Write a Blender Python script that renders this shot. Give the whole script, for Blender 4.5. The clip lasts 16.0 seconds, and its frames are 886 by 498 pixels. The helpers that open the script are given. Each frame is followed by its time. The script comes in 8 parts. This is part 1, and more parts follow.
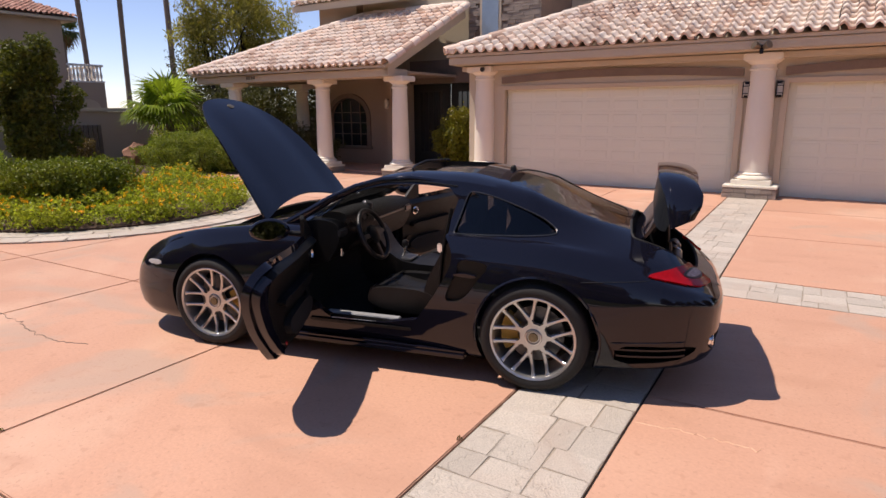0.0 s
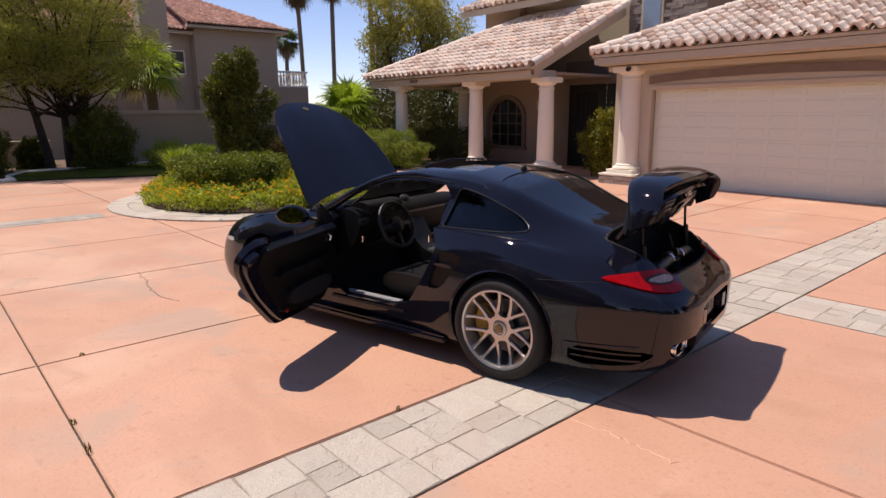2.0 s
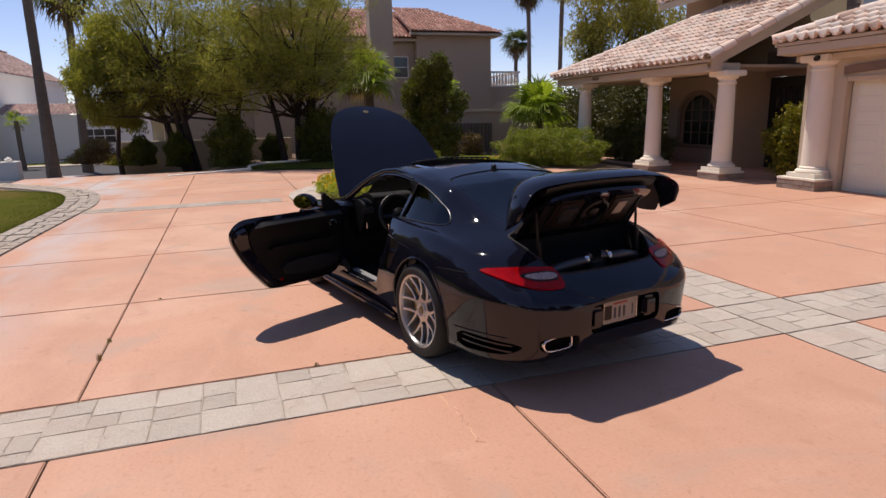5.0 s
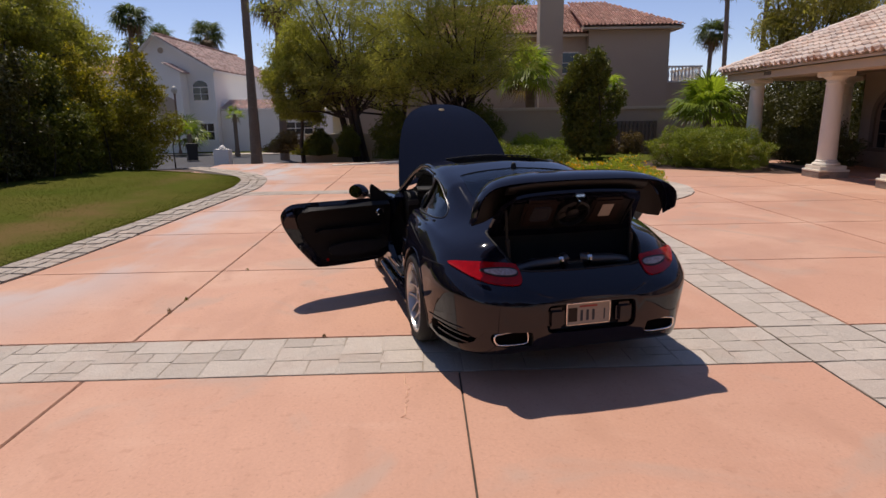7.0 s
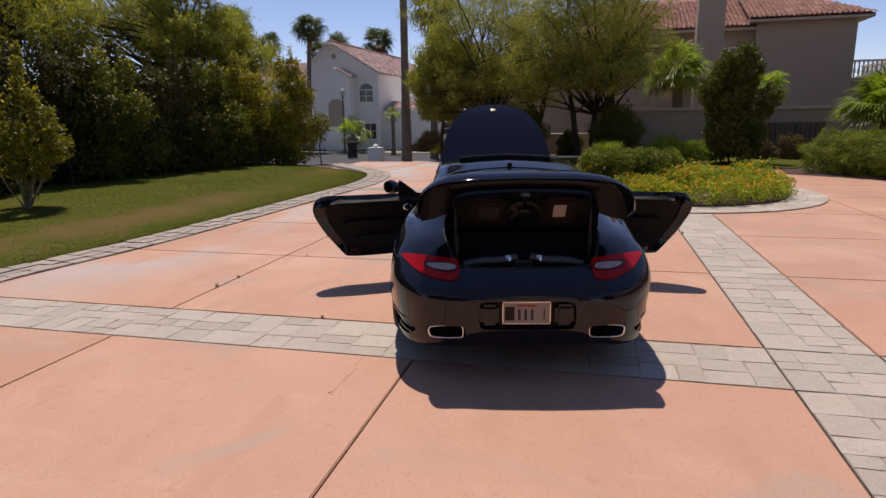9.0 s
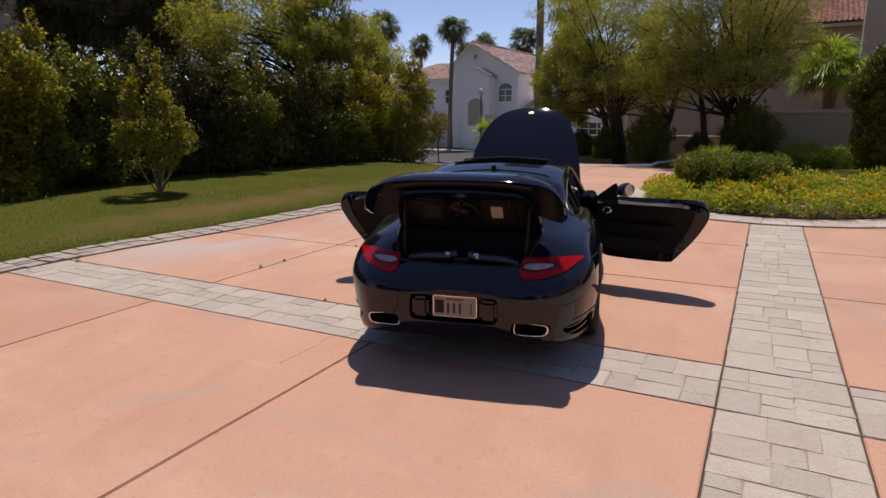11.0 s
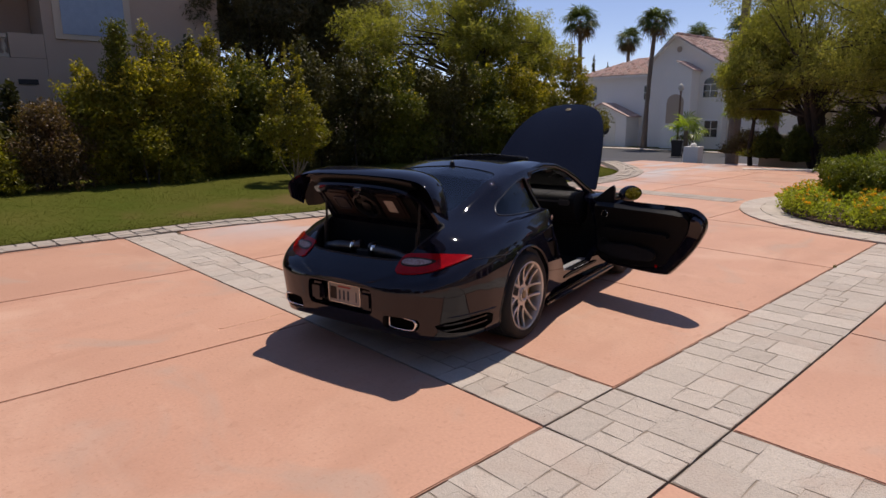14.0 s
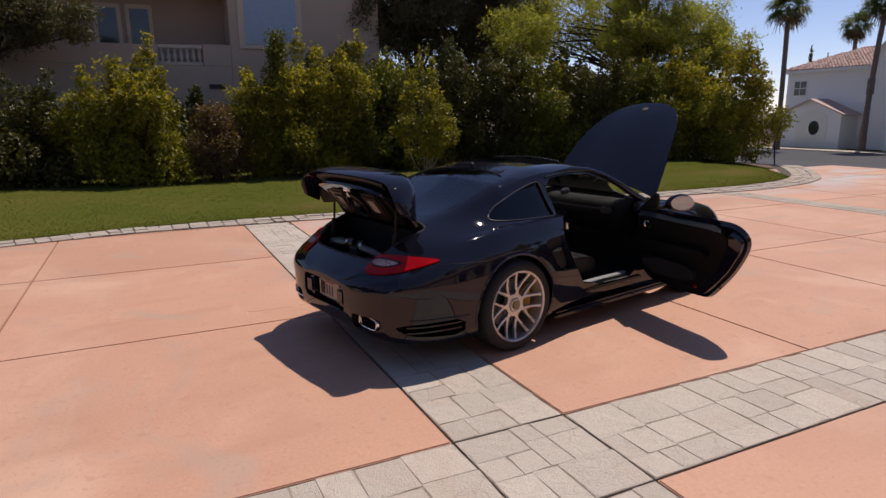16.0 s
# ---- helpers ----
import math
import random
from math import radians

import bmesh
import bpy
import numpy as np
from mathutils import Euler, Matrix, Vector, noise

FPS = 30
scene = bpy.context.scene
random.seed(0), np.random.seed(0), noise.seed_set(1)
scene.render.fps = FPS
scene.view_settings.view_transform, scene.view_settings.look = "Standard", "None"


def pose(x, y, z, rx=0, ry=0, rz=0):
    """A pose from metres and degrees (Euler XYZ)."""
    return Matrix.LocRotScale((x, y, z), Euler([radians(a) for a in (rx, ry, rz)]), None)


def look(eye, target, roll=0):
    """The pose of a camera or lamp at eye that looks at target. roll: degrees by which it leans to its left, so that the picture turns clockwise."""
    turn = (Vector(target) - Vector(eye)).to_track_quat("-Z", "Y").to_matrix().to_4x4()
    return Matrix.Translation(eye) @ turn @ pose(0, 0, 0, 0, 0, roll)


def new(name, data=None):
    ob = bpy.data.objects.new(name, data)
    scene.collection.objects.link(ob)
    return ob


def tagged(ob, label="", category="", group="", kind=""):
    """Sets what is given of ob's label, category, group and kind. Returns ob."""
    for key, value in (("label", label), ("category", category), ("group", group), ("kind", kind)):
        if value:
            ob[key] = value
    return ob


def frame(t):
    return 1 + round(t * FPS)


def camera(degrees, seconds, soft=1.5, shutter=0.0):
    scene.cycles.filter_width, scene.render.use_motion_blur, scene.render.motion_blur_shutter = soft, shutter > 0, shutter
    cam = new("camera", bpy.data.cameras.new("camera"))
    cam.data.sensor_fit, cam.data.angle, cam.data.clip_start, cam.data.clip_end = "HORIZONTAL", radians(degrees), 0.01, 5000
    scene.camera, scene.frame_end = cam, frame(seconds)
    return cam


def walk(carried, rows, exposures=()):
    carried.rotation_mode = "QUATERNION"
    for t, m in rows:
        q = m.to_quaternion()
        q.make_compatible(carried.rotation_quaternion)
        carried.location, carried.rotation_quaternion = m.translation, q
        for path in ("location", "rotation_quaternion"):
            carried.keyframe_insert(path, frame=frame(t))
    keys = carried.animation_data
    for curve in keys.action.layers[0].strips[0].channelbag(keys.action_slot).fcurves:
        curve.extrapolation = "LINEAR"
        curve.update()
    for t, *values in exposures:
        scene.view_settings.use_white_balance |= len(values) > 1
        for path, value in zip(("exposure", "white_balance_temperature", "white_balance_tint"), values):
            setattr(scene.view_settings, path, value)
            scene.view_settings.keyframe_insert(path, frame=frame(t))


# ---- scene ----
cam = camera(71.4, 16.0)
PATH = [
    (0, (0.028, -0.481, 1.669), (-1.05, 1.146, 1.23), -0.4),
    (0.5, (0.36, -0.369, 1.684), (-0.881, 1.137, 1.247), -0.5),
    (1, (0.621, -0.176, 1.676), (-0.75, 1.213, 1.24), -0.5),
    (1.5, (0.946, -0.005, 1.67), (-0.499, 1.308, 1.235), -0.6),
    (2, (1.209, 0.149, 1.669), (-0.314, 1.369, 1.237), -0.5),
    (2.5, (1.479, 0.369, 1.682), (-0.113, 1.499, 1.248), -0.7),
    (3, (1.76, 0.575, 1.677), (0.098, 1.599, 1.244), -0.6),
    (3.5, (1.951, 0.842, 1.672), (0.222, 1.747, 1.237), -0.7),
    (4, (2.207, 1.102, 1.675), (0.419, 1.887, 1.241), -0.7),
    (4.2, (2.291, 1.21, 1.676), (0.484, 1.95, 1.245), -0.8),
    (6.3, (2.912, 2.54, 1.688), (0.974, 2.772, 1.252), -0.9),
    (6.5, (2.961, 2.655, 1.685), (1.016, 2.829, 1.25), -0.7),
    (7, (2.994, 2.962, 1.682), (1.042, 2.943, 1.25), -0.8),
    (7.5, (2.969, 3.302, 1.683), (1.021, 3.17, 1.25), -0.9),
    (8, (3.006, 3.655, 1.676), (1.073, 3.373, 1.248), -0.9),
    (8.5, (2.993, 3.988, 1.663), (1.087, 3.555, 1.238), -0.8),
    (9, (2.984, 4.34, 1.657), (1.104, 3.803, 1.234), -0.8),
    (9.2, (2.989, 4.485, 1.66), (1.132, 3.873, 1.236), -0.7),
    (11.3, (2.682, 5.898, 1.684), (1.002, 4.896, 1.264), -0.1),
    (11.5, (2.638, 6.024, 1.679), (0.974, 4.996, 1.26), 0.1),
    (12, (2.534, 6.341, 1.683), (0.971, 5.165, 1.266), -0.1),
    (12.5, (2.291, 6.605, 1.67), (0.806, 5.334, 1.247), -0.3),
    (13, (2.074, 6.925, 1.675), (0.667, 5.568, 1.251), -0.3),
    (13.5, (1.797, 7.182, 1.664), (0.458, 5.758, 1.24), -0.3),
    (14, (1.491, 7.413, 1.667), (0.217, 5.932, 1.241), -0.3),
    (14.5, (1.196, 7.648, 1.675), (0.031, 6.08, 1.25), -0.4),
    (15, (0.877, 7.768, 1.668), (-0.179, 6.124, 1.241), -0.4),
    (15.5, (0.565, 7.952, 1.668), (-0.356, 6.229, 1.24), -0.5),
    (16, (0.263, 8.108, 1.678), (-0.509, 6.313, 1.251), -0.5),
]
walk(cam, [(t, look(eye, target, roll)) for t, eye, target, roll in PATH],
     exposures=[(t, e, 6800, 16) for t, e in ((0.0, 0.25), (2.0, 0.2), (4.0, 0.1), (6.5, -0.1), (9.0, -0.15), (16.0, -0.15))])
# ---- light ----
SUN_TO = Vector((-0.402, -0.191, 1.0)).normalized()
wd = bpy.data.worlds.new("sky")
scene.world = wd
wd.use_nodes = True
sky = wd.node_tree.nodes.new("ShaderNodeTexSky")
sky.sky_type = "NISHITA"
sky.sun_disc = False
sky.sun_elevation = math.asin(SUN_TO.z)
sky.sun_rotation = math.atan2(SUN_TO.x, SUN_TO.y)
sky.air_density, sky.dust_density, sky.ozone_density = 0.8, 0.0, 2.5
sky.altitude = 600
wd.node_tree.nodes["Background"].inputs[1].default_value = 0.125
haze = wd.node_tree.nodes.new("ShaderNodeMix")
haze.data_type, haze.blend_type = "RGBA", "MULTIPLY"
haze.inputs[0].default_value, haze.inputs[7].default_value = 1.0, (1.08, 0.985, 1.04, 1)
wd.node_tree.links.new(sky.outputs[0], haze.inputs[6])
wd.node_tree.links.new(haze.outputs[2], wd.node_tree.nodes["Background"].inputs[0])
sun_data = bpy.data.lights.new("sun", "SUN")
sun_data.energy, sun_data.angle, sun_data.color = 4.2, radians(0.53), (1.0, 0.935, 0.84)
sun = new("sun", sun_data)
sun.matrix_world = look(SUN_TO * 60, (0, 0, 0))


# ---- materials ----
def mat(name, base, rough=0.6, metal=0.0, vary=0.12, scale=6.0, fine=60.0, bump=0.0, second=None, spread=0.5,
        island=0.0, rand=0.0, spec=0.5, coat=0.0, stretch=None):
    """A procedural surface: base colour with variation at two scales, optional second colour in patches, and fine relief."""
    m = bpy.data.materials.new(name)
    m.use_nodes = True
    nt = m.node_tree
    b = nt.nodes["Principled BSDF"]
    b.inputs["Roughness"].default_value = rough
    b.inputs["Metallic"].default_value = metal
    b.inputs["Specular IOR Level"].default_value = spec
    b.inputs["Coat Weight"].default_value = coat
    b.inputs["Coat Roughness"].default_value = 0.03
    L = nt.links.new
    tc = nt.nodes.new("ShaderNodeTexCoord")
    src = tc.outputs["Object"]
    if stretch:
        mp = nt.nodes.new("ShaderNodeMapping")
        mp.inputs["Scale"].default_value = stretch
        L(src, mp.inputs[0])
        src = mp.outputs[0]
    big = nt.nodes.new("ShaderNodeTexNoise")
    big.inputs["Scale"].default_value, big.inputs["Detail"].default_value = scale, 5.0
    L(src, big.inputs["Vector"])
    small = nt.nodes.new("ShaderNodeTexNoise")
    small.inputs["Scale"].default_value, small.inputs["Detail"].default_value = fine, 3.0
    L(src, small.inputs["Vector"])
    r = nt.nodes.new("ShaderNodeMapRange")
    r.inputs[1].default_value, r.inputs[2].default_value = 0.5 - spread * 0.4, 0.5 + spread * 0.4
    L(big.outputs[0], r.inputs[0])
    mx = nt.nodes.new("ShaderNodeMix")
    mx.data_type = "RGBA"
    c2 = second or tuple(c * (1 - vary) for c in base)
    mx.inputs[6].default_value, mx.inputs[7].default_value = (*base, 1), (*c2, 1)
    L(r.outputs[0], mx.inputs[0])
    out = mx.outputs[2]
    hsv = nt.nodes.new("ShaderNodeHueSaturation")
    L(out, hsv.inputs["Color"])
    r2 = nt.nodes.new("ShaderNodeMapRange")
    r2.inputs[1].default_value, r2.inputs[2].default_value = 0.25, 0.75
    r2.inputs[3].default_value, r2.inputs[4].default_value = 1 - vary, 1 + vary
    L(small.outputs[0], r2.inputs[0])
    val = r2.outputs[0]
    for amount, node, sock in ((island, "ShaderNodeNewGeometry", "Random Per Island"), (rand, "ShaderNodeObjectInfo", "Random")):
        if amount:
            g = nt.nodes.new(node)
            r3 = nt.nodes.new("ShaderNodeMapRange")
            r3.inputs[3].default_value, r3.inputs[4].default_value = 1 - amount, 1 + amount
            L(g.outputs[sock], r3.inputs[0])
            mul = nt.nodes.new("ShaderNodeMath")
            mul.operation = "MULTIPLY"
            L(val, mul.inputs[0])
            L(r3.outputs[0], mul.inputs[1])
            val = mul.outputs[0]
    L(val, hsv.inputs["Value"])
    L(hsv.outputs[0], b.inputs["Base Color"])
    if bump:
        bp = nt.nodes.new("ShaderNodeBump")
        bp.inputs["Strength"].default_value, bp.inputs["Distance"].default_value = min(1, bump * 10), 0.01
        L(small.outputs[0], bp.inputs["Height"])
        L(bp.outputs[0], b.inputs["Normal"])
    return m


def leaf_mat(name, base, second, rough=0.5, trans=0.35, vary=0.35, spec=0.3):
    """Leaves: each one a little different, and the light comes through."""
    m = mat(name, base, rough, 0, 0.15, 1.2, 40, 0, second, 0.8, island=vary, spec=spec)
    nt = m.node_tree
    b = nt.nodes["Principled BSDF"]
    tr = nt.nodes.new("ShaderNodeBsdfTranslucent")
    hsv = [n for n in nt.nodes if n.type == "HUE_SAT"][0]
    warm = nt.nodes.new("ShaderNodeMix")
    warm.data_type, warm.blend_type = "RGBA", "MULTIPLY"
    warm.inputs[0].default_value, warm.inputs[7].default_value = 1.0, (1.6, 1.7, 0.7, 1)
    nt.links.new(hsv.outputs[0], warm.inputs[6])
    nt.links.new(warm.outputs[2], tr.inputs[0])
    ms = nt.nodes.new("ShaderNodeMixShader")
    ms.inputs[0].default_value = trans
    nt.links.new(b.outputs[0], ms.inputs[1])
    nt.links.new(tr.outputs[0], ms.inputs[2])
    nt.links.new(ms.outputs[0], nt.nodes["Material Output"].inputs[0])
    return m


def glass_mat(name, tint, rough=0.0, ior=1.5):
    m = bpy.data.materials.new(name)
    m.use_nodes = True
    nt = m.node_tree
    nt.nodes.remove(nt.nodes["Principled BSDF"])
    tr = nt.nodes.new("ShaderNodeBsdfTransparent")
    tr.inputs[0].default_value = (*tint, 1)
    gl = nt.nodes.new("ShaderNodeBsdfGlossy")
    gl.inputs["Roughness"].default_value = rough
    fr = nt.nodes.new("ShaderNodeFresnel")
    fr.inputs[0].default_value = ior
    ms = nt.nodes.new("ShaderNodeMixShader")
    nt.links.new(fr.outputs[0], ms.inputs[0])
    nt.links.new(tr.outputs[0], ms.inputs[1])
    nt.links.new(gl.outputs[0], ms.inputs[2])
    nt.links.new(ms.outputs[0], nt.nodes["Material Output"].inputs[0])
    return m


M = {
    "concrete": mat("stained_concrete", (0.60, 0.335, 0.225), 0.75, 0, 0.07, 0.55, 45, 0.02, (0.53, 0.275, 0.175), 0.9, rand=0.03, spec=0.3),
    "joint": mat("joint_dirt", (0.10, 0.075, 0.055), 0.95, 0, 0.3, 8, 80),
    "paver": mat("stamped_stone", (0.49, 0.43, 0.365), 0.7, 0, 0.16, 3.0, 26, 0.08, (0.54, 0.47, 0.395), 0.8, rand=0.09, spec=0.3),
    "asphalt": mat("asphalt", (0.065, 0.065, 0.07), 0.9, 0, 0.2, 2, 90, 0.03),
    "earth": mat("dry_earth", (0.16, 0.10, 0.065), 0.95, 0, 0.3, 1.5, 40, 0.05),
    "soil": mat("bark_mulch", (0.09, 0.05, 0.035), 0.95, 0, 0.35, 3, 50, 0.06),
    "grass": mat("lawn_sheet", (0.068, 0.092, 0.015), 0.95, 0, 0.25, 0.5, 60, 0.06, (0.118, 0.108, 0.028), 0.7, spec=0.0),
    "stucco": mat("beige_stucco", (0.55, 0.475, 0.36), 0.9, 0, 0.06, 0.8, 120, 0.03),
    # stucco with shade put into its colour, for porch and recessed walls
    "stucco_shade": mat("shaded_stucco", (0.38, 0.29, 0.22), 0.9, 0, 0.06, 0.8, 120, 0.03),
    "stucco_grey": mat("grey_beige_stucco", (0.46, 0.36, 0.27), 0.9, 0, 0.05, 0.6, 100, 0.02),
    "white_wall": mat("white_stucco", (0.86, 0.82, 0.75), 0.9, 0, 0.04, 0.5, 80, 0.02),
    "fascia": mat("cream_fascia", (0.55, 0.455, 0.335), 0.8, 0, 0.05, 1.5, 60, 0.02),
    "column": mat("cast_stone", (0.82, 0.765, 0.65), 0.75, 0, 0.05, 2.0, 90, 0.02),
    "garage": mat("garage_paint", (0.76, 0.765, 0.635), 0.55, 0, 0.03, 0.8, 120, 0.008),
    "ledger": mat("ledger_stone", (0.24, 0.20, 0.17), 0.85, 0, 0.25, 5, 60, 0.06, (0.33, 0.27, 0.22), 0.8, rand=0.2),
    "arch": mat("brown_trim", (0.22, 0.16, 0.125), 0.85, 0, 0.15, 3, 60, 0.04),
    "tile": mat("clay_tile", (0.74, 0.62, 0.53), 0.8, 0, 0.14, 1.6, 40, 0.03, (0.56, 0.35, 0.25), 0.75, island=0.2, rand=0.18),
    "tile_red": mat("red_clay_tile", (0.40, 0.19, 0.14), 0.85, 0, 0.15, 2.0, 40, 0.03, (0.50, 0.31, 0.24), 0.8, island=0.3),
    "bark": mat("bark", (0.055, 0.04, 0.03), 0.95, 0, 0.3, 6, 50, 0.08, stretch=(1, 1, 0.3)),
    "palm_bark": mat("palm_bark", (0.22, 0.16, 0.115), 0.95, 0, 0.3, 5, 40, 0.08, stretch=(1, 1, 3)),
    "dark": mat("dark_opening", (0.012, 0.012, 0.012), 0.5, 0, 0.1),
    "iron": mat("wrought_iron", (0.015, 0.015, 0.015), 0.5, 0.3, 0.1),
    "paint": mat("black_car_paint", (0.0066, 0.0067, 0.0126), 0.5, 0, 0.05, 3, 400, 0, coat=0.9, spec=0.0),
    "black_plastic": mat("black_plastic", (0.007, 0.007, 0.007), 0.45, 0, 0.15, 8, 200, 0.01, spec=0.28),
    "leather": mat("black_leather", (0.012, 0.011, 0.011), 0.38, 0, 0.15, 6, 250, 0.02, spec=0.45),
    "carpet": mat("black_carpet", (0.008, 0.008, 0.008), 0.95, 0, 0.2, 6, 250, 0.03),
    "rubber": mat("tyre_rubber", (0.014, 0.013, 0.013), 0.8, 0, 0.15, 5, 120, 0.02),
    "alloy": mat("silver_alloy", (0.56, 0.55, 0.54), 0.3, 0.85, 0.04, 6, 200),
    "chrome": mat("chrome", (0.85, 0.84, 0.82), 0.12, 1.0, 0.02),
    "steel": mat("brushed_steel", (0.62, 0.62, 0.62), 0.3, 1.0, 0.1, 10, 200),
    "caliper": mat("yellow_caliper", (0.46, 0.27, 0.04), 0.4, 0, 0.05),
    "red_lens": mat("red_lens", (0.40, 0.003, 0.005), 0.12, 0, 0.35, 22, 260, 0, (0.26, 0.002, 0.004), spec=0.25),
    "clear_lens": mat("clear_lens", (0.36, 0.32, 0.32), 0.1, 0.3, 0.1, 30, 200, coat=1.0),
    "reverse_lens": mat("reversing_lens", (0.55, 0.50, 0.50), 0.15, 0.1, 0.45, 60, 240, 0.05, (0.30, 0.22, 0.22), spec=0.5),
    "plate": mat("plate_white", (0.36, 0.315, 0.26), 0.4, 0, 0.08, 8, 90),
    "ink": mat("dark_ink", (0.02, 0.03, 0.05), 0.5, 0, 0.1),
    "lamp_glass": mat("frosted_lamp_glass", (0.55, 0.5, 0.42), 0.4, 0, 0.1),
    "bin": mat("black_bin", (0.02, 0.02, 0.022), 0.5, 0, 0.1),
    "rock": mat("red_rock", (0.30, 0.15, 0.10), 0.9, 0, 0.3, 3, 30, 0.1),
    "screen": mat("window_dark", (0.02, 0.022, 0.025), 0.1, 0, 0.1, spec=0.6),
    "window_sky": mat("pale_window", (0.25, 0.32, 0.40), 0.15, 0, 0.1, spec=0.6),
    "glass": glass_mat("tinted_glass", (0.22, 0.24, 0.26)),
    "rear_glass": glass_mat("pale_tinted_glass", (0.62, 0.68, 0.74), ior=1.75),
    "clear_glass": glass_mat("clear_glass", (0.85, 0.88, 0.87)),
}


def stained_concrete():
    """Peach acid-stained concrete: cloudy tone, pale bloom in soft patches, thin brown scratches, wet stains beside the
    lawn with a painted bluish sky reflection.
    """
    m = mat("stained_concrete_slab", (0.60, 0.335, 0.225), 0.62, 0, 0.06, 0.5, 50, 0.02, (0.51, 0.275, 0.185), 0.9, rand=0.05, spec=0.35)
    nt = m.node_tree
    L = nt.links.new
    b = nt.nodes["Principled BSDF"]
    col = b.inputs["Base Color"].links[0].from_socket
    tc = [n for n in nt.nodes if n.type == "TEX_COORD"][0]

    def layer(src, scale, lo, hi, colour, amount, stretch=None, mask=None, detail=6.0, dist=0.4):
        vec = tc.outputs["Object"]
        if stretch:
            mp = nt.nodes.new("ShaderNodeMapping")
            mp.inputs["Scale"].default_value = stretch
            mp.inputs["Rotation"].default_value = (0, 0, 0.5)
            L(vec, mp.inputs[0])
            vec = mp.outputs[0]
        n = nt.nodes.new("ShaderNodeTexNoise")
        n.inputs["Scale"].default_value, n.inputs["Detail"].default_value, n.inputs["Distortion"].default_value = scale, detail, dist
        L(vec, n.inputs["Vector"])
        r = nt.nodes.new("ShaderNodeMapRange")
        r.interpolation_type = "SMOOTHSTEP"
        r.inputs[1].default_value, r.inputs[2].default_value, r.inputs[4].default_value = lo, hi, amount
        L(n.outputs[0], r.inputs[0])
        fac = r.outputs[0]
        if mask is not None:
            mu = nt.nodes.new("ShaderNodeMath")
            mu.operation = "MULTIPLY"
            L(fac, mu.inputs[0])
            L(mask, mu.inputs[1])
            fac = mu.outputs[0]
        mx = nt.nodes.new("ShaderNodeMix")
        mx.data_type = "RGBA"
        mx.inputs[7].default_value = (*colour, 1)
        L(fac, mx.inputs[0])
        L(src, mx.inputs[6])
        return mx.outputs[2]

    col = layer(col, 0.55, 0.45, 0.75, (0.68, 0.44, 0.315), 0.65, dist=0.8, detail=6.0)
    col = layer(col, 0.35, 0.52, 0.75, (0.44, 0.245, 0.17), 0.85)
    col = layer(col, 1.3, 0.50, 0.75, (0.49, 0.265, 0.175), 0.6, (0.6, 1.4, 1), dist=0.8)
    col = layer(col, 0.8, 0.55, 0.72, (0.45, 0.32, 0.245), 0.65, dist=1.6)
    col = layer(col, 4.0, 0.58, 0.75, (0.47, 0.26, 0.17), 0.3, dist=1.0)
    col = layer(col, 3.5, 0.60, 0.72, (0.70, 0.45, 0.33), 0.16, (1, 0.25, 1))
    col = layer(col, 9.0, 0.62, 0.70, (0.42, 0.21, 0.13), 0.3)
    col = layer(col, 38.0, 0.60, 0.68, (0.38, 0.20, 0.13), 0.3, detail=3.0)
    sep = nt.nodes.new("ShaderNodeSeparateXYZ")
    L(tc.outputs["Object"], sep.inputs[0])
    near = nt.nodes.new("ShaderNodeMapRange")
    near.inputs[1].default_value, near.inputs[2].default_value, near.inputs[3].default_value, near.inputs[4].default_value = -6.7, -5.3, 1.0, 0.0
    L(sep.outputs[1], near.inputs[0])
    side = nt.nodes.new("ShaderNodeMapRange")
    side.inputs[1].default_value, side.inputs[2].default_value, side.inputs[3].default_value, side.inputs[4].default_value = -1.5, 0.5, 1.0, 0.0
    L(sep.outputs[0], side.inputs[0])
    both_ = nt.nodes.new("ShaderNodeMath")
    both_.operation = "MULTIPLY"
    L(near.outputs[0], both_.inputs[0])
    L(side.outputs[0], both_.inputs[1])
    # wet stains by the lawn; the sky they mirror is painted as grey-blue
    col = layer(col, 0.9, 0.40, 0.62, (0.50, 0.47, 0.46), 0.9, (0.5, 1.3, 1), both_.outputs[0])
    L(col, b.inputs["Base Color"])
    return m


M["concrete"] = stained_concrete()
M["paint"].node_tree.nodes["Principled BSDF"].inputs["Coat IOR"].default_value = 1.53


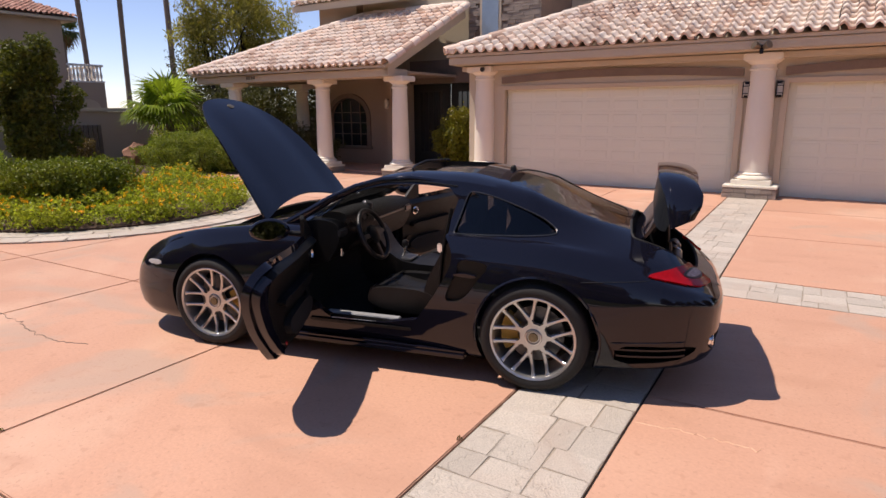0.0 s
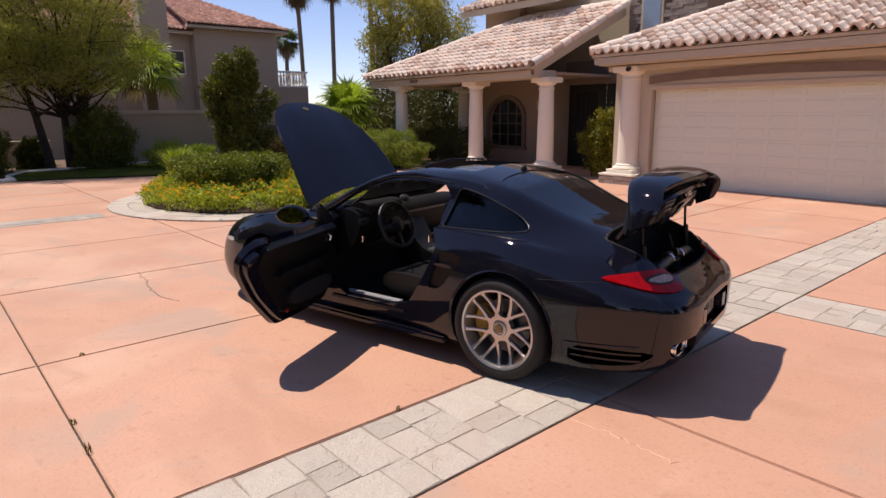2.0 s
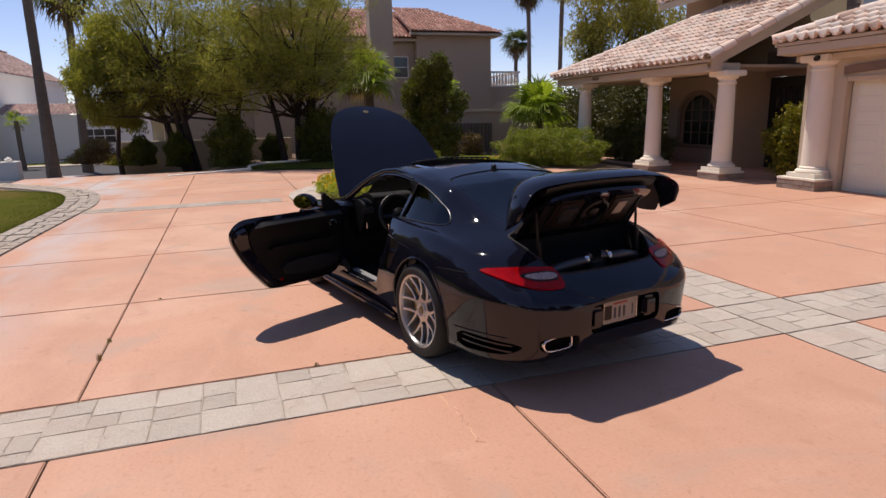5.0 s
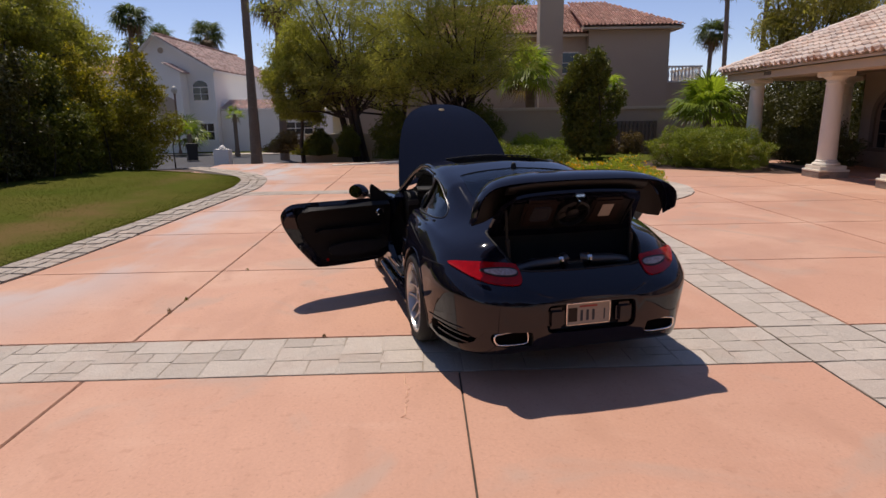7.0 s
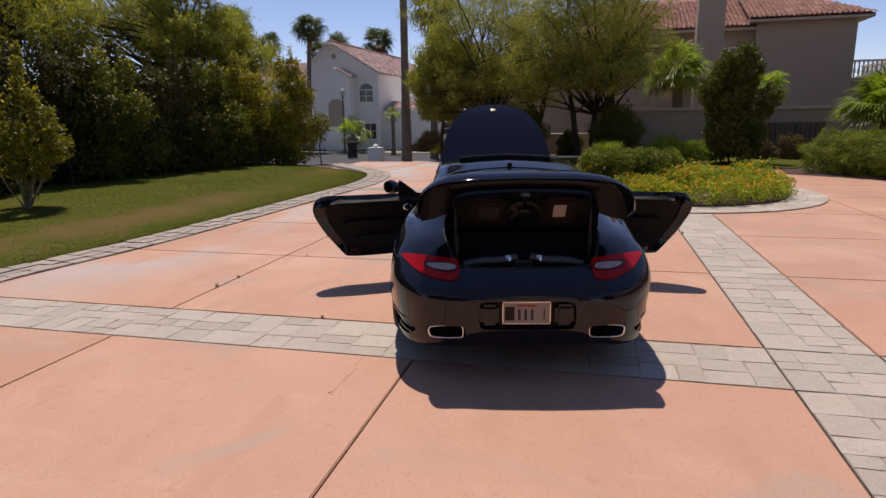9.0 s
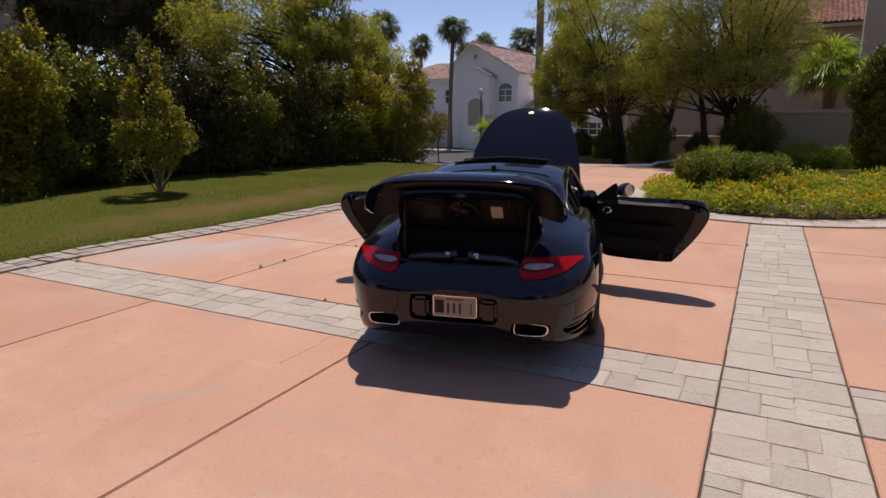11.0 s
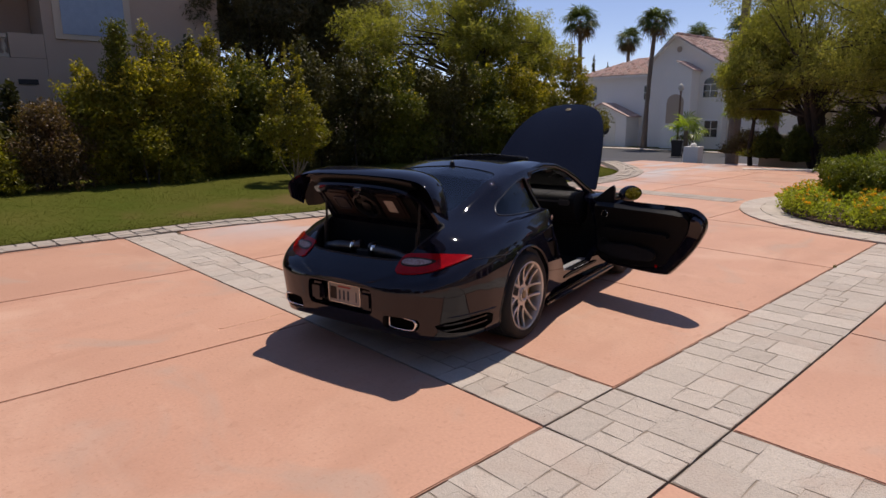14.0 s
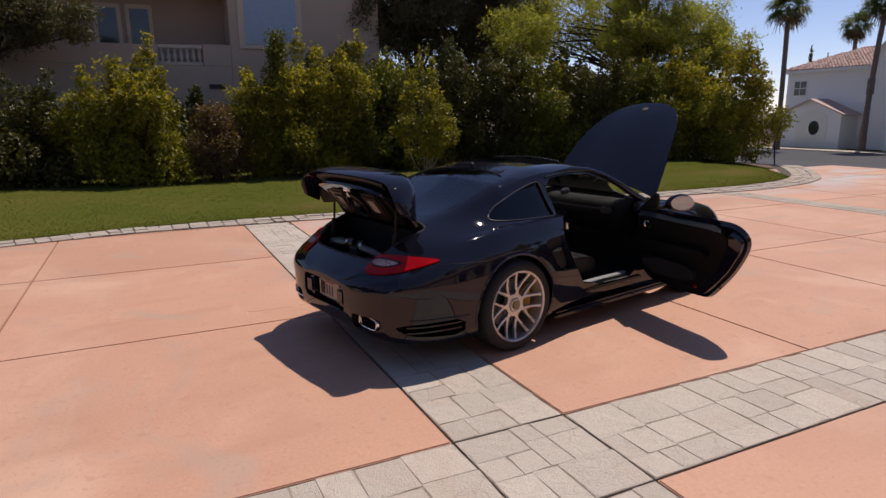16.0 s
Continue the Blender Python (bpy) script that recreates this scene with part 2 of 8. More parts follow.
def tile_tones(m, tones):
    """Gives every tile, joined or single, one of several fired tones."""
    nt = m.node_tree
    L = nt.links.new
    b = nt.nodes["Principled BSDF"]
    hsv = [n for n in nt.nodes if n.type == "HUE_SAT"][0]
    old = hsv.inputs["Color"].links[0].from_socket
    geo, info = nt.nodes.new("ShaderNodeNewGeometry"), nt.nodes.new("ShaderNodeObjectInfo")
    add = nt.nodes.new("ShaderNodeMath")
    L(geo.outputs["Random Per Island"], add.inputs[0])
    L(info.outputs["Random"], add.inputs[1])
    fr = nt.nodes.new("ShaderNodeMath")
    fr.operation = "FRACT"
    L(add.outputs[0], fr.inputs[0])
    ramp = nt.nodes.new("ShaderNodeValToRGB")
    ramp.color_ramp.interpolation = "CONSTANT"
    for k, (pos, c) in enumerate(tones):
        e = ramp.color_ramp.elements[k] if k < 2 else ramp.color_ramp.elements.new(pos)
        e.position, e.color = pos, (*c, 1)
    L(fr.outputs[0], ramp.inputs[0])
    mx = nt.nodes.new("ShaderNodeMix")
    mx.data_type = "RGBA"
    mx.inputs[0].default_value = 0.5
    L(old, mx.inputs[6])
    L(ramp.outputs[0], mx.inputs[7])
    L(mx.outputs[2], hsv.inputs["Color"])


tile_tones(M["tile"], [(0.0, (0.80, 0.71, 0.60)), (0.46, (0.70, 0.55, 0.44)), (0.74, (0.56, 0.36, 0.25)), (0.87, (0.86, 0.79, 0.70))])
tile_tones(M["tile_red"], [(0.0, (0.36, 0.17, 0.13)), (0.4, (0.46, 0.25, 0.19)), (0.75, (0.27, 0.12, 0.09)), (0.9, (0.55, 0.36, 0.29))])
M["tile_pink"] = mat("pink_clay_tile", (0.56, 0.41, 0.35), 0.85, 0, 0.15, 2.0, 40, 0.03, (0.46, 0.30, 0.25), 0.8, island=0.3)
tile_tones(M["tile_pink"], [(0.0, (0.62, 0.48, 0.42)), (0.4, (0.52, 0.36, 0.30)), (0.75, (0.40, 0.24, 0.20)), (0.9, (0.72, 0.60, 0.53))])

def cleft(m, depth=0.012):
    """Split-stone relief: uneven faces and a few thin, wandering cracks."""
    nt = m.node_tree
    L = nt.links.new
    b = nt.nodes["Principled BSDF"]
    col = b.inputs["Base Color"].links[0].from_socket
    geo = nt.nodes.new("ShaderNodeNewGeometry")
    warp = nt.nodes.new("ShaderNodeTexNoise")
    warp.inputs["Scale"].default_value, warp.inputs["Detail"].default_value = 5.0, 4
    L(geo.outputs["Position"], warp.inputs["Vector"])
    ad = nt.nodes.new("ShaderNodeVectorMath")
    ad.operation = "MULTIPLY_ADD"
    ad.inputs[1].default_value = (0.6, 0.6, 0.6)
    L(warp.outputs["Color"], ad.inputs[0])
    L(geo.outputs["Position"], ad.inputs[2])
    vo = nt.nodes.new("ShaderNodeTexVoronoi")
    vo.feature = "DISTANCE_TO_EDGE"
    vo.inputs["Scale"].default_value = 1.7
    L(ad.outputs[0], vo.inputs["Vector"])
    r = nt.nodes.new("ShaderNodeMapRange")
    r.inputs[1].default_value, r.inputs[2].default_value, r.inputs[3].default_value = 0.0, 0.022, 0.0
    L(vo.outputs["Distance"], r.inputs[0])
    mx = nt.nodes.new("ShaderNodeMix")
    mx.data_type, mx.blend_type = "RGBA", "MULTIPLY"
    mx.inputs[7].default_value = (0.72, 0.66, 0.60, 1)
    inv_ = nt.nodes.new("ShaderNodeMath")
    inv_.operation = "SUBTRACT"
    inv_.inputs[0].default_value = 0.3
    L(r.outputs[0], inv_.inputs[1])
    inv_.use_clamp = True
    L(inv_.outputs[0], mx.inputs[0])
    L(col, mx.inputs[6])
    stain = nt.nodes.new("ShaderNodeTexNoise")
    stain.inputs["Scale"].default_value, stain.inputs["Detail"].default_value, stain.inputs["Distortion"].default_value = 1.7, 6, 1.0
    L(geo.outputs["Position"], stain.inputs["Vector"])
    sr_ = nt.nodes.new("ShaderNodeMapRange")
    sr_.inputs[1].default_value, sr_.inputs[2].default_value, sr_.inputs[4].default_value = 0.5, 0.75, 0.55
    L(stain.outputs[0], sr_.inputs[0])
    m2 = nt.nodes.new("ShaderNodeMix")
    m2.data_type = "RGBA"
    m2.inputs[7].default_value = (0.48, 0.36, 0.285, 1)
    L(sr_.outputs[0], m2.inputs[0])
    L(mx.outputs[2], m2.inputs[6])
    L(m2.outputs[2], b.inputs["Base Color"])
    face = nt.nodes.new("ShaderNodeTexNoise")
    face.inputs["Scale"].default_value, face.inputs["Detail"].default_value, face.inputs["Distortion"].default_value = 7.0, 5, 1.5
    L(geo.outputs["Position"], face.inputs["Vector"])
    h = nt.nodes.new("ShaderNodeMath")
    h.operation = "MULTIPLY_ADD"
    h.inputs[1].default_value = 0.25
    L(r.outputs[0], h.inputs[0])
    L(face.outputs[0], h.inputs[2])
    bp = nt.nodes.new("ShaderNodeBump")
    bp.inputs["Strength"].default_value, bp.inputs["Distance"].default_value = 0.8, depth
    L(h.outputs[0], bp.inputs["Height"])
    old = b.inputs["Normal"].links[0].from_socket
    L(old, bp.inputs["Normal"])
    L(bp.outputs[0], b.inputs["Normal"])


cleft(M["paver"])


def lawn_mat():
    """Mown grass with a dry brown patch of soft outline near the stone edging."""
    m = M["grass"]
    nt = m.node_tree
    L = nt.links.new
    b = nt.nodes["Principled BSDF"]
    col = b.inputs["Base Color"].links[0].from_socket
    tc = [n for n in nt.nodes if n.type == "TEX_COORD"][0]
    for (cx, cy), (sx, sy), amount in (((-5.5, -3.15), (6.0, 0.95), 0.85), ((-13.0, -3.75), (3.0, 0.8), 0.6)):
        mp = nt.nodes.new("ShaderNodeMapping")
        mp.inputs["Location"].default_value = (-cx / sx, -cy / sy, 0)
        mp.inputs["Scale"].default_value = (1 / sx, 1 / sy, 0)
        L(tc.outputs["Object"], mp.inputs[0])
        ln = nt.nodes.new("ShaderNodeVectorMath")
        ln.operation = "LENGTH"
        L(mp.outputs[0], ln.inputs[0])
        nz = nt.nodes.new("ShaderNodeTexNoise")
        nz.inputs["Scale"].default_value, nz.inputs["Detail"].default_value = 1.6, 6
        L(tc.outputs["Object"], nz.inputs["Vector"])
        ad = nt.nodes.new("ShaderNodeMath")
        ad.operation = "MULTIPLY_ADD"
        ad.inputs[1].default_value = 1.6
        L(nz.outputs[0], ad.inputs[0])
        L(ln.outputs["Value"], ad.inputs[2])
        r = nt.nodes.new("ShaderNodeMapRange")
        r.interpolation_type = "SMOOTHSTEP"
        r.inputs[1].default_value, r.inputs[2].default_value, r.inputs[3].default_value, r.inputs[4].default_value = 0.8, 1.7, amount, 0.0
        L(ad.outputs[0], r.inputs[0])
        mx = nt.nodes.new("ShaderNodeMix")
        mx.data_type = "RGBA"
        mx.inputs[7].default_value = (0.155, 0.105, 0.045, 1)
        L(r.outputs[0], mx.inputs[0])
        L(col, mx.inputs[6])
        col = mx.outputs[2]
    L(col, b.inputs["Base Color"])


lawn_mat()
M["mirror_glass"] = mat("mirror_glass", (0.8, 0.8, 0.8), 0.02, 1.0, 0.0)
M["wood"] = mat("weathered_wood", (0.20, 0.15, 0.11), 0.85, 0, 0.25, 4, 60, 0.04, stretch=(1, 1, 0.2))
M["pipe_shade"] = mat("pipe_shade", (0.006, 0.006, 0.006), 0.95, 0, 0.2, 20, 90, spec=0.0)
M["post"] = mat("brown_post", (0.18, 0.09, 0.05), 0.6, 0, 0.15)
M["bronze"] = mat("bronze", (0.25, 0.20, 0.15), 0.4, 0.7, 0.15)
M["twig"] = mat("pale_twig", (0.30, 0.25, 0.19), 0.9, 0, 0.2, 8, 60)
M["crest"] = mat("gold_enamel", (0.24, 0.19, 0.11), 0.35, 0.5, 0.4, 60, 200)
M["lid_brown"] = mat("brown_black_plastic", (0.016, 0.009, 0.007), 0.42, 0, 0.2, 6, 120, 0.01, spec=0.3)
M["steel_dark"] = mat("dark_metal", (0.10, 0.10, 0.105), 0.35, 0.8, 0.15, 12, 150)
M["lamp_white"] = mat("white_lamp_lens", (0.48, 0.46, 0.45), 0.15, 0, 0.2, 30, 200, coat=0.5)
M["sill_metal"] = mat("brushed_sill_metal", (0.50, 0.50, 0.51), 0.32, 0.35, 0.12, 14, 200, 0, stretch=(1, 12, 1))
M["vinyl"] = mat("black_vinyl", (0.0055, 0.0053, 0.0055), 0.55, 0, 0.2, 8, 300, 0.02, spec=0.22)
M["red_ink"] = mat("red_ink", (0.35, 0.05, 0.04), 0.5, 0, 0.1)
LEAF = {
    "hedge": leaf_mat("hedge_leaf", (0.075, 0.092, 0.015), (0.15, 0.15, 0.022), trans=0.25),
    "clipped": leaf_mat("clipped_leaf", (0.105, 0.135, 0.016), (0.21, 0.225, 0.028), trans=0.25),
    "bright": leaf_mat("bright_leaf", (0.26, 0.31, 0.04), (0.17, 0.22, 0.03)),
    "juniper": leaf_mat("juniper_leaf", (0.22, 0.25, 0.036), (0.145, 0.18, 0.028), trans=0.3),
    "lantana": leaf_mat("lantana_leaf", (0.23, 0.28, 0.035), (0.34, 0.35, 0.05), trans=0.45),
    "flower": leaf_mat("lantana_flower", (0.85, 0.58, 0.02), (0.80, 0.36, 0.02), trans=0.2),
    "oak": leaf_mat("olive_leaf", (0.20, 0.20, 0.060), (0.285, 0.26, 0.085), trans=0.62),
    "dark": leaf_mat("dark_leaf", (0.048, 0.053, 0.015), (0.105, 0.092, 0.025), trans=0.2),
    "pine": leaf_mat("pine_needle", (0.068, 0.067, 0.025), (0.125, 0.10, 0.046), trans=0.2),
    "laurel": leaf_mat("laurel_leaf", (0.12, 0.12, 0.014), (0.24, 0.21, 0.02), trans=0.3),
    "gold": leaf_mat("young_laurel_leaf", (0.40, 0.31, 0.035), (0.29, 0.25, 0.035), trans=0.45),
    "willow": leaf_mat("willow_leaf", (0.26, 0.23, 0.06), (0.33, 0.28, 0.09), trans=0.5),
    "mesquite": leaf_mat("mesquite_leaf", (0.215, 0.215, 0.05), (0.29, 0.27, 0.07), trans=0.55),
    "dry": leaf_mat("dry_leaf", (0.16, 0.095, 0.05), (0.11, 0.08, 0.04)),
    "palm": leaf_mat("palm_leaf", (0.16, 0.22, 0.03), (0.24, 0.29, 0.04), rough=0.4, trans=0.5),
    "palm_far": leaf_mat("palm_leaf_far", (0.06, 0.09, 0.025), (0.09, 0.11, 0.03)),
    "grass": leaf_mat("grass_blade", (0.076, 0.098, 0.016), (0.118, 0.112, 0.029), rough=0.9, vary=0.22, spec=0.05),
}


# ---- building helpers ----
def mesh_ob(name, verts, faces, material, parent=None, smooth=False, label=""):
    me = bpy.data.meshes.new(name)
    me.from_pydata([tuple(v) for v in verts], [], faces)
    me.materials.append(material)
    if smooth:
        me.polygons.foreach_set("use_smooth", [True] * len(me.polygons))
    me.update()
    ob = new(name, me)
    if parent:
        ob.parent = parent
    if label:
        ob["label"] = label
    return ob


def part(name, bm, material, parent=None, label="", smooth=0):
    """One bmesh as one mesh object under a thing; smooth: the angle below which edges are soft."""
    me = bpy.data.meshes.new(name)
    bmesh.ops.recalc_face_normals(bm, faces=bm.faces)
    bm.to_mesh(me)
    bm.free()
    me.materials.append(material)
    if smooth:
        me.polygons.foreach_set("use_smooth", [True] * len(me.polygons))
        me.set_sharp_from_angle(angle=radians(smooth))
    ob = new(name, me)
    if parent:
        ob.parent = parent
    if label:
        ob["label"] = label
    return ob


def empty(name, m=None, **tags):
    ob = new(name)
    ob.empty_display_size = 0.1
    if m is not None:
        ob.matrix_basis = m
    return tagged(ob, **tags)


def box(bm, x0, x1, y0, y1, z0, z1, bevel=0.0, m=None):
    x0, x1, y0, y1, z0, z1 = *sorted((x0, x1)), *sorted((y0, y1)), *sorted((z0, z1))
    geo = bmesh.ops.create_cube(bm, size=1)
    vs = geo["verts"]
    for v in vs:
        v.co = Vector((x0 + (v.co.x + 0.5) * (x1 - x0), y0 + (v.co.y + 0.5) * (y1 - y0), z0 + (v.co.z + 0.5) * (z1 - z0)))
    if bevel:
        es = list({e for v in vs for e in v.link_edges})
        res = bmesh.ops.bevel(bm, geom=es, offset=bevel, segments=2, affect="EDGES")
        vs = list({v for f in res["faces"] for v in f.verts} | {v for v in vs if v.is_valid})
    if m is not None:
        bmesh.ops.transform(bm, matrix=m, verts=vs)
    return vs


def boxed(*a, **k):
    bm = bmesh.new()
    box(bm, *a, **k)
    return bm


def lathe(bm, profile, n=24, m=None, cap=True):
    """A turned form: profile of (radius, height) about z."""
    rings = []
    for r, z in profile:
        rings.append([bm.verts.new((r * math.cos(2 * math.pi * i / n), r * math.sin(2 * math.pi * i / n), z)) for i in range(n)])
    for a, b in zip(rings, rings[1:]):
        for i in range(n):
            bm.faces.new((a[i], a[(i + 1) % n], b[(i + 1) % n], b[i]))
    if cap:
        bm.faces.new(rings[0][::-1])
        bm.faces.new(rings[-1])
    if m is not None:
        bmesh.ops.transform(bm, matrix=m, verts=[v for ring in rings for v in ring])
    return bm


def tube(bm, pts, radii, n=8):
    """A round bar through points, with a radius at each."""
    pts = [Vector(p) for p in pts]
    if not hasattr(radii, "__len__"):
        radii = [radii] * len(pts)
    rings = []
    up = Vector((0.31, 0.2, 0.93))
    for i, p in enumerate(pts):
        d = (pts[min(i + 1, len(pts) - 1)] - pts[max(i - 1, 0)]).normalized()
        a = d.cross(up if abs(d.dot(up)) < 0.95 else Vector((1, 0, 0))).normalized()
        b = d.cross(a)
        rings.append([bm.verts.new(p + radii[i] * (math.cos(t) * a + math.sin(t) * b)) for t in (2 * math.pi * k / n for k in range(n))])
    for a, b in zip(rings, rings[1:]):
        for k in range(n):
            bm.faces.new((a[k], a[(k + 1) % n], b[(k + 1) % n], b[k]))
    bm.faces.new(rings[0][::-1])
    bm.faces.new(rings[-1])
    return bm


def prism(bm, outline, h0, h1, m=None):
    """An outline in x, y drawn up from h0 to h1."""
    a = [bm.verts.new((x, y, h0)) for x, y in outline]
    b = [bm.verts.new((x, y, h1)) for x, y in outline]
    n = len(outline)
    bm.faces.new(a[::-1])
    bm.faces.new(b)
    for i in range(n):
        bm.faces.new((a[i], a[(i + 1) % n], b[(i + 1) % n], b[i]))
    if m is not None:
        bmesh.ops.transform(bm, matrix=m, verts=a + b)
    return bm


def curve(xs, ys):
    """A smooth curve through knots that does not overshoot (monotone cubic)."""
    xs, ys = np.array(xs, float), np.array(ys, float)
    d = np.diff(ys) / np.diff(xs)
    s = np.zeros_like(xs)
    s[1:-1] = np.where(d[:-1] * d[1:] > 0, 2 * d[:-1] * d[1:] / np.where(d[:-1] + d[1:] == 0, 1, d[:-1] + d[1:]), 0)
    s[0], s[-1] = d[0], d[-1]

    def at(x):
        i = int(min(max(np.searchsorted(xs, x) - 1, 0), len(xs) - 2))
        h = xs[i + 1] - xs[i]
        t = min(max((x - xs[i]) / h, 0), 1)
        return float((1 + 2 * t) * (1 - t) ** 2 * ys[i] + t * (1 - t) ** 2 * h * s[i] + t * t * (3 - 2 * t) * ys[i + 1] + t * t * (t - 1) * h * s[i + 1])
    return at


def leaves(centres, normals, size, rng, aspect=0.55, droop=0.2):
    """Vertices and faces of many leaves, each a folded blade of two quads."""
    n = len(centres)
    ax = rng.normal(size=(n, 3)) + 0.6 * normals
    ax[:, 2] -= droop
    ax /= np.linalg.norm(ax, axis=1)[:, None] + 1e-9
    sd = np.cross(ax, rng.normal(size=(n, 3)))
    sd /= np.linalg.norm(sd, axis=1)[:, None] + 1e-9
    up = np.cross(ax, sd)
    ln = (size * rng.uniform(0.6, 1.3, n))[:, None]
    w = ln * aspect * 0.5
    c = centres
    v = np.stack([c - ax * ln * 0.5, c + sd * w + up * w * 0.35, c + ax * ln * 0.5, c - sd * w + up * w * 0.35], 1).reshape(-1, 3)
    i = np.arange(n)[:, None] * 4
    f = np.concatenate([i + np.array([0, 1, 2]), i + np.array([0, 2, 3])], 0)
    return v, f


def leaf_mesh(name, v, f, material, parent, label=""):
    me = bpy.data.meshes.new(name)
    me.vertices.add(len(v))
    me.vertices.foreach_set("co", np.asarray(v, np.float32).ravel())
    me.loops.add(f.size)
    me.loops.foreach_set("vertex_index", f.astype(np.int32).ravel())
    me.polygons.add(len(f))
    me.polygons.foreach_set("loop_start", np.arange(0, f.size, 3, dtype=np.int32))
    me.materials.append(material)
    me.update(calc_edges=True)
    me.validate()
    ob = new(name, me)
    if parent:
        ob.parent = parent
    if label:
        ob["label"] = label
    return ob


def clumps(rng, blobs, count, shell=0.55, bumpy=0.25):
    """Leaf places in a union of soft ellipsoids (x, y, z, rx, ry, rz): more towards the outside, uneven."""
    vol = np.array([b[3] * b[4] + b[4] * b[5] + b[3] * b[5] for b in blobs])
    pick = rng.choice(len(blobs), count, p=vol / vol.sum())
    bl = np.array(blobs)[pick]
    d = rng.normal(size=(count, 3))
    d /= np.linalg.norm(d, axis=1)[:, None]
    r = shell + (1 - shell) * rng.random(count) ** 0.6
    lump = 1 + bumpy * (np.sin(d[:, 0] * 7 + pick) * np.sin(d[:, 1] * 6 + 2 * pick) + np.sin(d[:, 2] * 8 + 3 * pick) * 0.6 + 0.5 * rng.normal(size=count) * 0.5)
    return bl[:, :3] + d * bl[:, 3:6] * (r * lump)[:, None], d


# ---- ground ----
GR = pose(-1.637, 5.402, 0, 0, 0, 2.3)
rng = np.random.default_rng(5)
UE = [-17.6, -15.4, -13.2, -11.0, -8.8, -6.56, -4.4, -2.17, 0.0, 0.70, 3.2, 5.7, 8.2, 10.7, 13.2]
VE = [-9.74, -7.3, -4.87, -2.41, 0.0, 0.72, 3.15, 5.58, 8.2]


def far_z(x, y):
    """The land falls towards the street and is level again beyond it; beside the house it stays level."""
    fall = min(1.0, max(0.0, (1.5 - y) / 3.0)) if -30 < x else 1.0
    return -0.06 - 1.02 * fall * min(1.0, max(0.0, (-x - 16.5) / 15.5))


gxs = [-900, -400, -200, -120, -80, -60, -45, -38, -32, -29, -26, -23, -20, -18, -16.5, -10, 0, 20, 60, 200, 500]
gys = [-600, -250, -120, -60, -30, -15, -1.5, 0, 1.5, 15, 30, 60, 120, 250, 600]
ground = mesh_ob("ground", [(x, y, far_z(x, y)) for x in gxs for y in gys],
                 [(i * 15 + j, (i + 1) * 15 + j, (i + 1) * 15 + j + 1, i * 15 + j + 1) for i in range(20) for j in range(14)], M["earth"], smooth=True)
tagged(ground, "bare brown earth reaching to the horizon", "ground", kind="structure")
bed_sheet = boxed(-17.6, 13.4, -9.8, 8.4, -0.05, -0.018)
drive = part("driveway", bed_sheet, M["joint"])
drive.matrix_basis = GR
tagged(drive, "peach stained concrete driveway in large slabs with dark joints", "driveway", kind="structure")


for a, b in zip(UE, UE[1:]):
    for c, d in zip(VE, VE[1:]):
        if (a, b) == (0.0, 0.70) or (c, d) == (0.0, 0.72):
            continue
        g = 0.006
        bm = bmesh.new()
        box(bm, a + g, b - g, c + g, d - g, -0.045, 0.0)
        top = [e for e in bm.edges if all(v.co.z > -0.001 for v in e.verts)]
        bmesh.ops.bevel(bm, geom=top, offset=0.006, segments=2, affect="EDGES")
        part("slab", bm, M["concrete"], drive)

# a wandering crack and a pale scrape in the concrete
cr = np.random.default_rng(41)


def crack(name, pts, r, material, label):
    line = []
    for a, b in zip(pts, pts[1:]):
        for t in np.linspace(0, 1, 7, endpoint=False):
            line.append(Vector((a[0] + (b[0] - a[0]) * t + cr.normal(0, 0.008), a[1] + (b[1] - a[1]) * t + cr.normal(0, 0.012), 0.0)))
    ob = part(name, tube(bmesh.new(), line, [r * cr.uniform(0.5, 1.2) for _ in line], 4), material)
    return tagged(ob, label, "crack", kind="structure")


crack("crack_1", [(-5.95, 1.62), (-5.5, 1.60), (-5.32, 1.56), (-4.98, 1.54), (-4.74, 1.57), (-4.5, 1.66)], 0.0035, M["joint"], "thin wandering crack in the concrete slab")
crack("scrape_1", [(-0.80, 2.66), (-0.55, 2.70), (-0.30, 2.695), (-0.15, 2.72)], 0.004, mat("pale_scrape", (0.74, 0.46, 0.30), 0.8, 0, 0.1), "pale scrape across the concrete slab")

# one stone, shared by all the stones of the bands
bm = bmesh.new()
box(bm, -0.5, 0.5, -0.5, 0.5, -1.0, 0.0)
bmesh.ops.bevel(bm, geom=[e for e in bm.edges if all(v.co.z > -0.001 for v in e.verts)], offset=0.025, segments=1, affect="EDGES")
STONES = []
for k in range(6):
    me = bpy.data.meshes.new("paving_stone")
    b2 = bm.copy()
    for v in b2.verts:
        if v.co.z > -0.5:
            v.co += Vector((rng.uniform(-0.03, 0.03), rng.uniform(-0.03, 0.03), rng.uniform(-0.08, 0.03)))
    b2.to_mesh(me)
    b2.free()
    me.materials.append(M["paver"])
    STONES.append(me)
bm.free()


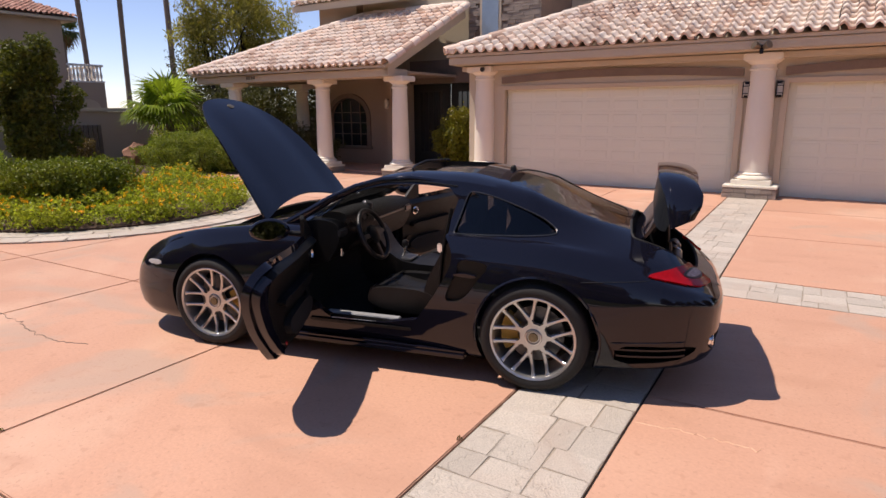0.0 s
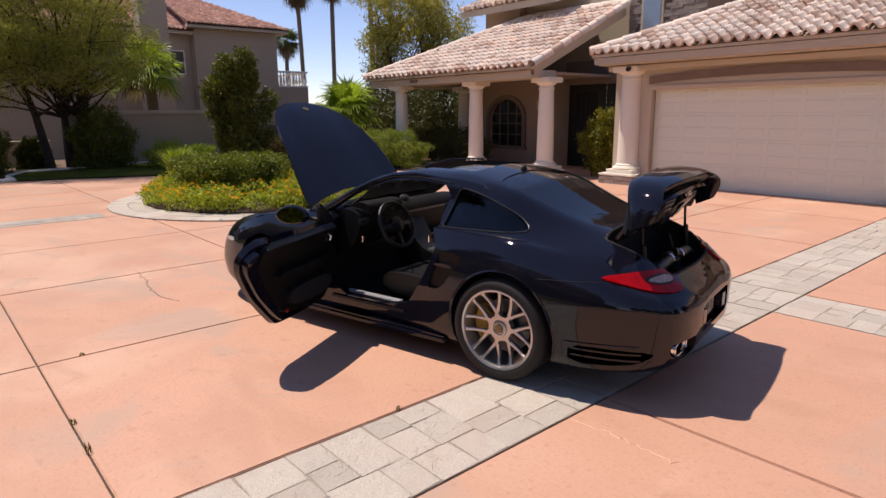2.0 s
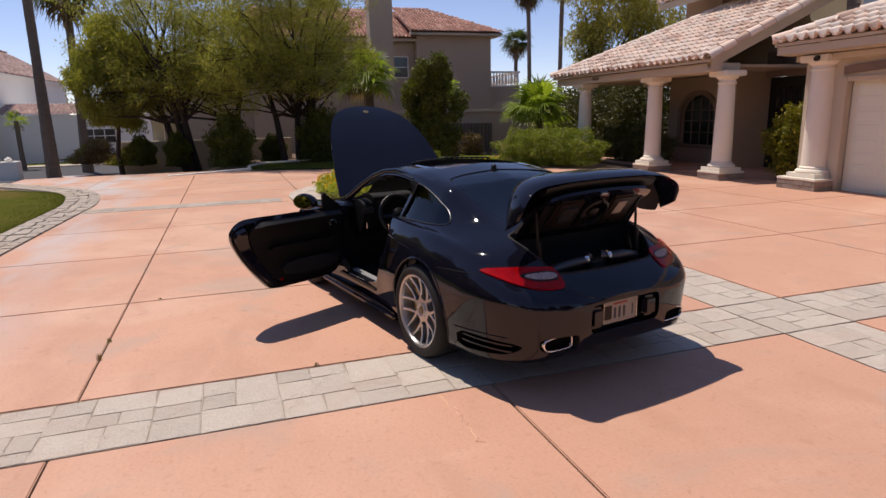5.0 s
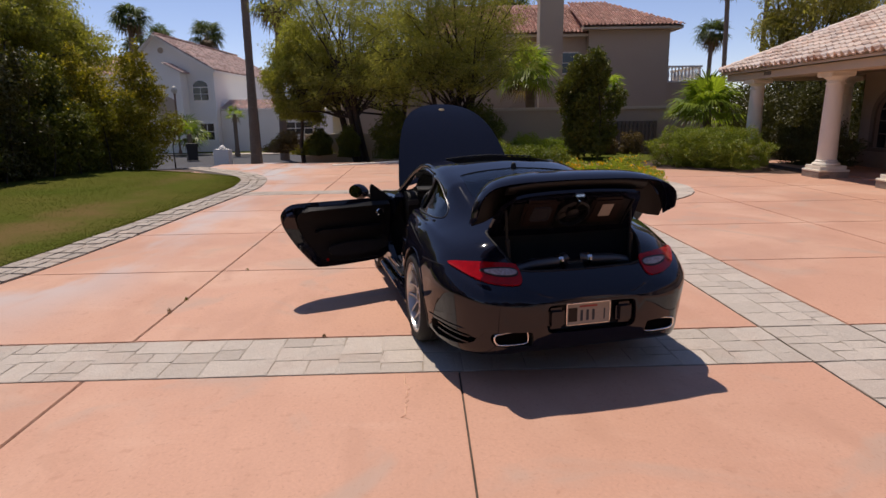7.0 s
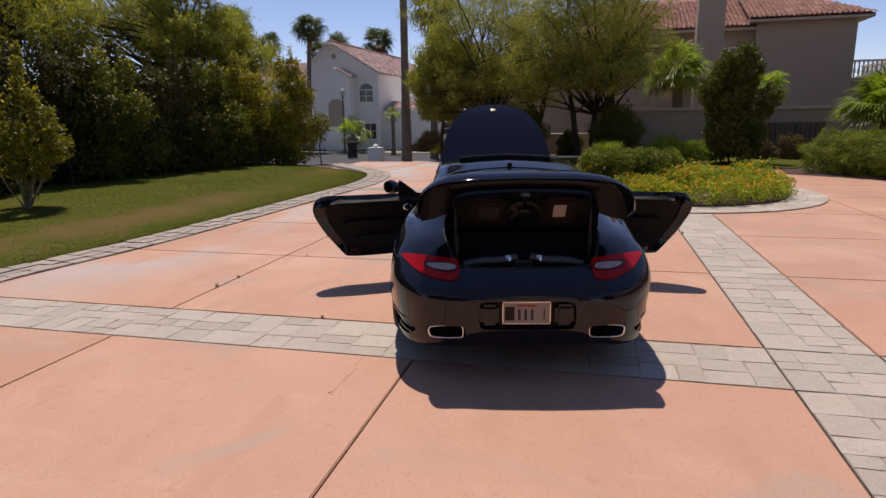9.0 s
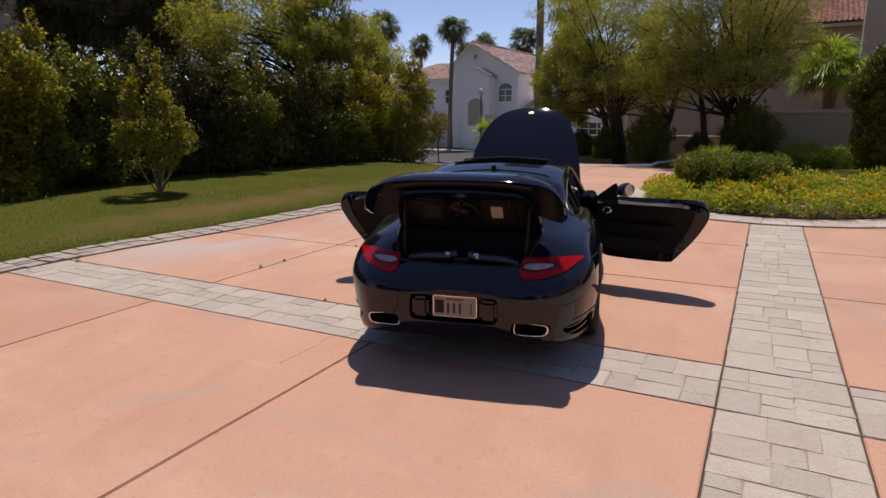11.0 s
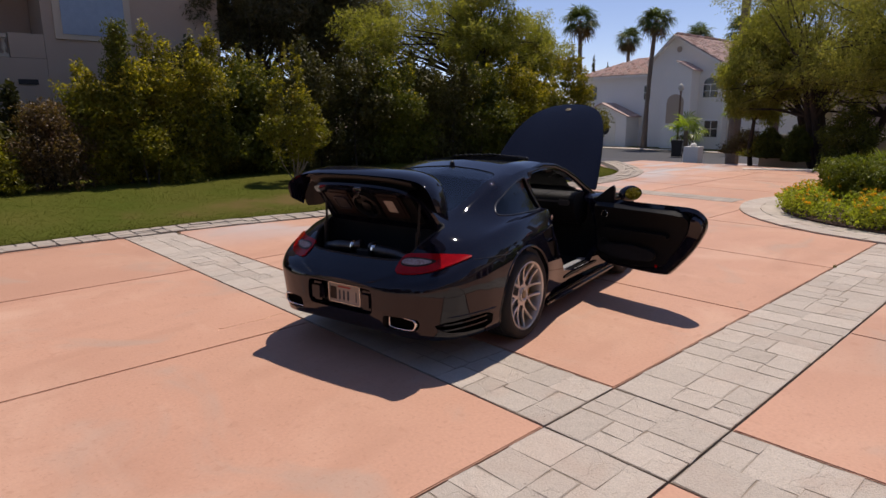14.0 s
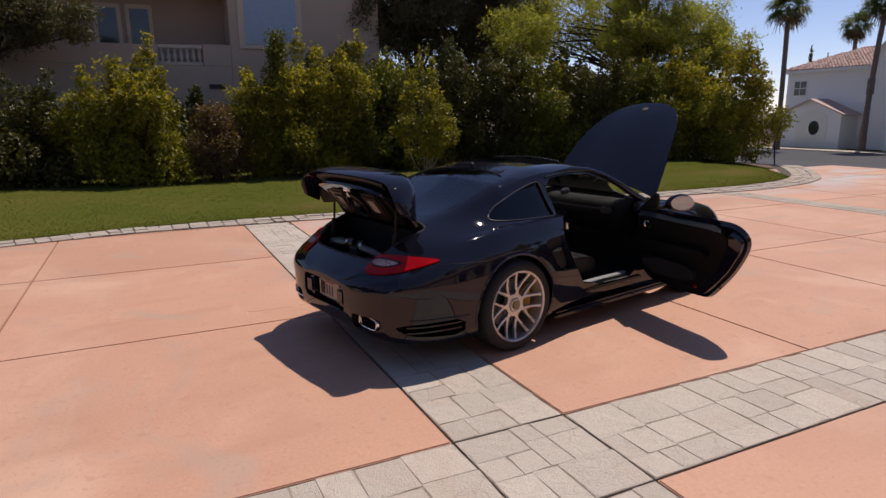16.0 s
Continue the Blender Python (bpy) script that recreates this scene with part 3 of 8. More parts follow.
def ashlar(x0, x1, y0, y1, big=0.34, small=0.16):
    """Rectangles of a random stone pattern that fills an area."""
    done, todo = [], [(x0, x1, y0, y1)]
    while todo:
        a, b, c, d = todo.pop()
        w, h = b - a, d - c
        lim = rng.uniform(small * 1.5, big * 1.25)
        if max(w, h) <= lim or max(w, h) < 2 * small:
            done.append((a, b, c, d))
        elif w > h:
            s = a + w * rng.uniform(0.36, 0.64)
            todo += [(a, s, c, d), (s, b, c, d)]
        else:
            s = c + h * rng.uniform(0.36, 0.64)
            todo += [(a, b, c, s), (a, b, s, d)]
    return done


def stone(parent, x, y, w, h, z=0.0, turn=0.0, gap=0.006, meshes=None):
    ob = new("paving_stone", (meshes or STONES)[rng.integers(6)])
    ob.parent = parent
    ob.matrix_basis = Matrix.LocRotScale((x, y, z), Euler((0, 0, turn)), (w - gap, h - gap, 0.03))
    return ob


def band(name, x0, x1, y0, y1, m, label, z=0.0, meshes=None):
    base = part(name, boxed(x0, x1, y0, y1, z - 0.04, z - 0.004), M["grout"])
    base.matrix_basis = m
    tagged(base, label, "paving", kind="structure")
    along_x = (x1 - x0) > (y1 - y0)
    lo, hi = (x0, x1) if along_x else (y0, y1)
    n = max(1, round((hi - lo) / 1.6))
    for k in range(n):
        p, q = lo + (hi - lo) * k / n, lo + (hi - lo) * (k + 1) / n
        for a, b, c, d in ashlar(*((p, q, y0, y1) if along_x else (x0, x1, p, q))):
            stone(base, (a + b) / 2, (c + d) / 2, b - a, d - c, z, meshes=meshes)
    return base


M["grout"] = mat("grey_grout", (0.37, 0.305, 0.235), 0.9, 0, 0.2, 5, 60, 0.02)
BAND = "grey stamped stone band set between the peach slabs"
band("pavement_band_1", 0.008, 0.692, -7.35, -0.006, GR, BAND)
band("pavement_band_2", 0.008, 0.692, 0.728, 8.19, GR, BAND)
band("pavement_band_3", -6.4, -0.006, 0.008, 0.712, GR, BAND)
band("pavement_band_4", 0.706, 13.2, 0.008, 0.712, GR, BAND)
band("pavement_band_6", 0.006, 0.694, 0.006, 0.714, GR, BAND)

# lawn edge: a band of small stones that follows the curve of the grass
LX = [-17.5, -15.2, -14.2, -12.9, -11.0, -6.2, -3.84, -1.6, 0.43, 2.57, 5.0, 9.0, 14.0]
LY = [-6.0, -3.7, -2.95, -2.42, -2.13, -2.13, -2.2, -2.42, -2.36, -1.95, -1.2, 0.6, 4.2]
lawn_edge = curve(LX, LY)
EW = curve([-18, -15, -8, -2, 3, 14], [0.62, 0.70, 0.60, 0.55, 0.42, 0.42])
edge = empty("lawn_edging", label="curved edging of small grey stones round the lawn", category="paving", kind="structure")
bm = bmesh.new()
prev = None
for x in np.arange(-17.4, 13.01, 0.25):
    y = lawn_edge(x)
    row = [bm.verts.new((x, y - 0.3, 0.006)), bm.verts.new((x, y + EW(x), 0.006))]
    if prev:
        bm.faces.new((prev[0], row[0], row[1], prev[1]))
    prev = row
part("bedding", bm, mat("edging_joint", (0.10, 0.082, 0.065), 0.9, 0, 0.3, 6, 60, 0.02), edge)
EDGE_STONES = []
edge_mat = mat("edging_stone", (0.36, 0.32, 0.275), 0.75, 0, 0.16, 4, 30, 0.06, (0.47, 0.40, 0.33), 0.8, rand=0.12, spec=0.3)
cleft(edge_mat)
for me in STONES:
    me2 = me.copy()
    me2.materials.clear()
    me2.materials.append(edge_mat)
    EDGE_STONES.append(me2)
band("pavement_band_5", -9.40, -8.80, -7.3, -2.9, GR, "worn grey stone band across the far end of the drive", z=0.004, meshes=EDGE_STONES)
x = -17.3
while x < 12.5:
    w = rng.uniform(0.17, 0.30)
    y, sl = lawn_edge(x + w / 2), math.atan((lawn_edge(x + w) - lawn_edge(x)) / w)
    ew = EW(x)
    cuts = [0, rng.uniform(0.3, 0.42), rng.uniform(0.6, 0.72), 1] if ew > 0.5 else [0, rng.uniform(0.4, 0.6), 1]
    for p, q in zip(cuts, cuts[1:]):
        off = (p + q) / 2 * ew
        stone(edge, x + w / 2 - math.sin(sl) * off, y + math.cos(sl) * off, w / max(0.6, math.cos(sl)), (q - p) * ew, 0.022 + rng.uniform(-0.006, 0.005), sl + rng.normal(0, 0.06), rng.uniform(0.014, 0.030), EDGE_STONES)
    x += w * math.cos(sl)


def lawn_z(x, y):
    d = max(0.0, lawn_edge(x) - y)
    return 0.022 + 0.23 * (1 - math.exp(-d / 1.8)) - 0.05 * max(0, -x - 14)


bm = bmesh.new()
prev = None
for x in np.arange(-17.4, 14.01, 0.3):
    y0 = lawn_edge(x)
    row = [bm.verts.new((x, y, lawn_z(x, y))) for y in (y0 - d for d in (0, 0.1, 0.3, 0.7, 1.2, 2, 3, 4.2, 6, 9))]
    if prev:
        for k in range(len(row) - 1):
            bm.faces.new((prev[k], row[k], row[k + 1], prev[k + 1]))
    prev = row
lawn = part("lawn", bm, M["grass"], smooth=60)
tagged(lawn, "mown green lawn with a dry patch at its edge", "lawn", kind="structure")

# blades of grass on the lawn
n = 150000
gx = rng.uniform(-17, 7, n)
gd = 8.0 * rng.random(n) ** 1.7
ge = np.array([lawn_edge(x) for x in np.linspace(-17.4, 14, 400)])
gy0 = np.interp(gx, np.linspace(-17.4, 14, 400), ge)
gy = gy0 - gd
gz = 0.022 + 0.23 * (1 - np.exp(-gd / 1.8)) - 0.05 * np.maximum(0, -gx - 14)
base = np.stack([gx, gy, gz], 1)
lean = np.concatenate([rng.normal(0, 0.014, (n, 2)), rng.uniform(0.006, 0.016, (n, 1))], 1)
dry = np.exp(-((gx + 5.5) / 4.5) ** 2 - ((gd - 0.9) / 0.55) ** 2) + 0.8 * np.exp(-((gx + 13) / 2.5) ** 2 - ((gd - 1.2) / 0.5) ** 2)
lean[:, 2] *= 1 - 0.6 * np.clip(dry, 0, 1)
keep = rng.random(n) > 0.75 * dry
base, lean, gx, n = base[keep], lean[keep], gx[keep], int(keep.sum())
ang = rng.uniform(0, math.pi, n)
side = np.stack([np.cos(ang), np.sin(ang), 0 * ang], 1) * 0.006
v = np.stack([base - side, base + side, base + lean], 1).reshape(-1, 3)
f = np.arange(n * 3).reshape(-1, 3)
tagged(leaf_mesh("grass", v, f, LEAF["grass"], None), "short green grass blades", "grass", kind="stuff")

# round island
IX, IY, IR = -10.9, 5.3, 2.98
isl = part("island_ring", lathe(bmesh.new(), [(IR, -0.03), (IR, 0.010), (0.5, 0.010), (0.5, -0.03)], 96, pose(IX, IY, 0), cap=False), M["grout"])
tagged(isl, "ring of grey stamped stones round the planted island", "paving", kind="structure")
for r0, r1 in ((2.30, 2.64), (2.64, IR)):
    a = 0.0
    while a < 2 * math.pi - 0.05:
        da = min(rng.uniform(0.11, 0.2), 2 * math.pi - a)
        rm = (r0 + r1) / 2
        stone(isl, IX + rm * math.cos(a + da / 2), IY + rm * math.sin(a + da / 2), r1 - r0, rm * da, 0.024, a + da / 2)
        a += da
bm = bmesh.new()
lathe(bm, [(2.32, 0.0), (2.32, 0.05), (2.0, 0.12), (1.0, 0.2), (0.01, 0.22)], 48, pose(IX, IY, 0))
tagged(part("island_soil", bm, M["soil"], smooth=50), "dark mulch of the planted island", "soil", kind="structure")

# street, apron and the beds beyond
def draped(name, pts, lift, material, label, category, step=1.0):
    """A flat outline laid on the sloping land."""
    bm = bmesh.new()
    f = bm.faces.new([bm.verts.new((x, y, 0)) for x, y in pts])
    for k in range(-60, 1):
        bmesh.ops.bisect_plane(bm, geom=bm.verts[:] + bm.edges[:] + bm.faces[:], plane_co=(k * step, 0, 0), plane_no=(1, 0, 0))
    for v in bm.verts:
        v.co.z = far_z(v.co.x, v.co.y) + lift
    return tagged(part(name, bm, material), label, category, kind="structure")


draped("road", [(-19.5, -60), (-20.5, -9.5), (-21.5, -6.6), (-28, -7.6), (-33.2, -8.4), (-34.5, 40), (-41, 40), (-41, -60)], 0.03, M["asphalt"], "dark grey asphalt street beyond the driveway", "road")
draped("driveway_apron", [(-16.9, 0.6), (-16.9, -4.3), (-20.5, -6.4), (-28, -7.3), (-33, -8.2), (-33, -6.6), (-25, -4.2), (-20.5, -2.2), (-18.6, -0.4)], 0.05, M["concrete"], "peach concrete apron where the driveway meets the street", "driveway")
draped("far_pavement", [(-41, -40), (-41, 40), (-42.5, 40), (-42.5, -40)], 0.08, M["paver"], "pale pavement along the street", "pavement")
draped("far_lawn", [(-42.5, -40), (-42.5, -8), (-45, -8), (-45, -40)], 0.06, M["grass"], "front lawn of the white house", "lawn")
draped("planting_bed", [(-17.6, 13.5), (-17.4, 6.0), (-18.2, 1.8), (-19.5, -0.2), (-25, -3.8), (-31, -6.3), (-31, 14)], 0.075, M["soil"], "dark mulched bed under the trees", "soil")
draped("side_lawn", [(-17.1, 9.3), (-17.15, 5.1), (-17.75, 3.3), (-18.4, 1.55), (-19.6, 1.5), (-20.9, 2.0), (-21.3, 4.0), (-23.2, 7.5), (-24.1, 10.5), (-19.0, 10.4)], 0.10, M["grass"], "strip of shaded lawn beside the driveway", "lawn")
bm = bmesh.new()
cp = [(-17.7, -0.9), (-18.2, 0.5), (-18.45, 1.5), (-19.6, 1.45), (-20.9, 1.95), (-21.35, 4.0), (-23.25, 7.5), (-24.1, 10.5)]
tube(bm, [Vector((x, y, far_z(x, y) + 0.10)) for x, y in cp], 0.06, 6)
tagged(part("kerb", bm, M["column"]), "pale concrete kerb along the bed", "kerb", kind="structure")
draped("house_bed", [(-18.5, 13.5), (-17.2, 8.9), (-15.5, 8.6), (-13.2, 11.6), (-13.2, 13.0)], 0.075, M["soil"], "reddish mulch bed beside the porch", "soil")


# ---- the house with the garages ----
HO = pose(-6.8, 12.3, 0, 0, 0, 0.8)
house = empty("house", HO, label="beige stucco house with clay tile roofs and two garages", category="house")

TILE_P = [(0.0, -0.004), (0.024, 0.052), (0.071, 0.085), (0.118, 0.052), (0.142, -0.004), (0.196, -0.020), (0.25, -0.004)]


def tile_mesh(name, material, ln=0.38, drop=0.058):
    """One S-shaped roof tile: x across, y up the slope; its lower end is thick."""
    v, f = [], []
    for y, lift in ((0.0, drop), (ln, 0.0)):
        v += [(x, y, z + lift) for x, z in TILE_P]
    v += [(x, 0.0, z + drop - 0.045) for x, z in TILE_P]
    v += [(x, 0.10, z + drop - 0.050) for x, z in TILE_P]
    n = len(TILE_P)
    for i in range(n - 1):
        f += [(i, i + 1, n + i + 1, n + i), (i + 1, i, 2 * n + i, 2 * n + i + 1), (2 * n + i, 3 * n + i, 3 * n + i + 1, 2 * n + i + 1)]
    me = bpy.data.meshes.new(name)
    me.from_pydata(v, [], f)
    me.materials.append(material)
    me.polygons.foreach_set("use_smooth", [i % 3 == 0 for i in range(len(f))])
    return me


TILE = tile_mesh("roof_tile", M["tile"])
TV = np.array([v.co[:] for v in TILE.vertices])
TF = [tuple(p.vertices) for p in TILE.polygons]


def tiled(parent, origin, along, up, inside, n_a, n_s, pieces=0, material=None, label=""):
    """Covers a slope with tiles: the lowest rows as pieces, the rest joined. inside(a, s) says where the slope is."""
    along, up = Vector(along).normalized(), Vector(up).normalized()
    nrm = along.cross(up).normalized()
    frame_m = Matrix((along, up, nrm)).transposed().to_4x4()
    vs, fs = [], []
    made = 0
    r = np.random.default_rng(11)
    for j in range(int(n_s * 1.22) + 1):
        for i in range(int(n_a * 1.2) + 1):
            a, s = i * 0.25, j * 0.305
            if not inside(a + 0.125, s + 0.12):
                continue
            m = Matrix.Translation(Vector(origin) + along * (a + r.normal(0, 0.006)) + up * (s + r.normal(0, 0.010))) @ frame_m @ pose(0, 0, 0.0, r.normal(0, 0.5), r.normal(0, 0.8), r.normal(0, 0.7))
            if made < pieces:
                ob = new("roof_tile", TILE)
                ob.parent = parent
                ob.matrix_basis = m
                made += 1
            else:
                mm = np.array(m)
                k = len(vs) * len(TV)
                vs.append(TV @ mm[:3, :3].T + mm[:3, 3])
                fs += [tuple(q + k for q in face) for face in TF]
    if vs:
        ob = mesh_ob("roof_tiles", np.concatenate(vs), fs, material or M["tile"], parent)
        ob["kind"] = "stuff"
    return nrm


def ridge_caps(parent, p0, p1, material=None, radius=0.12):
    """Half-round cap tiles along a hip or ridge."""
    p0, p1 = Vector(p0), Vector(p1)
    n = max(1, int((p1 - p0).length / 0.38))
    d = (p1 - p0) / n
    side = d.normalized().cross(Vector((0, 0, 1))).normalized()
    upv = side.cross(d.normalized())
    for k in range(n):
        a, b = p0 + d * k, p0 + d * (k + 1.12)
        bm = bmesh.new()
        rows = []
        for p, r in ((a, radius * 1.12), (b, radius * 0.92)):
            rows.append([[bm.verts.new(p + (r - t) * (math.cos(w) * side + math.sin(w) * upv)) for w in np.linspace(-0.25, math.pi + 0.25, 9)] for t in (0, 0.02)])
        for i in range(8):
            bm.faces.new((rows[0][0][i], rows[0][0][i + 1], rows[1][0][i + 1], rows[1][0][i]))
            bm.faces.new((rows[0][1][i], rows[0][0][i], rows[0][0][i + 1], rows[0][1][i + 1]))
        part("ridge_cap", bm, material or M["tile"], parent)


def slope_board(parent, pts, material, thick=0.06):
    """The boarding under the tiles: a flat slab through the given corners."""
    bm = bmesh.new()
    a = [bm.verts.new(p) for p in pts]
    b = [bm.verts.new(Vector(p) - Vector((0, 0, thick))) for p in pts]
    bm.faces.new(a)
    bm.faces.new(b[::-1])
    for i in range(len(a)):
        bm.faces.new((a[i], a[(i + 1) % len(a)], b[(i + 1) % len(a)], b[i]))
    return part("roof_board", bm, material, parent)


def hp(name, *a, material=None, parent=None, label="", bevel=0.0):
    return part(name, boxed(*a, bevel=bevel), material, parent or house, label)


# garage front: piers, lintel and side wall
WY = 0.5
hp("garage_wall", -1.15, -0.20, WY, WY + 0.25, 0, 2.75, material=M["stucco"])
hp("garage_wall", 4.86, 5.66, WY, WY + 0.25, 0, 2.75, material=M["stucco"])
hp("garage_wall", 10.55, 11.6, WY, WY + 0.25, 0, 2.75, material=M["stucco"])
for x0, x1 in ((-0.20, 4.86), (5.66, 10.55)):
    hp("garage_lintel", x0, x1, WY, WY + 0.25, 2.16, 2.75, material=M["stucco"])
hp("garage_side_wall", -1.15, -0.92, WY + 0.25, 7.0, 0, 3.0, material=M["stucco"])
hp("garage_end_wall", 11.35, 11.6, WY + 0.25, 7.0, 0, 3.0, material=M["stucco"])
hp("garage_back_wall", -1.15, 11.6, 7.0, 7.25, 0, 5.2, material=M["stucco"])


def garage_door(x0, w):
    """A sectional door: four sections with two rows of raised panels each."""
    d = empty("garage_door", HO @ pose(x0, WY + 0.14, 0.0), label="cream sectional garage door with rows of shallow panels, closed", category="garage door", group="garage doors")
    h = 2.15
    for k in range(4):
        z0, z1 = k * h / 4, (k + 1) * h / 4
        sec = part("door_section", boxed(0.02, w - 0.02, 0, 0.05, z0 + 0.001, z1 - 0.001, bevel=0.003), M["garage"], d)
        n = 8
        for i in range(n):
            a = 0.09 + (w - 0.18) * i / n + 0.05
            b = 0.09 + (w - 0.18) * (i + 1) / n - 0.05
            for q in range(2):
                c = z0 + 0.055 + q * 0.25
                bm = bmesh.new()
                vs = [bm.verts.new(p) for p in ((a, 0, c), (b, 0, c), (b, 0, c + 0.18), (a, 0, c + 0.18))]
                ws = [bm.verts.new(p) for p in ((a + 0.012, -0.005, c + 0.012), (b - 0.012, -0.005, c + 0.012), (b - 0.012, -0.005, c + 0.168), (a + 0.012, -0.005, c + 0.168))]
                bm.faces.new(ws)
                for t in range(4):
                    bm.faces.new((vs[t], vs[(t + 1) % 4], ws[(t + 1) % 4], ws[t]))
                part("door_panel", bm, M["garage"], sec)
    return d


garage_door(-0.20, 5.06)
garage_door(5.66, 4.89)
for x0, x1 in ((-0.20, 4.86), (5.66, 10.55)):
    hp("door_frame", x0 - 0.09, x0 + 0.03, WY - 0.035, WY - 0.003, 0, 2.22, material=M["fascia"], bevel=0.008)
    hp("door_frame", x1 - 0.03, x1 + 0.09, WY - 0.035, WY - 0.003, 0, 2.22, material=M["fascia"], bevel=0.008)
    hp("door_frame", x0 + 0.03, x1 - 0.03, WY - 0.035, WY - 0.003, 2.12, 2.22, material=M["fascia"], bevel=0.008)
    # shallow arched brown trim over the door
    bm = bmesh.new()
    n = 26
    lo, hi = [], []
    for i in range(n + 1):
        x = x0 - 0.05 + (x1 - x0 + 0.1) * i / n
        c = 1 - (2 * i / n - 1) ** 2
        lo.append((x, 2.26 + 0.09 * c))
        hi.append((x, 2.41 + 0.10 * c))
    prism(bm, lo + hi[::-1], 0, 0.05, Matrix(((1, 0, 0, 0), (0, 0, -1, WY - 0.003), (0, 1, 0, 0), (0, 0, 0, 1))))
    part("arch_trim", bm, M["arch"], house)


def column(x, y, h, r=0.25, wide=0.92, deep=0.92, base_h=0.24):
    """A cast stone column with a stone-clad plinth, moulded base and capital."""
    c = empty("column", HO @ pose(x, y, 0), label="smooth cast stone column on a stone-clad plinth", category="column", group="columns of the house")
    bm = boxed(-wide / 2 + 0.03, wide / 2 - 0.03, -deep / 2 + 0.03, deep / 2 - 0.03, 0, base_h - 0.05)
    pl = part("plinth", bm, M["grout"], c)
    rr = np.random.default_rng(3)
    for face in range(3):
        for row in range(2):
            t = -wide / 2
            while t < wide / 2 - 0.02:
                w = min(rr.uniform(0.14, 0.3), wide / 2 - t)
                z0, z1 = 0.002 + row * (base_h - 0.05) / 2, (row + 1) * (base_h - 0.05) / 2 - 0.004
                o = rr.uniform(0, 0.012)
                if face == 0:
                    b = boxed(t + 0.003, t + w - 0.003, -deep / 2 - o, -deep / 2 + 0.03, z0, z1)
                elif face == 1:
                    b = boxed(-wide / 2 - o, -wide / 2 + 0.03, t + 0.003, t + w - 0.003, z0, z1)
                else:
                    b = boxed(wide / 2 - 0.03, wide / 2 + o, t + 0.003, t + w - 0.003, z0, z1)
                part("plinth_stone", b, M["ledger"], pl)
                t += w
    part("plinth_cap", boxed(-wide / 2 - 0.015, wide / 2 + 0.015, -deep / 2 - 0.015, deep / 2 + 0.015, base_h - 0.048, base_h, bevel=0.012), M["column"], c)
    part("base_block", boxed(-r - 0.1, r + 0.1, -r - 0.1, r + 0.1, base_h, base_h + 0.09, bevel=0.01), M["column"], c)
    z = base_h + 0.09
    prof = [(r + 0.075, z), (r + 0.095, z + 0.03), (r + 0.075, z + 0.065), (r + 0.02, z + 0.08), (r + 0.03, z + 0.11), (r, z + 0.135)]
    part("base_moulding", lathe(bmesh.new(), prof, 32), M["column"], c, smooth=40)
    top = h - 0.30
    zs = [z + 0.13 + (top - z - 0.13) * k / 8 for k in range(9)]
    part("shaft", lathe(bmesh.new(), [(r - 0.035 * (k / 8) ** 1.6, q) for k, q in enumerate(zs)], 32), M["column"], c, smooth=40)
    rt = r - 0.035
    part("collar", lathe(bmesh.new(), [(rt, top - 0.005), (rt + 0.025, top), (rt + 0.025, top + 0.03), (rt, top + 0.045), (rt, top + 0.10), (rt + 0.03, top + 0.115), (rt + 0.09, top + 0.17)], 32), M["column"], c, smooth=40)
    part("capital", boxed(-rt - 0.11, rt + 0.11, -rt - 0.11, rt + 0.11, top + 0.165, h, bevel=0.02), M["column"], c)
    return c


for x, y, h in ((-0.70, 0.46, 2.66), (5.24, 0.46, 2.66), (11.0, 0.46, 2.66)):
    column(x, y, h)
for x, y in ((-3.0, 0.15), (-5.55, 0.05), (-9.05, -0.05), (-8.5, 2.2)):
    column(x, y, 2.52, r=0.22, wide=0.72, deep=0.72, base_h=0.2)

# garage roof: hipped at its left end
EX0, EX1, EYF, EZ = -1.40, 12.2, -0.14, 2.925
PITCH = 0.42
DEPTH = 7.0
cs = math.hypot(1, PITCH)
up = (0, 1, PITCH)
slope_board(house, [(EX0, EYF, EZ), (EX1, EYF, EZ), (EX1, EYF + DEPTH, EZ + PITCH * DEPTH), (EX0 + DEPTH, EYF + DEPTH, EZ + PITCH * DEPTH)], M["fascia"])
slope_board(house, [(EX0, EYF, EZ), (EX0 + DEPTH, EYF + DEPTH, EZ + PITCH * DEPTH), (EX0, EYF + 2 * DEPTH, EZ)], M["fascia"])
tiled(house, (EX0, EYF - 0.06, EZ + 0.01), (1, 0, 0), up, lambda a, s: a > s / cs - 0.05 and a < EX1 - EX0, 46, 20, pieces=290)
tiled(house, (EX0 - 0.06, EYF + 2 * DEPTH, EZ + 0.01), (0, -1, 0), (1, 0, PITCH), lambda a, s: a > s / cs and 2 * DEPTH - a > s / cs - 0.05, 47, 20)
ridge_caps(house, (EX0 - 0.03, EYF - 0.03, EZ + 0.06), (EX0 + DEPTH, EYF + DEPTH, EZ + PITCH * DEPTH + 0.06))
hp("fascia_board", EX0 + 0.05, EX1, EYF + 0.03, EYF + 0.10, EZ - 0.22, EZ - 0.07, material=M["fascia"])
hp("fascia_board", EX0 + 0.05, EX0 + 0.12, EYF + 0.105, EYF + 7, EZ - 0.22, EZ - 0.07, material=M["fascia"])
hp("soffit", EX0 + 0.125, EX1, EYF + 0.105, WY + 0.26, EZ - 0.24, EZ - 0.17, material=M["fascia"])
hp("beam", EX0 + 0.2, EX1, 0.25, WY - 0.003, 2.56, 2.665, material=M["stucco"])

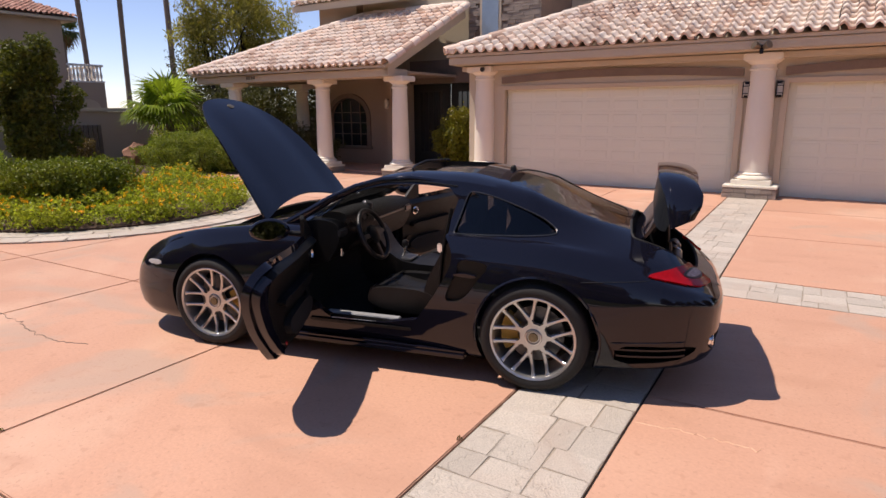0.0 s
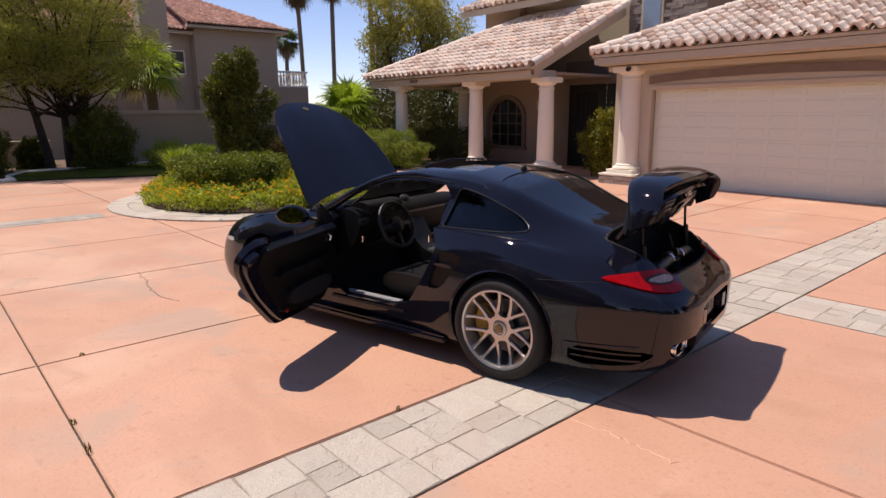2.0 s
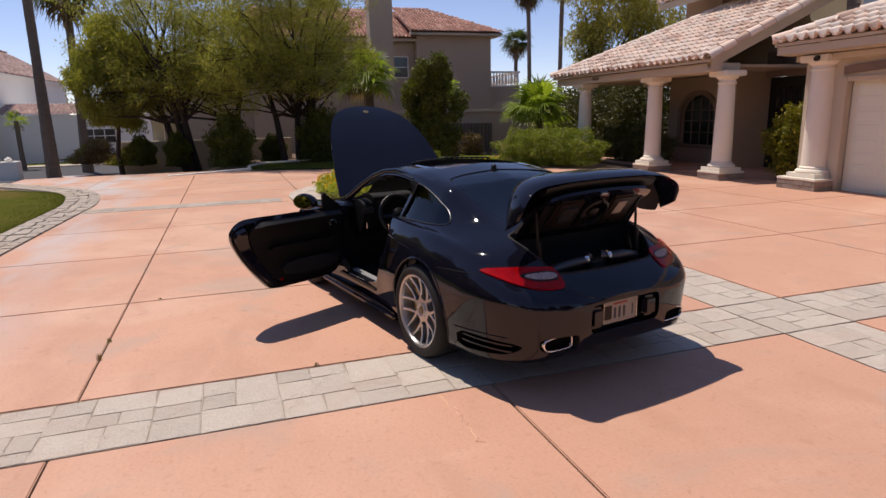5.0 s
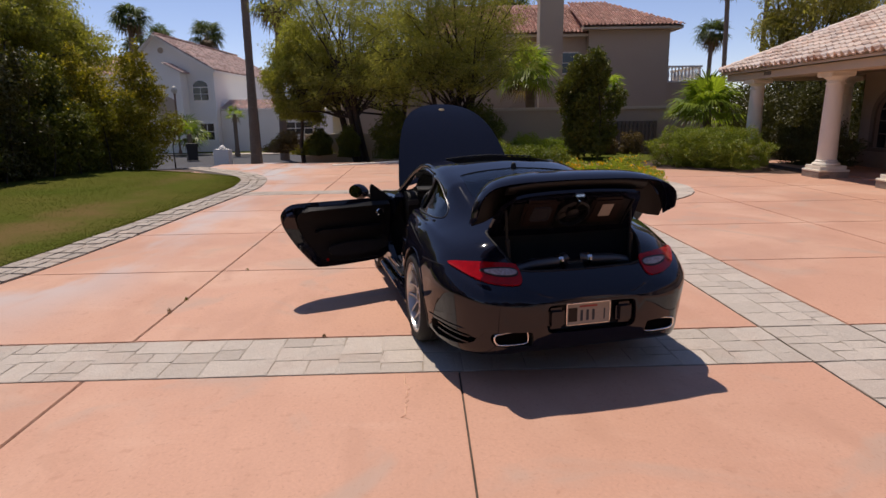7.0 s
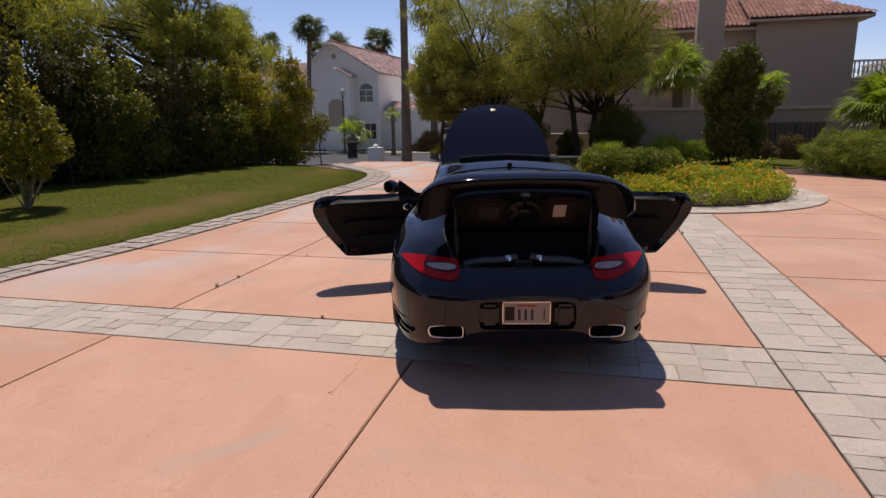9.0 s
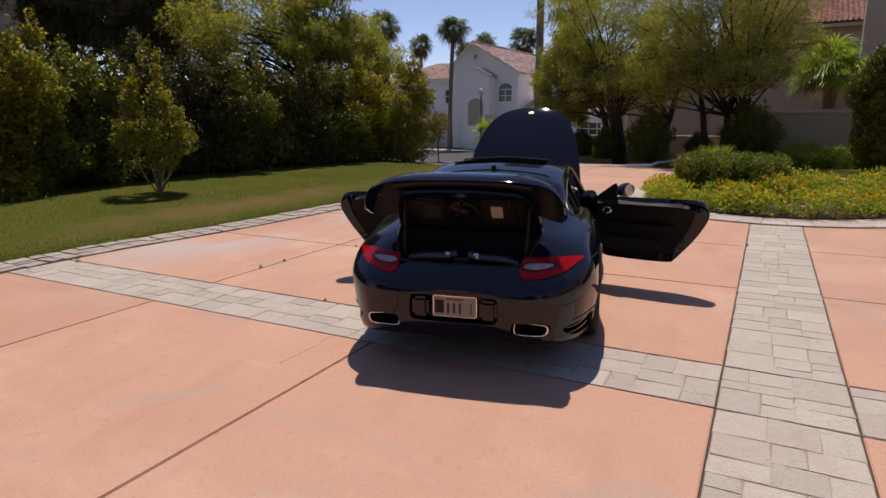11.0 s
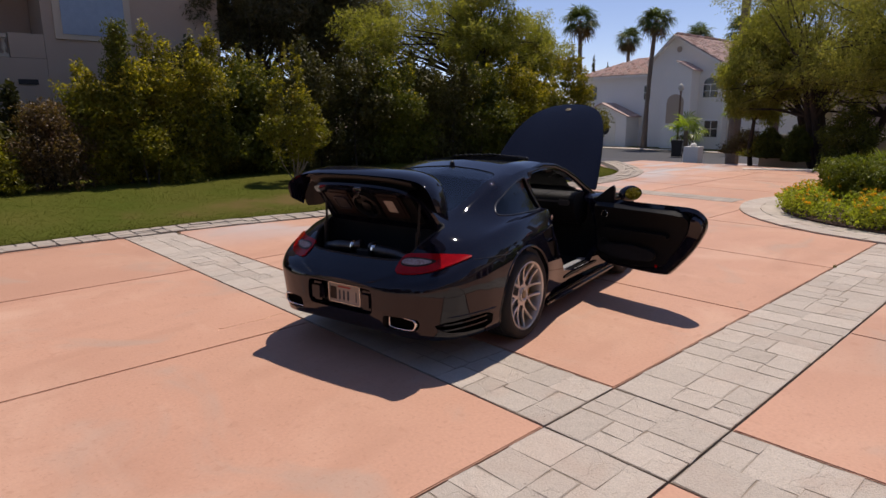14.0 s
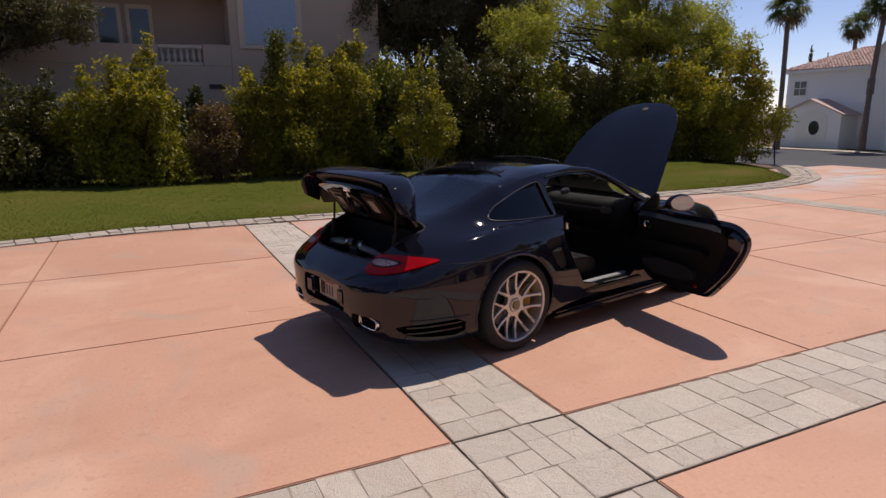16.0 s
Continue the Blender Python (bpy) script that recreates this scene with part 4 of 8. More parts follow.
# porch roof and porch
PX0, PX1, PY, PZ = -10.5, -2.93, -0.5, 2.76
PP = 0.47
PD = 3.85
pcs = math.hypot(1, PP)
slope_board(house, [(PX0, PY, PZ), (PX1, PY, PZ), (PX1, PY + PD, PZ + PP * PD), (PX0 + PD, PY + PD, PZ + PP * PD)], M["fascia"])
slope_board(house, [(PX0, PY, PZ), (PX0 + PD, PY + PD, PZ + PP * PD), (PX0 + PD, PY + PD + 3, PZ + PP * PD), (PX0, PY + PD + 3, PZ)], M["fascia"])
tiled(house, (PX0, PY - 0.06, PZ + 0.01), (1, 0, 0), (0, 1, PP), lambda a, s: a > s / pcs - 0.05 and a < PX1 - PX0 - 0.05 and s < PD * pcs, 27, 13, pieces=0)
tiled(house, (PX0 - 0.06, PY + PD + 3, PZ + 0.01), (0, -1, 0), (1, 0, PP), lambda a, s: PD + 3 - a > s / pcs - 0.05, 24, 12)
ridge_caps(house, (PX0 - 0.03, PY - 0.03, PZ + 0.06), (PX0 + PD, PY + PD, PZ + PP * PD + 0.06))
ridge_caps(house, (PX1 + 0.02, PY - 0.03, PZ + 0.03), (PX1 + 0.02, PY + PD, PZ + PP * PD + 0.03))
ridge_caps(house, (PX0 + PD, PY + PD, PZ + PP * PD + 0.05), (PX1, PY + PD, PZ + PP * PD + 0.05))
hp("porch_beam", PX0 + 0.15, PX1 - 0.03, PY + 0.12, PY + 0.95, PZ - 0.26, PZ - 0.07, material=M["fascia"])
hp("porch_beam", PX0 + 0.15, PX0 + 0.9, PY + 0.955, PY + 5, PZ - 0.26, PZ - 0.07, material=M["fascia"])
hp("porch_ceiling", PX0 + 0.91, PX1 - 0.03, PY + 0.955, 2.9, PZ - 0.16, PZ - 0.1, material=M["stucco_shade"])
# rake board with the gable wall under it
bm = bmesh.new()
prism(bm, [(PY + 0.12, PZ - 0.2), (PY + PD, PZ + PP * PD - 0.30), (PY + PD, PZ + PP * PD - 0.04), (PY + 0.12, PZ - 0.0)], PX1 - 0.14, PX1 - 0.02,
      Matrix(((0, 0, 1, 0), (1, 0, 0, 0), (0, 1, 0, 0), (0, 0, 0, 1))))
part("rake_board", bm, M["fascia"], house)

# back wall of the porch with the arched window and the dark entrance
BY = 2.55
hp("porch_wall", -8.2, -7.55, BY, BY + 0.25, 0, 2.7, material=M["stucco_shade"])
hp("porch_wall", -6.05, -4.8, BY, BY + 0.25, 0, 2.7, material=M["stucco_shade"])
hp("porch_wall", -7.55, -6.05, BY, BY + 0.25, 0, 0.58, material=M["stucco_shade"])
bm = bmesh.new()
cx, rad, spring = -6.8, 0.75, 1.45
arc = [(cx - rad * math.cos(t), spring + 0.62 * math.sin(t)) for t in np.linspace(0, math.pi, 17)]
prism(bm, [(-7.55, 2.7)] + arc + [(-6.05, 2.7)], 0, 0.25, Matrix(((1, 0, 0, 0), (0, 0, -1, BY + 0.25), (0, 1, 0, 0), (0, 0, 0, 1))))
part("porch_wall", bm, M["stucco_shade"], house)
win = empty("window_1", HO @ pose(cx, BY, 0), label="arched window with brown surround, dark glass and thin bars", category="window", kind="structure")
bm = bmesh.new()
oa = [((rad + 0.14) * -math.cos(t), spring + 0.76 * math.sin(t)) for t in np.linspace(0, math.pi, 17)]
ia = [(rad * -math.cos(t), spring + 0.62 * math.sin(t)) for t in np.linspace(0, math.pi, 17)]
prism(bm, [(-rad - 0.14, 0.58)] + oa + [(rad + 0.14, 0.58), (rad, 0.58)] + ia[::-1] + [(-rad, 0.58)], 0, 0.06, Matrix(((1, 0, 0, 0), (0, 0, -1, -0.003), (0, 1, 0, 0), (0, 0, 0, 1))))
part("surround", bm, M["arch"], win)
part("window_sill", boxed(-rad - 0.2, rad + 0.2, -0.1, -0.003, 0.48, 0.578, bevel=0.01), M["arch"], win)
bm = bmesh.new()
prism(bm, [(-rad, 0.58)] + ia + [(rad, 0.58)], -0.12, -0.10, Matrix(((1, 0, 0, 0), (0, 0, -1, 0), (0, 1, 0, 0), (0, 0, 0, 1))))
part("pane", bm, M["screen"], win)
for x in (-0.38, 0.0, 0.38):
    part("glazing_bar", boxed(x - 0.014, x + 0.014, 0.07, 0.098, 0.6, 1.98), M["arch"], win)
for z in (0.95, 1.3, 1.62):
    part("glazing_bar", boxed(-0.74, 0.74, 0.072, 0.096, z - 0.012, z + 0.012), M["arch"], win)
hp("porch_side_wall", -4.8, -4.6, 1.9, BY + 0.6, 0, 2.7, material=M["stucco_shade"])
hp("entry_lintel", -4.6, -1.155, BY + 0.3, BY + 0.6, 2.45, 3.1, material=M["arch"])
hp("entry_wall", -1.9, -1.155, BY + 0.3, BY + 0.6, 0, 2.45, material=M["ledger"])
hp("porch_floor", -10.3, -1.2, 0.6, BY + 0.6, 0, 0.03, material=M["concrete"])
edoor = empty("door_1", HO @ pose(-4.6, BY + 0.45, 0), label="dark iron double entrance door with narrow glass lights", category="door", kind="structure")
for i in range(2):
    leaf = part("door_leaf", boxed(0.02 + i * 1.35, 1.34 + i * 1.35, 0, 0.06, 0.03, 2.44, bevel=0.01), M["iron"], edoor)
    part("pane", boxed(0.28 + i * 1.35, 1.08 + i * 1.35, -0.012, -0.002, 0.45, 2.2), M["screen"], leaf)
    for k in range(4):
        part("door_bar", boxed(0.40 + k * 0.18 + i * 1.35, 0.415 + k * 0.18 + i * 1.35, -0.03, -0.014, 0.45, 2.2), M["iron"], leaf)

# upper storey
hp("upper_wall", -7.0, -2.85, 3.65, 9.0, 2.7, 6.6, material=M["stucco"])
hp("upper_wall", -0.6, 11.6, 5.6, 12.0, 2.9, 6.6, material=M["stucco"])
tower = hp("stone_wall", -2.85, -0.6, 3.4, 9.0, 2.7, 6.8, material=M["arch"])
rr = np.random.default_rng(8)
for side in range(1):
    z = 2.9
    while z < 5.6:
        h = rr.uniform(0.05, 0.1)
        x = -2.85
        while x < -0.62:
            w = min(rr.uniform(0.15, 0.5), -0.6 - x)
            if not (-2.5 < x + w / 2 < -1.78):
                part("ledge_stone", boxed(x + 0.004, x + w - 0.004, 3.37 - rr.uniform(0, 0.03), 3.4, z + 0.003, z + h - 0.003), M["ledger"], tower)
            x += w
        z += h
upw = empty("window_2", HO @ pose(-2.13, 3.4, 0), label="tall upstairs window with reflected blue sky painted on its pane", category="window", kind="structure")
part("window_frame", boxed(-0.34, 0.34, -0.06, -0.003, 3.4, 5.9, bevel=0.01), M["fascia"], upw)
# the sky's reflection is put into the pane's blue colour
part("pane", boxed(-0.26, 0.26, -0.075, -0.063, 3.5, 5.8), M["window_sky"], upw)
tiled(house, (-9.2, 2.6, 5.05), (1, 0, 0), (0, 1, 0.4), lambda a, s: a < 4.4, 15, 6)
slope_board(house, [(-9.2, 2.66, 5.03), (-4.8, 2.66, 5.03), (-4.8, 5.2, 6.05), (-9.2, 5.2, 6.05)], M["fascia"], 0.2)
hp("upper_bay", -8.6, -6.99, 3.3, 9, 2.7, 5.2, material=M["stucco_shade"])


# ---- the car: x forward, y to its left, origin under the rear axle ----
CAR_M = pose(-1.672, 3.572, 0, 0, 0, 194.5)
car = empty("sports_car", CAR_M, label="black sports coupe with doors, front hood and engine lid open", category="car")

half_w = curve([-1.075, -1.055, -1.01, -0.95, -0.88, -0.79, -0.65, -0.5, 0.0, 0.35, 0.7, 1.1, 1.6, 2.0, 2.35, 2.7, 2.95, 3.12, 3.24, 3.30, 3.33],
               [0.36, 0.50, 0.63, 0.71, 0.772, 0.827, 0.875, 0.902, 0.925, 0.91, 0.872, 0.855, 0.86, 0.88, 0.888, 0.865, 0.81, 0.73, 0.61, 0.50, 0.40])
z_deck = curve([-1.075, -1.055, -1.01, -0.94, -0.865, -0.77, -0.6, -0.35, 1.6, 1.85, 2.2, 2.6, 2.9, 3.1, 3.22, 3.30, 3.33],
               [0.575, 0.605, 0.645, 0.70, 0.755, 0.84, 0.915, 0.945, 0.955, 0.93, 0.875, 0.795, 0.70, 0.61, 0.53, 0.46, 0.42])
z_shoulder = curve([-1.075, -1.03, -0.90, -0.745, -0.54, -0.3, 0.0, 0.5, 1.0, 1.6, 2.0, 2.4, 2.7, 2.95, 3.12, 3.24, 3.33],
                   [0.56, 0.60, 0.655, 0.715, 0.79, 0.85, 0.893, 0.905, 0.90, 0.895, 0.88, 0.845, 0.785, 0.69, 0.60, 0.51, 0.42])
z_low = curve([-1.075, -1.055, -1.02, -0.97, -0.88, -0.6, 0.0, 2.35, 2.9, 3.2, 3.33], [0.38, 0.295, 0.243, 0.215, 0.198, 0.182, 0.145, 0.14, 0.14, 0.16, 0.22])
z_roof = curve([-0.80, -0.6, -0.35, 0.0, 0.3, 0.62, 0.9, 1.1, 1.35, 1.6, 1.85, 1.95],
               [0.86, 0.945, 1.055, 1.175, 1.25, 1.295, 1.298, 1.275, 1.185, 1.065, 0.955, 0.915])
y_rail = curve([-0.8, -0.4, 0.0, 0.5, 1.0, 1.4, 1.8], [0.50, 0.545, 0.565, 0.575, 0.575, 0.60, 0.64])


def section(x, inset=0.0):
    """Half of the car's outline across at x, from the floor up to the middle of the top: a list of (y, z)."""
    w, zs, zd, zl = half_w(x), z_shoulder(x), z_deck(x), z_low(x)
    h = zs - zl
    pts = [(0, zl), (w * 0.55, zl), (w - 0.10, zl + 0.005), (w - 0.035, zl + 0.06), (w - 0.02, zl + 0.2 * h), (w, zl + 0.42 * h), (w - 0.004, zl + 0.58 * h),
           (w - 0.018, zl + 0.74 * h), (w - 0.05, zl + 0.88 * h), (w - 0.11, zs)]
    # the rear bumper leans in below a crease
    k = min(1.0, max(0.0, (-0.40 - x) / 0.25))
    c = min(0.57, zl + 0.8 * h)
    crease = [(0, zl), (w * 0.55, zl), (w - 0.10, zl + 0.004), (w - 0.055, zl + 0.03), (w - 0.038, zl + 0.30 * (c - zl)), (w - 0.014, zl + 0.72 * (c - zl)), (w, c),
              (w - 0.014, c + 0.45 * (zs - c)), (w - 0.05, c + 0.82 * (zs - c)), (w - 0.11, zs)]
    pts = [(a[0] * (1 - k) + b[0] * k, a[1] * (1 - k) + b[1] * k) for a, b in zip(pts, crease)]
    zr = max(z_roof(x), zd) if -0.8 < x < 1.95 else zd
    g = max(0.0, zr - zd)
    k = min(1.0, g / 0.25)
    yr = y_rail(x)
    yi = w - 0.19
    flat = [(w - 0.19, zs + 0.4 * (zd - zs)), (w * 0.62, zs + 0.75 * (zd - zs)), (w * 0.42, zd - 0.006), (w * 0.2, zd - 0.001), (0, zd)]
    rail_z = zd + (zr - zd) * 0.80
    tall = [(w - 0.175, zs + 0.015), (yi + (yr - yi) * 0.55, zs + (rail_z - zs) * 0.55), (yr, rail_z), (yr * 0.62, zr - 0.022 * k), (0, zr)]
    pts += [(a[0] * (1 - k) + b[0] * k, a[1] * (1 - k) + b[1] * k) for a, b in zip(flat, tall)]
    if inset:
        c = (0.0, (zl + zr) / 2)
        out = []
        for y, z in pts:
            out.append((max(0.0, y - inset) if y > 0 else 0.0, z - inset if z > c[1] else z + inset))
        pts = out
    return pts


def spline(pts, per):
    """A soft line through points (Catmull-Rom), per steps between each pair."""
    p = [np.array(q, float) for q in pts]
    p = [2 * p[0] - p[1]] + p + [2 * p[-1] - p[-2]]
    out = []
    for i in range(1, len(p) - 2):
        for t in np.linspace(0, 1, per, endpoint=False):
            a, b, c, d = p[i - 1:i + 3]
            out.append(0.5 * (2 * b + (c - a) * t + (2 * a - 5 * b + 4 * c - d) * t * t + (3 * b - a - 3 * c + d) * t ** 3))
    out.append(p[-2])
    return out


def car_solid(x0, x1, inset=0.0, step=0.04):
    xs = list(np.arange(x0, x1 - 1e-6, step)) + [x1]
    if not inset:
        xs = sorted(set([round(float(x), 4) for x in xs] + [-1.068, -1.06, -1.05, -1.035, -1.02, -1.0, -0.98, 3.30, 3.315, 3.26, 3.28]))
    bm = bmesh.new()
    rings = []
    for x in xs:
        half = spline(section(x, inset), 3)
        full = [(y, z) for y, z in half] + [(-y, z) for y, z in half[-2:0:-1]]
        rings.append([bm.verts.new((x, y, z)) for y, z in full])
    n = len(rings[0])
    for a, b in zip(rings, rings[1:]):
        for i in range(n):
            bm.faces.new((a[i], a[(i + 1) % n], b[(i + 1) % n], b[i]))
    bm.faces.new(rings[0])
    bm.faces.new(rings[-1][::-1])
    bmesh.ops.recalc_face_normals(bm, faces=bm.faces)
    return bm




from mathutils.bvhtree import BVHTree

solid = car_solid(-1.075, 3.33)
SKIN = BVHTree.FromBMesh(solid)


def chaikin(pts, times=2):
    p = [np.array(q, float) for q in pts]
    for _ in range(times):
        p = [w for a, b in zip(p, p[1:] + p[:1]) for w in (0.75 * a + 0.25 * b, 0.25 * a + 0.75 * b)]
    return p


def on_skin(p, axis, side=1, sink=0.0):
    """The place on the car's skin over a point of a side view (x, z) or plan (x, y)."""
    if axis == "y":
        hit = SKIN.ray_cast(Vector((p[0], 2.0 * side, p[1])), Vector((0, -side, 0)))
    elif axis == "back":
        hit = SKIN.ray_cast(Vector((-3.0, p[0], p[1])), Vector((1, 0, 0)))
    else:
        hit = SKIN.ray_cast(Vector((p[0], p[1], 3.0)), Vector((0, 0, -1)))
    if hit[0] is None:
        return Vector((p[0], 0.8 * side, p[1])), Vector((0, side, 0))
    n = hit[1] if hit[1].dot(Vector({"y": (0, side, 0), "back": (-1, 0, 0), "z": (0, 0, 1)}[axis])) > 0 else -hit[1]
    return hit[0] - n * sink, n


def skin_panel(outline, axis, side=1, sink=0.0, thick=0.03, rings=9, rounds=2, shift=(0, 0, 0)):
    """A panel that follows the car's skin inside an outline, with thickness."""
    pts = chaikin(outline, rounds)
    c = np.mean(pts, 0)
    bm = bmesh.new()
    layers = []
    for extra in (0.0, thick):
        rows = []
        for k in range(rings + 1):
            t = 1 - k / (rings + 0.6)
            rows.append([bm.verts.new(on_skin(c + (p - c) * t, axis, side, sink + extra)[0] - Vector(shift)) for p in pts])
        n = len(pts)
        for a, b in zip(rows, rows[1:]):
            for i in range(n):
                bm.faces.new((a[i], a[(i + 1) % n], b[(i + 1) % n], b[i]))
        bm.faces.new(rows[-1])
        layers.append(rows)
    a, b = layers[0][0], layers[1][0]
    for i in range(len(a)):
        bm.faces.new((a[i], b[i], b[(i + 1) % len(a)], a[(i + 1) % len(a)]))
    return bm


XZ = Matrix(((1, 0, 0, 0), (0, 0, 1, 0), (0, 1, 0, 0), (0, 0, 0, 1)))

DOOR = [(1.575, 0.285), (1.60, 0.55), (1.60, 0.885), (1.585, 0.90), (1.1, 0.905), (0.70, 0.905), (0.585, 0.90), (0.525, 0.85), (0.50, 0.775), (0.535, 0.67), (0.64, 0.49), (0.79, 0.30), (0.83, 0.275), (1.2, 0.272)]
OPENING = [(1.57, 0.30), (1.585, 0.86), (1.66, 0.925), (1.47, 1.05), (1.27, 1.14), (1.08, 1.188), (0.85, 1.202), (0.53, 1.178), (0.60, 0.92), (0.54, 0.85), (0.515, 0.775), (0.55, 0.68), (0.655, 0.50), (0.80, 0.315)]
QUARTER = [(0.552, 0.913), (0.54, 0.95), (0.49, 1.13), (0.468, 1.166), (0.43, 1.163), (0.34, 1.147), (0.18, 1.095), (0.02, 1.033), (-0.07, 0.978), (-0.10, 0.948), (-0.075, 0.933), (0.1, 0.921), (0.35, 0.914), (0.51, 0.911)]
SCREEN = [(1.80, 0.0), (1.79, 0.25), (1.73, 0.48), (1.66, 0.58), (1.60, 0.585), (1.3, 0.54), (1.13, 0.50), (1.10, 0.47), (1.13, 0.2), (1.14, 0)]
REAR = [(0.30, 0.0), (0.29, 0.3), (0.25, 0.46), (0.20, 0.485), (0.0, 0.48), (-0.25, 0.46), (-0.40, 0.42), (-0.455, 0.33), (-0.47, 0.15), (-0.475, 0)]
HOOD = [(2.115, 0.0), (2.105, 0.14), (2.075, 0.32), (2.03, 0.49), (1.985, 0.61), (1.985, 0.64), (2.04, 0.642), (2.3, 0.61), (2.6, 0.555), (2.85, 0.475), (3.02, 0.36), (3.10, 0.22), (3.13, 0.08)]
LID = [(-0.50, 0.0), (-0.505, 0.3), (-0.52, 0.50), (-0.56, 0.525), (-0.74, 0.495), (-0.85, 0.45), (-0.905, 0.40), (-0.925, 0.15)]


def both(outline):
    return outline + [(x, -y) for x, y in outline[::-1] if y > 0]


SCOOP = [(0.478, 0.772), (0.40, 0.782), (0.285, 0.768), (0.29, 0.73), (0.345, 0.665), (0.40, 0.575), (0.47, 0.520), (0.545, 0.515), (0.555, 0.55), (0.512, 0.65), (0.480, 0.70)]


def cutter(bm, material):
    """Takes the form away from the car's solid; the new faces have that material."""
    me = bpy.data.meshes.new("cut")
    bmesh.ops.recalc_face_normals(bm, faces=bm.faces)
    bm.to_mesh(me)
    bm.free()
    me.materials.append(material)
    ob = bpy.data.objects.new("cut", me)
    scene.collection.objects.link(ob)
    return ob


YZ = Matrix(((0, 0, 1, 0), (1, 0, 0, 0), (0, 1, 0, 0), (0, 0, 0, 1)))
# outline of an exhaust tip: a rounded rectangle, tapered to its outer end
EXHAUST = [tuple(p) for p in chaikin([(-0.112, -0.030), (-0.085, -0.045), (0.09, -0.040), (0.115, -0.012), (0.118, 0.022), (0.100, 0.040), (-0.085, 0.046), (-0.108, 0.034)], 2)]
cuts = [cutter(car_solid(-0.40, 1.74, inset=0.05), M["carpet"])]
for s in (1, -1):
    cuts.append(cutter(prism(bmesh.new(), [tuple(p) for p in chaikin(OPENING, 1)], 0.40 * s, 1.3 * s, XZ), M["paint"]))
    cuts.append(cutter(prism(bmesh.new(), [tuple(p) for p in chaikin(QUARTER, 2)], 0.40 * s, 1.3 * s, XZ), M["black_plastic"]))
    for x, r, y0 in ((-0.015, 0.372, 0.56), (2.335, 0.352, 0.53)):
        cuts.append(cutter(lathe(bmesh.new(), [(r, y0), (r, 1.2)], 48, pose(x, 0, 0.338, -90 * s, 0, 0)), M["black_plastic"]))
    cuts.append(cutter(prism(bmesh.new(), [(0.50 * s + s * x * 1.10, 0.326 + z * 1.16) for x, z in EXHAUST], -1.3, -0.91, YZ), M["black_plastic"]))
    cuts.append(cutter(prism(bmesh.new(), [tuple(p) for p in chaikin([(-0.47, 0.225), (-0.475, 0.345), (-0.70, 0.345), (-0.93, 0.330), (-0.90, 0.285), (-0.80, 0.245)], 1)], 0.66 * s, 1.0 * s, XZ), M["black_plastic"]))
    # scoop in the haunch behind the door
    cuts.append(cutter(prism(bmesh.new(), [tuple(p) for p in chaikin(SCOOP, 2)], 0.865 * s, 1.2 * s, XZ), M["black_plastic"]))
# the LID cut takes carpet black: shade under the lid put into the bay's colour
for outline, z0, z1, m in ((SCREEN, 0.90, 1.5, "black_plastic"), (REAR, 0.93, 1.5, "black_plastic"), (HOOD, 0.48, 1.5, "black_plastic"), (LID, 0.47, 1.5, "carpet")):
    cuts.append(cutter(prism(bmesh.new(), [tuple(p) for p in chaikin(both(outline), 2)], z0, z1), M[m]))
cuts.append(cutter(prism(bmesh.new(), [tuple(p) for p in chaikin([(-0.30, 0.40), (-0.285, 0.362), (-0.24, 0.355), (0.24, 0.355), (0.285, 0.362), (0.30, 0.40), (0.298, 0.50), (0.285, 0.532), (0.24, 0.538), (-0.24, 0.538), (-0.285, 0.532), (-0.298, 0.50)], 2)], -1.3, -0.992, YZ), M["paint"]))
cuts.append(cutter(boxed(0.50, 0.98, -0.40, 0.40, 1.15, 1.5, bevel=0.02), M["black_plastic"]))

raw = part("body", solid, M["paint"], None)


def carve(me, c, solver, nudge):
    """One cut; returns the new mesh."""
    raw.data = me
    c.matrix_world = Matrix.Translation(nudge)
    mod = raw.modifiers.new("cut", "BOOLEAN")
    mod.operation, mod.object, mod.solver, mod.material_mode = "DIFFERENCE", c, solver, "TRANSFER"
    bpy.context.view_layer.update()
    out = bpy.data.meshes.new_from_object(raw.evaluated_get(bpy.context.evaluated_depsgraph_get()))
    raw.modifiers.clear()
    return out


body_me = raw.data
for c in cuts:
    for solver, nudge in (("EXACT", (0, 0, 0)), ("EXACT", (0.0007, 0.0004, 0.0005)), ("EXACT", (-0.0011, -0.0006, 0.0009)), ("MANIFOLD", (0, 0, 0)), ("MANIFOLD", (0.0007, 0.0004, 0.0005))):
        done = carve(body_me, c, solver, nudge)
        if len(done.vertices) > 0.6 * len(body_me.vertices):
            body_me = done
            break
body_me.name = "body"
bpy.data.objects.remove(raw)
for c in cuts:
    bpy.data.objects.remove(c)
body_me.polygons.foreach_set("use_smooth", [True] * len(body_me.polygons))
body_me.set_sharp_from_angle(angle=radians(28))
body = new("body", body_me)
body.parent = car
part("floor", boxed(-0.38, 1.72, -0.62, 0.62, 0.20, 0.26), M["carpet"], car)

